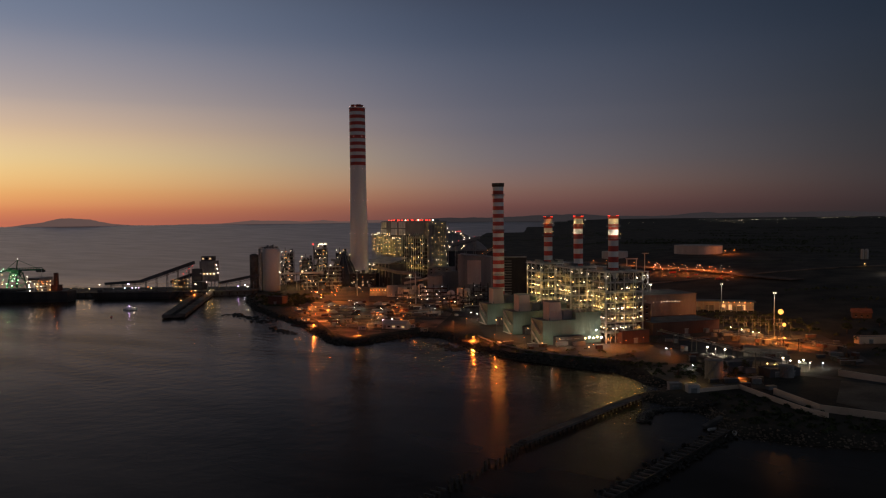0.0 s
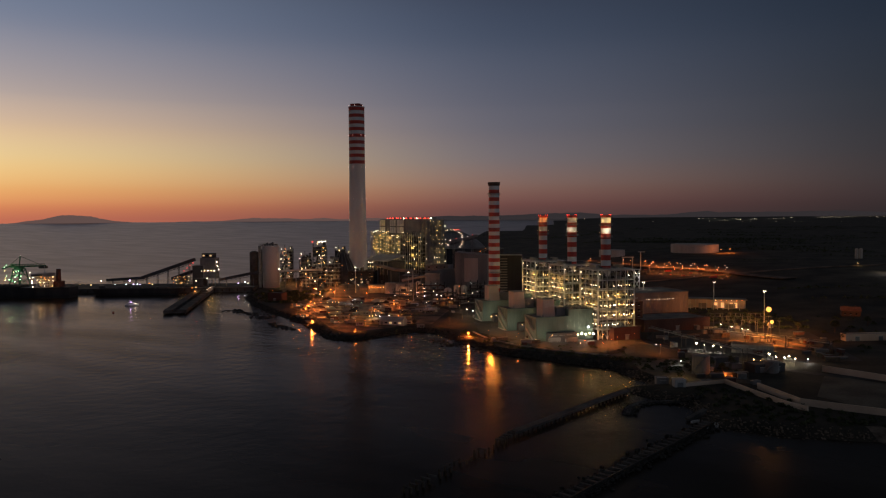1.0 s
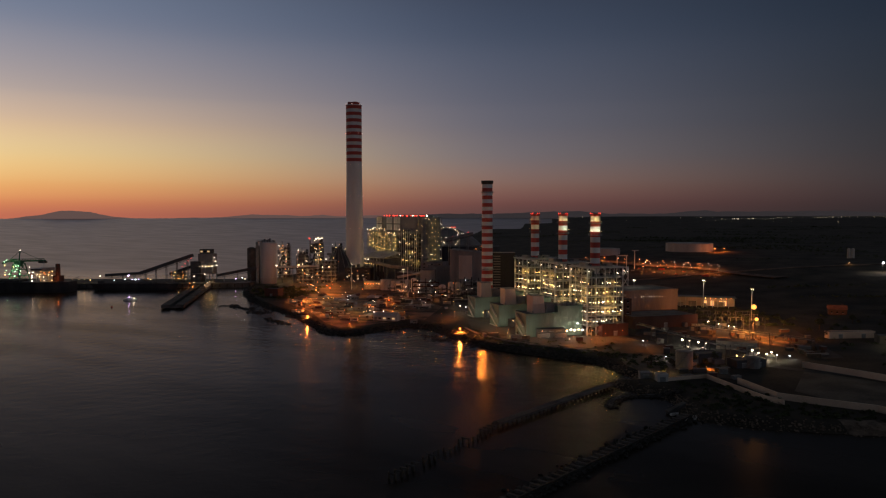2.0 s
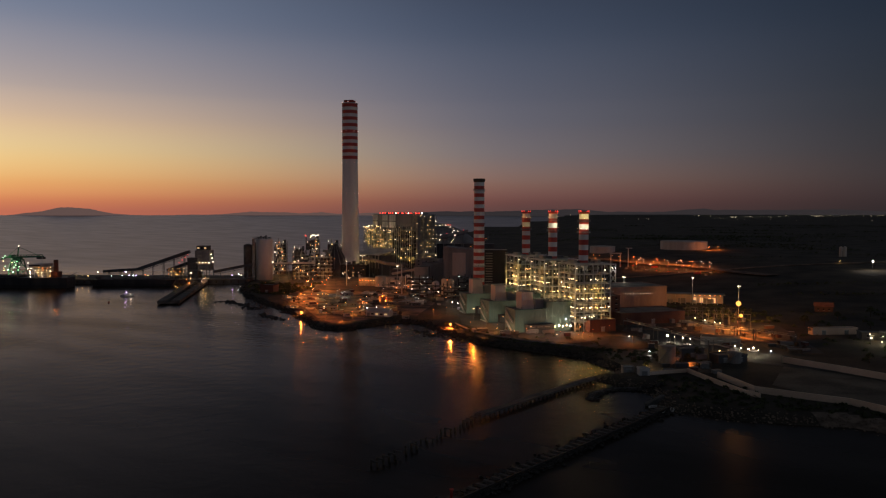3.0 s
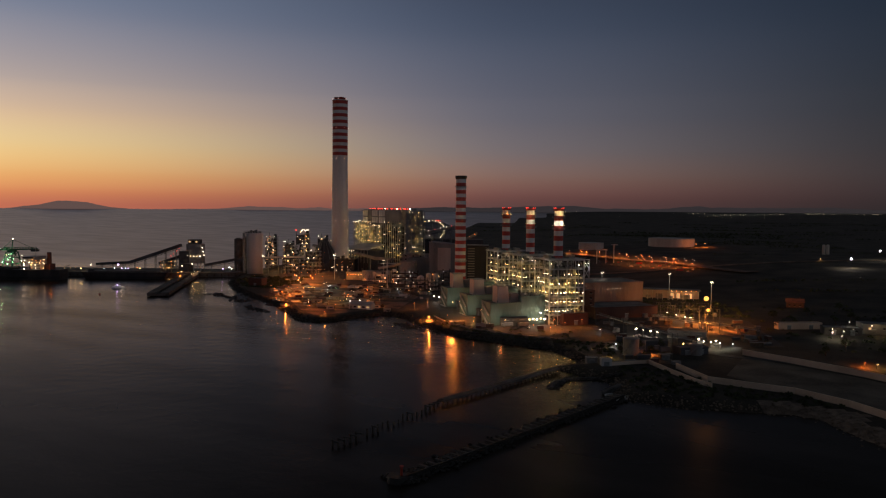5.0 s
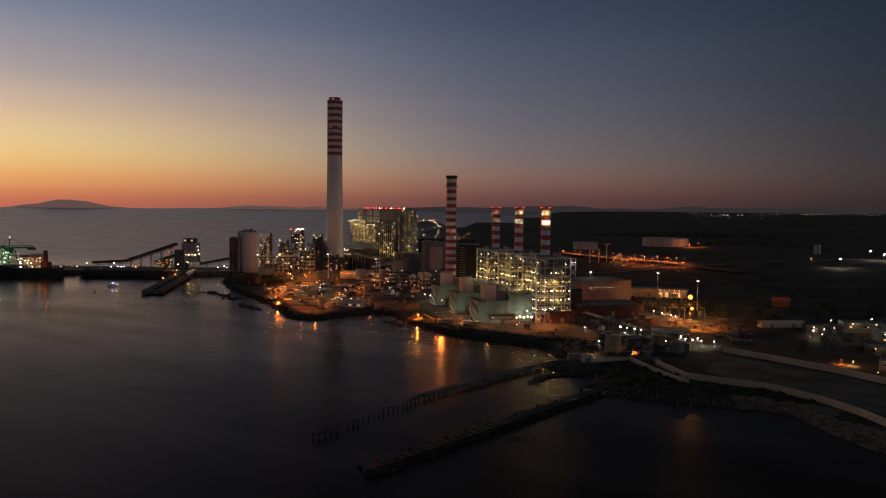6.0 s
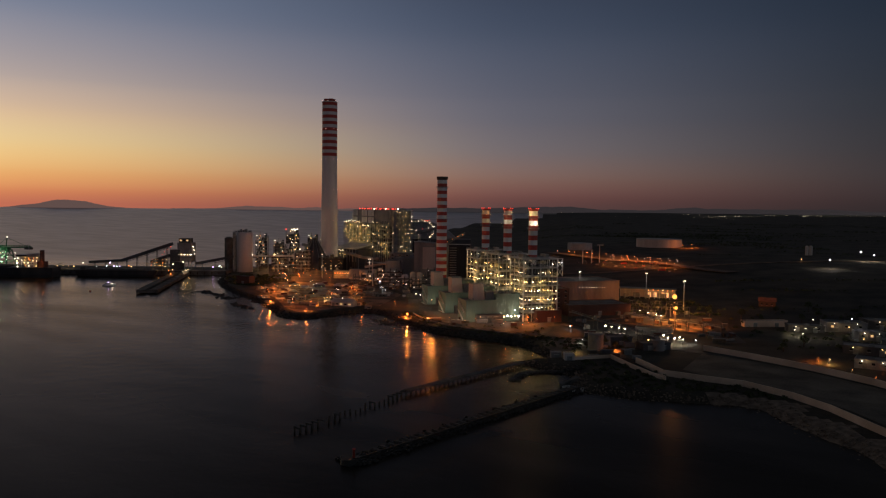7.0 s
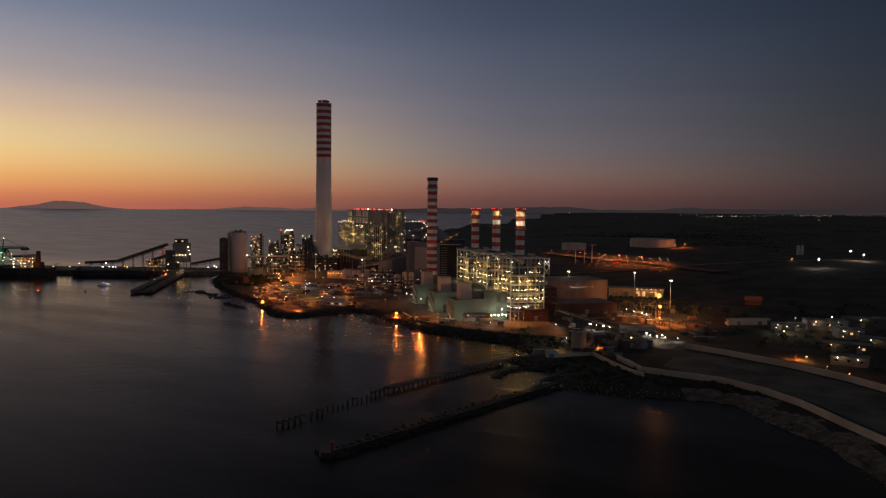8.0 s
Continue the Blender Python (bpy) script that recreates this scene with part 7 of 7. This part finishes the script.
shed2 = plain_building("pump_shed", pose(-186, 884, GROUND, 0, 0, 4), 21, 12, 9, M_CONC, M_ROOF, "pale shed glowing amber under yard lamps", doors=3)
for i in range(3):
    rays(shed2, 3 + i * 7, -3, 6.5, "amber", (1100, 600, 300)[i])
for i in range(6):
    lamp_on(shed2, 2 + i * 3.4, -1.2, 6.8, L_SOD if i < 4 else L_WARM, 0.6, "wall_lamp")
for x, y in ((521, 1238), (528, 1240)):
    silo(x, y, 2.5, gz(x, y) + 14 - GROUND, M_PALE, "pale twin silo far inland")

plain_building("boat_house", pose(85, 397, gz(88, 400), 0, 0, 8), 6, 5, 3.6, M_PALE, M_PALE, "small white hut by the slipway", "hut", doors=1)
plain_building("boat_house", pose(77, 405, gz(80, 408), 0, 0, 5), 6.5, 5, 2.8, M_CONC, M_PROOF, "low white hut by the slipway", "hut", doors=1)
plain_building("white_building", pose(235, 557, gz(240, 560), 0, 0, 12), 36, 6, 4.4, M_LIME, M_ROOF, "long low pale building", doors=2)
plain_building("dark_shed", pose(138, 438, GROUND, 0, 0, 20), 20, 10, 4.2, M_DARKB, M_ROOF, "dark shed beside the plant road", doors=2)
plain_building("dark_shed", pose(118, 448, GROUND, 0, 0, 20), 16, 10, 6, M_DARKB, M_ROOF, "dark shed beside the round tank", doors=1)
plain_building("low_hall", pose(142, 505, GROUND, 0, 0, -16), 26, 12, 5, M_CONC, M_ROOF, "low grey-roofed hall in the switchyard", doors=3)
for i, (x, y, lx, ly, h, tn) in enumerate(((262, 538, 26, 12, 5, -6), (292, 545, 30, 14, 7, -4), (268, 452, 30, 16, 5, -22), (300, 470, 34, 16, 6, -22), (300, 505, 18, 12, 6, 0), (335, 490, 26, 14, 6, -10), (330, 560, 40, 18, 7, 0), (256, 405, 20, 12, 5, -28))):
    bl = plain_building("farm_building", pose(x, y, gz(x + 8, y + 5), 0, 0, tn), lx, ly, h, (M_DARKC, M_GREYB, M_DARKB)[i % 3], (M_ROOF, M_ROOF, M_CONC)[i % 3], "low grey outlying building with a few lamps", doors=2, windows=3, lit=0.15, seed=i)
    for k in (0.2, 0.75):
        lamp_on(bl, lx * k, -0.8, h - 0.4, (L_WHITE, L_WHITE, L_WARM)[i % 3], 0.42 if k < 0.5 else 0.3, "wall_lamp")
    rays(bl, lx * 0.3, -2.6, h + 0.4, "warm", 130)
    block("roof_vent", lx * 0.5, lx * 0.62, ly * 0.3, ly * 0.5, h + 0.1, h + 1.3, M_STEEL, bl)
hs = thing("house", pose(286, 694, gz(292, 696), 0, 0, -15), "small house with a red tiled gable roof", "house")
part("wall", box_bm(0, 15, 0, 10, -1, 5, bevel=0.08), M_RUST, hs)
bm = bmesh.new()
v = [bm.verts.new(c) for c in ((-0.7, -0.8, 4.8), (15.7, -0.8, 4.8), (15.7, 10.8, 4.8), (-0.7, 10.8, 4.8), (-0.7, 5, 8.2), (15.7, 5, 8.2))]
for q in ((0, 1, 5, 4), (2, 3, 4, 5), (1, 2, 5), (3, 0, 4), (3, 2, 1, 0)):
    bm.faces.new([v[i] for i in q])
part("roof", bm, M_TILE, hs)
block("chimney", 11, 12, 6, 7, 5, 9.2, M_RUST, hs)
for i in range(3):
    w = block("window", 2 + i * 4.5, 3.3 + i * 4.5, -0.08, 0.02, 1.4, 2.9, M_GLASS, hs)
    block("window_sill", 1.9 + i * 4.5, 3.4 + i * 4.5, -0.2, -0.04, 1.2, 1.38, M_PALE, w)

# loose equipment standing about the yards
def crate(x, y, turn, lx, ly, h, mat):
    t = thing("equipment_crate", pose(x, y, gz(x, y), 0, 0, turn), "weathered equipment crate on skids in the yard", "crate", "equipment crates")
    part("body", box_bm(-lx / 2, lx / 2, -ly / 2, ly / 2, 0.25, h, bevel=0.06), mat, t)
    for b_ in (-ly * 0.35, ly * 0.35):
        block("skid", -lx / 2 - 0.2, lx / 2 + 0.2, b_ - 0.15, b_ + 0.15, 0, 0.25, M_WOOD, t)
    block("lid", -lx / 2 - 0.1, lx / 2 + 0.1, -ly / 2 - 0.1, ly / 2 + 0.1, h, h + 0.15, M_STEEL, t)


def cable_drum(x, y, turn, r):
    t = thing("cable_drum", pose(x, y, gz(x, y), 0, 0, turn), "wooden cable drum standing on its flanges", "drum", "cable drums")
    for a in (-0.8, 0.8):
        part("flange", turned([(r, -0.08), (r, 0.08)], 16), M_WOOD, t, at=pose(0, a, r, 90))
    part("cable", turned([(r * 0.75, -0.75), (r * 0.75, 0.75)], 16), M_SOOT, t, at=pose(0, 0, r, 90))


rnd = random.Random(91)
for x0, x1, y0, y1, n in ((100, 222, 478, 625, 60), (-225, -85, 615, 815, 44), (-150, -60, 690, 800, 20), (84, 135, 405, 470, 22), (-40, 60, 520, 600, 14)):
    for i in range(n):
        x, y = rnd.uniform(x0, x1), rnd.uniform(y0, y1)
        if shore_distance(np.array([x]), np.array([y]))[0] < 12:
            continue
        if rnd.random() < 0.25:
            cable_drum(x, y, rnd.uniform(0, 180), rnd.uniform(0.9, 1.6))
        else:
            crate(x, y, rnd.choice((0, 20, 23, 110)) + rnd.uniform(-6, 6), rnd.uniform(2, 9), rnd.uniform(1.6, 3), rnd.uniform(1.2, 3.4), rnd.choice((M_DARKB, M_DARKC, M_GREYB, M_RUST, M_GREYB, M_STEEL, M_WOOD) if x > 60 else (M_CONC, M_DARKC, M_PALE, M_RUST, M_GREYB, M_STEEL, M_WOOD)))

gs = thing("work_shed", pose(-119, 617, GROUND, 0, 0, -12), "pale gabled work shed lit white at the yard front", "shed")
bm = bmesh.new()
sec = [(0, 0), (9, 0), (9, 4.5), (4.5, 7), (0, 4.5)]
lo, hi = [bm.verts.new((0, b_, z)) for b_, z in sec], [bm.verts.new((22, b_, z)) for b_, z in sec]
for i in range(5):
    bm.faces.new((lo[i], lo[(i + 1) % 5], hi[(i + 1) % 5], hi[i]))
bm.faces.new(lo[::-1])
bm.faces.new(hi)
bmesh.ops.recalc_face_normals(bm, faces=bm.faces)
part("wall", bm, M_PALE, gs)
beam("ridge_cap", (-0.5, 4.5, 7.1), (22.5, 4.5, 7.1), 0.5, M_PROOF, gs)
for i in range(4):
    w = block("window", 5 + i * 4.2, 7.4 + i * 4.2, -0.1, 0.02, 1.6, 2.8, L_WINDOW if i % 2 else M_GLASS, gs)
    block("window_sill", 4.9 + i * 4.2, 7.5 + i * 4.2, -0.25, -0.05, 1.4, 1.58, M_PSTEEL, w)
block("door", 1.2, 3.6, -0.1, 0.02, 0, 3, M_STEEL, gs)

# slip and boats drawn up on the beach
sw = thing("slipway", Matrix(), "pale concrete slip running into the water", "slipway", kind="structure")
beam("slab", (80, 341, 0.2), (90, 349.6, 2.6), 2.4, M_DARKC, sw)
for x, y, tn in ((86.1, 328.5, 62), (91.1, 332.5, 80), (83.1, 337.5, 40)):
    t = thing("rowing_boat", pose(x, y, max(0.4, gz(x, y)), 0, 0, tn), "small pale rowing boat drawn up on the beach", "boat", "beached boats")
    bm = bmesh.new()
    rows = []
    for i in range(7):
        k = i / 6
        w = 0.95 * math.sin(math.pi * min(1, 0.28 + 0.72 * k)) + 0.05
        rows.append([bm.verts.new((k * 5.5 - 2.75, a * w, z)) for a, z in ((-1, 0.85), (-0.6, 0.0), (0.6, 0.0), (1, 0.85), (0.8, 0.8), (0.45, 0.2), (-0.45, 0.2), (-0.8, 0.8))])
    for p, q in zip(rows, rows[1:]):
        for j in range(8):
            bm.faces.new((p[j], q[j], q[(j + 1) % 8], p[(j + 1) % 8]))
    bm.faces.new(rows[0])
    bm.faces.new(rows[-1][::-1])
    bmesh.ops.recalc_face_normals(bm, faces=bm.faces)
    part("hull", bm, M_SHIPW, t)
    for a in (-1.2, 0.4):
        block("thwart", a, a + 0.3, -0.75, 0.75, 0.55, 0.62, M_WOOD, t)

# pipe bridge and gantries
for a, b_, label in (((98, 562, 11), (148, 446, 11), "long pipe bridge between plant and tanks"), ((142, 566, 10), (205, 505, 10), "lit pipe bridge along the switchyard")):
    a, b_ = Vector(a), Vector(b_)
    t = thing("pipe_bridge", Matrix(), label, "pipe bridge", "pipe bridges")
    s = Vector((b_.y - a.y, a.x - b_.x, 0)).normalized()
    for o, z, w in ((-1.2, 0, 0.45), (0.2, 0, 0.35), (1.2, 0, 0.5), (-0.5, 1.1, 0.3)):
        beam("pipe", a + s * o + Vector((0, 0, z)), b_ + s * o + Vector((0, 0, z)), w, M_STEEL, t, tube=True)
    n = 6
    for i in range(n + 1):
        p = a.lerp(b_, i / n)
        for o in (-1.8, 1.8):
            beam("column", p + s * o + Vector((0, 0, 2.0 - p.z)), p + s * o + Vector((0, 0, 1.6)), 0.4, M_DARKC, t)
        beam("crosshead", p - s * 2 + Vector((0, 0, -0.5)), p + s * 2 + Vector((0, 0, -0.5)), 0.4, M_CONC, t)
rnd = random.Random(44)
for i in range(9):                           # switchyard portals
    x, y = 160 + (i % 3) * 16, 585 + (i // 3) * 20
    t = thing("switchyard_portal", pose(x, y, GROUND, 0, 0, 3), "slim steel portal in the switchyard", "portal", "switchyard portals")
    for a in (-6, 6):
        beam("post", (a, 0, 0), (a, 0, 11), 0.3, M_DARKB, t)
    beam("crossbar", (-6.4, 0, 11), (6.4, 0, 11), 0.3, M_DARKB, t)
    for a in (-4, 0, 4):
        part("insulator", turned([(0.16, 8.6), (0.28, 9.1), (0.16, 9.6), (0.28, 10.2), (0.14, 10.8)], 8), M_DARKC, t, at=Matrix.Translation((a, 0, 0)))
gz0 = gz(150, 1150)
gn = thing("gantry", pose(150, 1150, gz0), "pale steel gantry inland behind the plant", "gantry")
for a in (0, 14, 26):
    beam("leg", (a, 0, 0), (a, 0, 30 if a == 26 else 22), 1.2, M_PALE, gn)
beam("crossbeam", (-2, 0, 22), (16, 0, 22), 1.6, M_PALE, gn)
beam("crossbeam", (22, 0, 30), (32, 0, 30), 1.0, M_PALE, gn)


# ---- parked vehicles ----
def vehicle(x, y, turn, mat, big, label):
    t = thing("lorry" if big else "car", pose(x, y, gz(x, y) + 0.1, 0, 0, turn), label, "lorry" if big else "car", "parked vehicles")
    L, W, H = (9, 2.5, 3.2) if big else (4.3, 1.8, 1.45)
    bm = bmesh.new()
    prof = [(0, .35), (0, .9), (.7, 1.0), (1.4, 1.45), (3.2, 1.45), (4.2, .95), (4.3, .4)] if not big else [(0, .6), (0, 2.6), (2.0, 2.9), (2.1, 2.2), (2.4, 2.2), (2.45, 3.2), (9, 3.2), (9, .7)]
    lo = [bm.verts.new((px_, -W / 2, pz)) for px_, pz in prof]
    hi = [bm.verts.new((px_, W / 2, pz)) for px_, pz in prof]
    for i in range(len(prof)):
        j = (i + 1) % len(prof)
        bm.faces.new((lo[i], lo[j], hi[j], hi[i]))
    bm.faces.new(lo[::-1])
    bm.faces.new(hi)
    bmesh.ops.recalc_face_normals(bm, faces=bm.faces)
    part("body", bm, mat, t)
    for wx in ((0.9, 3.4) if not big else (1.2, 6.4, 7.7)):
        for wy in (-W / 2, W / 2):
            r = 0.33 if not big else 0.5
            w = part("wheel", turned([(r, -0.12), (r, 0.12)], 12), M_SOOT, t, at=pose(wx, wy, r, 90))
            if y < 900:
                part("rim", turned([(r * 0.55, -0.14), (r * 0.55, 0.14)], 10), M_PSTEEL, w)
    block("window", 1.0 if not big else 0.05, 3.4 if not big else 0.3, -W / 2 - 0.02, W / 2 + 0.02, 1.02 if not big else 1.7, 1.35 if not big else 2.4, M_GLASS, t)


rnd = random.Random(55)
for i in range(30):
    x, y = 168 + (i % 10) * 12.5 - (i // 10) * 13 + rnd.uniform(-2, 2), 1215 - (i % 10) * 20 - (i // 10) * 26 + rnd.uniform(-3, 3)
    vehicle(x, y, rnd.uniform(-10, 10) + 90 * (i % 2), rnd.choice((M_SHIPW, M_STEEL, M_DARKB, M_REDP)), i % 7 == 0, "parked vehicle in the car park")
for x, y, tn, big in ((22, 536, 20, True), (34, 538, 10, True), (5, 588, 25, True), (-42, 664, 30, True), (-150, 622, 10, True), (120, 507, -30, False), (130, 500, -30, False), (158, 483, -20, False), (168, 480, -20, False), (152, 470, 40, True)):
    vehicle(x, y, tn, M_SHIPW if not big else M_GREYB, big, "grey lorry parked under work lamps" if big else "parked car beside the plant road")


# ---- scrub, trees and the far land ----
def leaf_mass(name, spots, size, label, seed, leaves=60):
    """Many small leaf clumps heaped into uneven bushes: one mesh."""
    rnd = random.Random(seed)
    hs_ = ground_height(np.array([p[0] for p in spots]), np.array([p[1] for p in spots]))
    verts, faces = [], []
    for (x, y), h in zip(spots, hs_):
        s = size * rnd.uniform(0.5, 1.3)
        for _ in range(leaves):
            a, e, r = rnd.uniform(0, 6.28), rnd.uniform(0, 1.57), s * rnd.uniform(0.55, 1.05)
            c = Vector((x + 1.3 * r * math.cos(a) * math.cos(e), y + 1.3 * r * math.sin(a) * math.cos(e), h + r * math.sin(e) * rnd.uniform(0.6, 1.1)))
            q = Euler((rnd.uniform(-1, 1), rnd.uniform(-1, 1), rnd.uniform(0, 6))).to_matrix()
            k = s * rnd.uniform(0.22, 0.42)
            o = len(verts)
            verts += [tuple(c + q @ Vector(v)) for v in ((-k, -k * 0.5, 0), (k, -k * 0.4, 0.1 * k), (k * 0.7, k * 0.6, 0), (-k * 0.6, k * 0.7, 0.15 * k))]
            faces.append((o, o + 1, o + 2, o + 3))
    me = bpy.data.meshes.new(name)
    me.from_pydata(verts, [], faces)
    me.materials.append(M_LEAF)
    return tagged(new(name, me), label, "bushes", kind="stuff")


rnd = random.Random(66)


def scatter(n, x0, x1, y0, y1, ok=lambda x, y: True):
    xs, ys = np.array([rnd.uniform(x0, x1) for _ in range(n)]), np.array([rnd.uniform(y0, y1) for _ in range(n)])
    d = shore_distance(xs, ys)
    return [(x, y) for x, y, q in zip(xs, ys, d) if q > 7 and ok(x, y)]


leaf_mass("scrub", scatter(260, 90, 190, 318, 395, lambda x, y: y < 400 - 0.75 * (x - 110) - 4 and x > 92), 1.3, "dark low scrub between sea wall and beach", 1)
leaf_mass("scrub", scatter(260, -320, -235, 770, 900), 1.9, "dark bushes on the shore beside the silos", 7)
leaf_mass("scrub", scatter(90, -240, -90, 600, 700), 0.9, "low scrub along the yard edge", 8, 40)
leaf_mass("scrub", scatter(160, 150, 235, 615, 735), 1.7, "green bushes and small trees behind the switchyard", 9, 50)
leaf_mass("scrub", [p for p in scatter(900, -45, 80, 470, 600) if shore_distance(np.array([p[0]]), np.array([p[1]]))[0] < 19], 1.2, "dark bushes in a belt along the shore before the halls", 13, 34)
leaf_mass("scrub", scatter(70, -20, 75, 478, 530), 1.1, "dark scrub on the bank below the plant road", 10, 40)
leaf_mass("scrub", scatter(120, 60, 130, 430, 480), 1.2, "dark bushes near the slipway", 2)
leaf_mass("scrub", scatter(500, 190, 520, 150, 700, lambda x, y: x > 262 or (y > 440 and x > 225)), 1.8, "dark bushes of the fields", 3, 40)
def hedges(n, x0, x1, y0, y1):
    """Rows of bushes along field edges."""
    out = []
    for _ in range(n):
        x, y, k, L = rnd.uniform(x0, x1), rnd.uniform(y0, y1), rnd.gauss(-0.25, 0.12), rnd.uniform(60, 320)
        s_ = 0.0
        while s_ < L:
            s_ += rnd.uniform(3, 12)
            px_, py_ = x + s_, y + k * s_ + rnd.gauss(0, 2)
            if not (100 < px_ < 340 and 950 < py_ < 1400):
                out.append((px_, py_))
    d = shore_distance(np.array([p[0] for p in out]), np.array([p[1] for p in out]))
    return [p for p, q in zip(out, d) if q > 12]


leaf_mass("far_woods", hedges(46, 240, 1300, 690, 2000), 2.6, "dark hedgerows between fields inland", 4, 16)
leaf_mass("far_woods", hedges(40, -200, 1500, 1500, 3000), 4.2, "dark belts of far coastal woods", 5, 14)


def tree(x, y, h, seed):
    rnd_ = random.Random(seed)
    t = thing("tree", pose(x, y, gz(x, y) - 0.2), "dark dense tree at the edge of the fields", "tree", "field trees")
    bm = turned([(0.35, 0), (0.26, h * 0.35), (0.14, h * 0.7)], 8)
    tr_ = part("trunk", bm, M_TRUNK, t)
    for i in range(5):
        a = i * 1.3
        beam("limb", (0, 0, h * (0.3 + i * 0.06)), (math.cos(a) * h * 0.25, math.sin(a) * h * 0.25, h * (0.55 + i * 0.05)), 0.16, M_TRUNK, tr_, tube=True)
    verts, faces = [], []
    for _ in range(260):
        a, e, r = rnd_.uniform(0, 6.28), rnd_.uniform(-0.7, 1.5), h * 0.36 * rnd_.uniform(0.45, 1.05) * (0.8 + 0.3 * math.sin(rnd_.random() * 3))
        c = Vector((r * math.cos(a) * math.cos(e), r * math.sin(a) * math.cos(e), h * 0.65 + 0.8 * r * math.sin(e)))
        q = Euler((rnd_.uniform(-1, 1), rnd_.uniform(-1, 1), rnd_.uniform(0, 6))).to_matrix()
        k = h * rnd_.uniform(0.03, 0.07)
        o = len(verts)
        verts += [tuple(c + q @ Vector(v)) for v in ((-k, -k * 0.5, 0), (k, -k * 0.4, 0), (k * 0.7, k * 0.6, 0), (-k * 0.6, k * 0.7, 0))]
        faces.append((o, o + 1, o + 2, o + 3))
    me = bpy.data.meshes.new("crown")
    me.from_pydata(verts, [], faces)
    me.materials.append(M_LEAF)
    part("crown", me, None, t)


for i, (x, y) in enumerate(((235, 560), (252, 572), (244, 600), (290, 590), (310, 610), (120, 440), (128, 452), (112, 438), (230, 450), (250, 470), (90, 448), (285, 640), (320, 660), (220, 610), (340, 600))):
    tree(x, y, 6 + (i * 7 % 5), 100 + i)

tree(91.5, 417, 4.5, 140)
up = thing("garden_lamp", pose(91.5, 415.2, gz(91.5, 415.2)), "low yellow lamp lighting a small tree by the huts", "lamp")
part("stake", turned([(0.06, 0), (0.05, 0.7)], 8), M_STEEL, up)
lamp_on(up, 0, 0, 0.8, L_WARM, 0.3)
rays(up, 0, -0.4, 1.3, "gold", 300, 0.15)

# lights of the far towns, too many to count
verts, faces = [], []
rnd = random.Random(77)
oc = [(1, 0, 0), (-1, 0, 0), (0, 1, 0), (0, -1, 0), (0, 0, 1), (0, 0, -1)]
of = [(0, 2, 4), (2, 1, 4), (1, 3, 4), (3, 0, 4), (2, 0, 5), (1, 2, 5), (3, 1, 5), (0, 3, 5)]
tx, ty, ts = [], [], []
tz = []
for az0, spread, z0, n, size in ((12.3, 0.5, 72, 6, 1.2), (14.6, 0.3, 66, 4, 1.2), (15.05, 0.12, 67, 3, 1.9), (16.3, 0.5, 67.5, 14, 1.3), (18.5, 0.6, 72, 8, 0.9), (20.3, 0.8, 76, 14, 1.0),
                                 (22.5, 1.2, 77, 22, 0.8), (24.5, 1.2, 78, 20, 0.8), (20.5, 1.5, 75, 16, 0.6), (13.0, 1.2, 58, 6, 0.9), (8.5, 2.5, 54, 5, 0.9), (4.0, 0.5, 76, 3, 1.3), (18.0, 6, 50, 10, 0.8)):
    for i in range(n):
        az, r = radians(rnd.gauss(az0, spread)), rnd.uniform(3700, 3900)
        tx.append(r * math.sin(az))
        ty.append(r * math.cos(az))
        tz.append(95 + (z0 + rnd.gauss(0, 1.0) - 95) * r / 4850)
        ts.append(size * rnd.uniform(0.35, 0.95))
for x, y, z, s in zip(tx, ty, tz, ts):
    o = len(verts)
    verts += [(x + s * a, y + s * b_, z + s * c) for a, b_, c in oc]
    faces += [[i + o for i in f] for f in of]
me = bpy.data.meshes.new("town_lights")
me.from_pydata(verts, [], faces)
me.materials.append(L_TOWN)
tagged(new("town_lights", me), "scattered lights of far towns inland", "lights", kind="stuff")
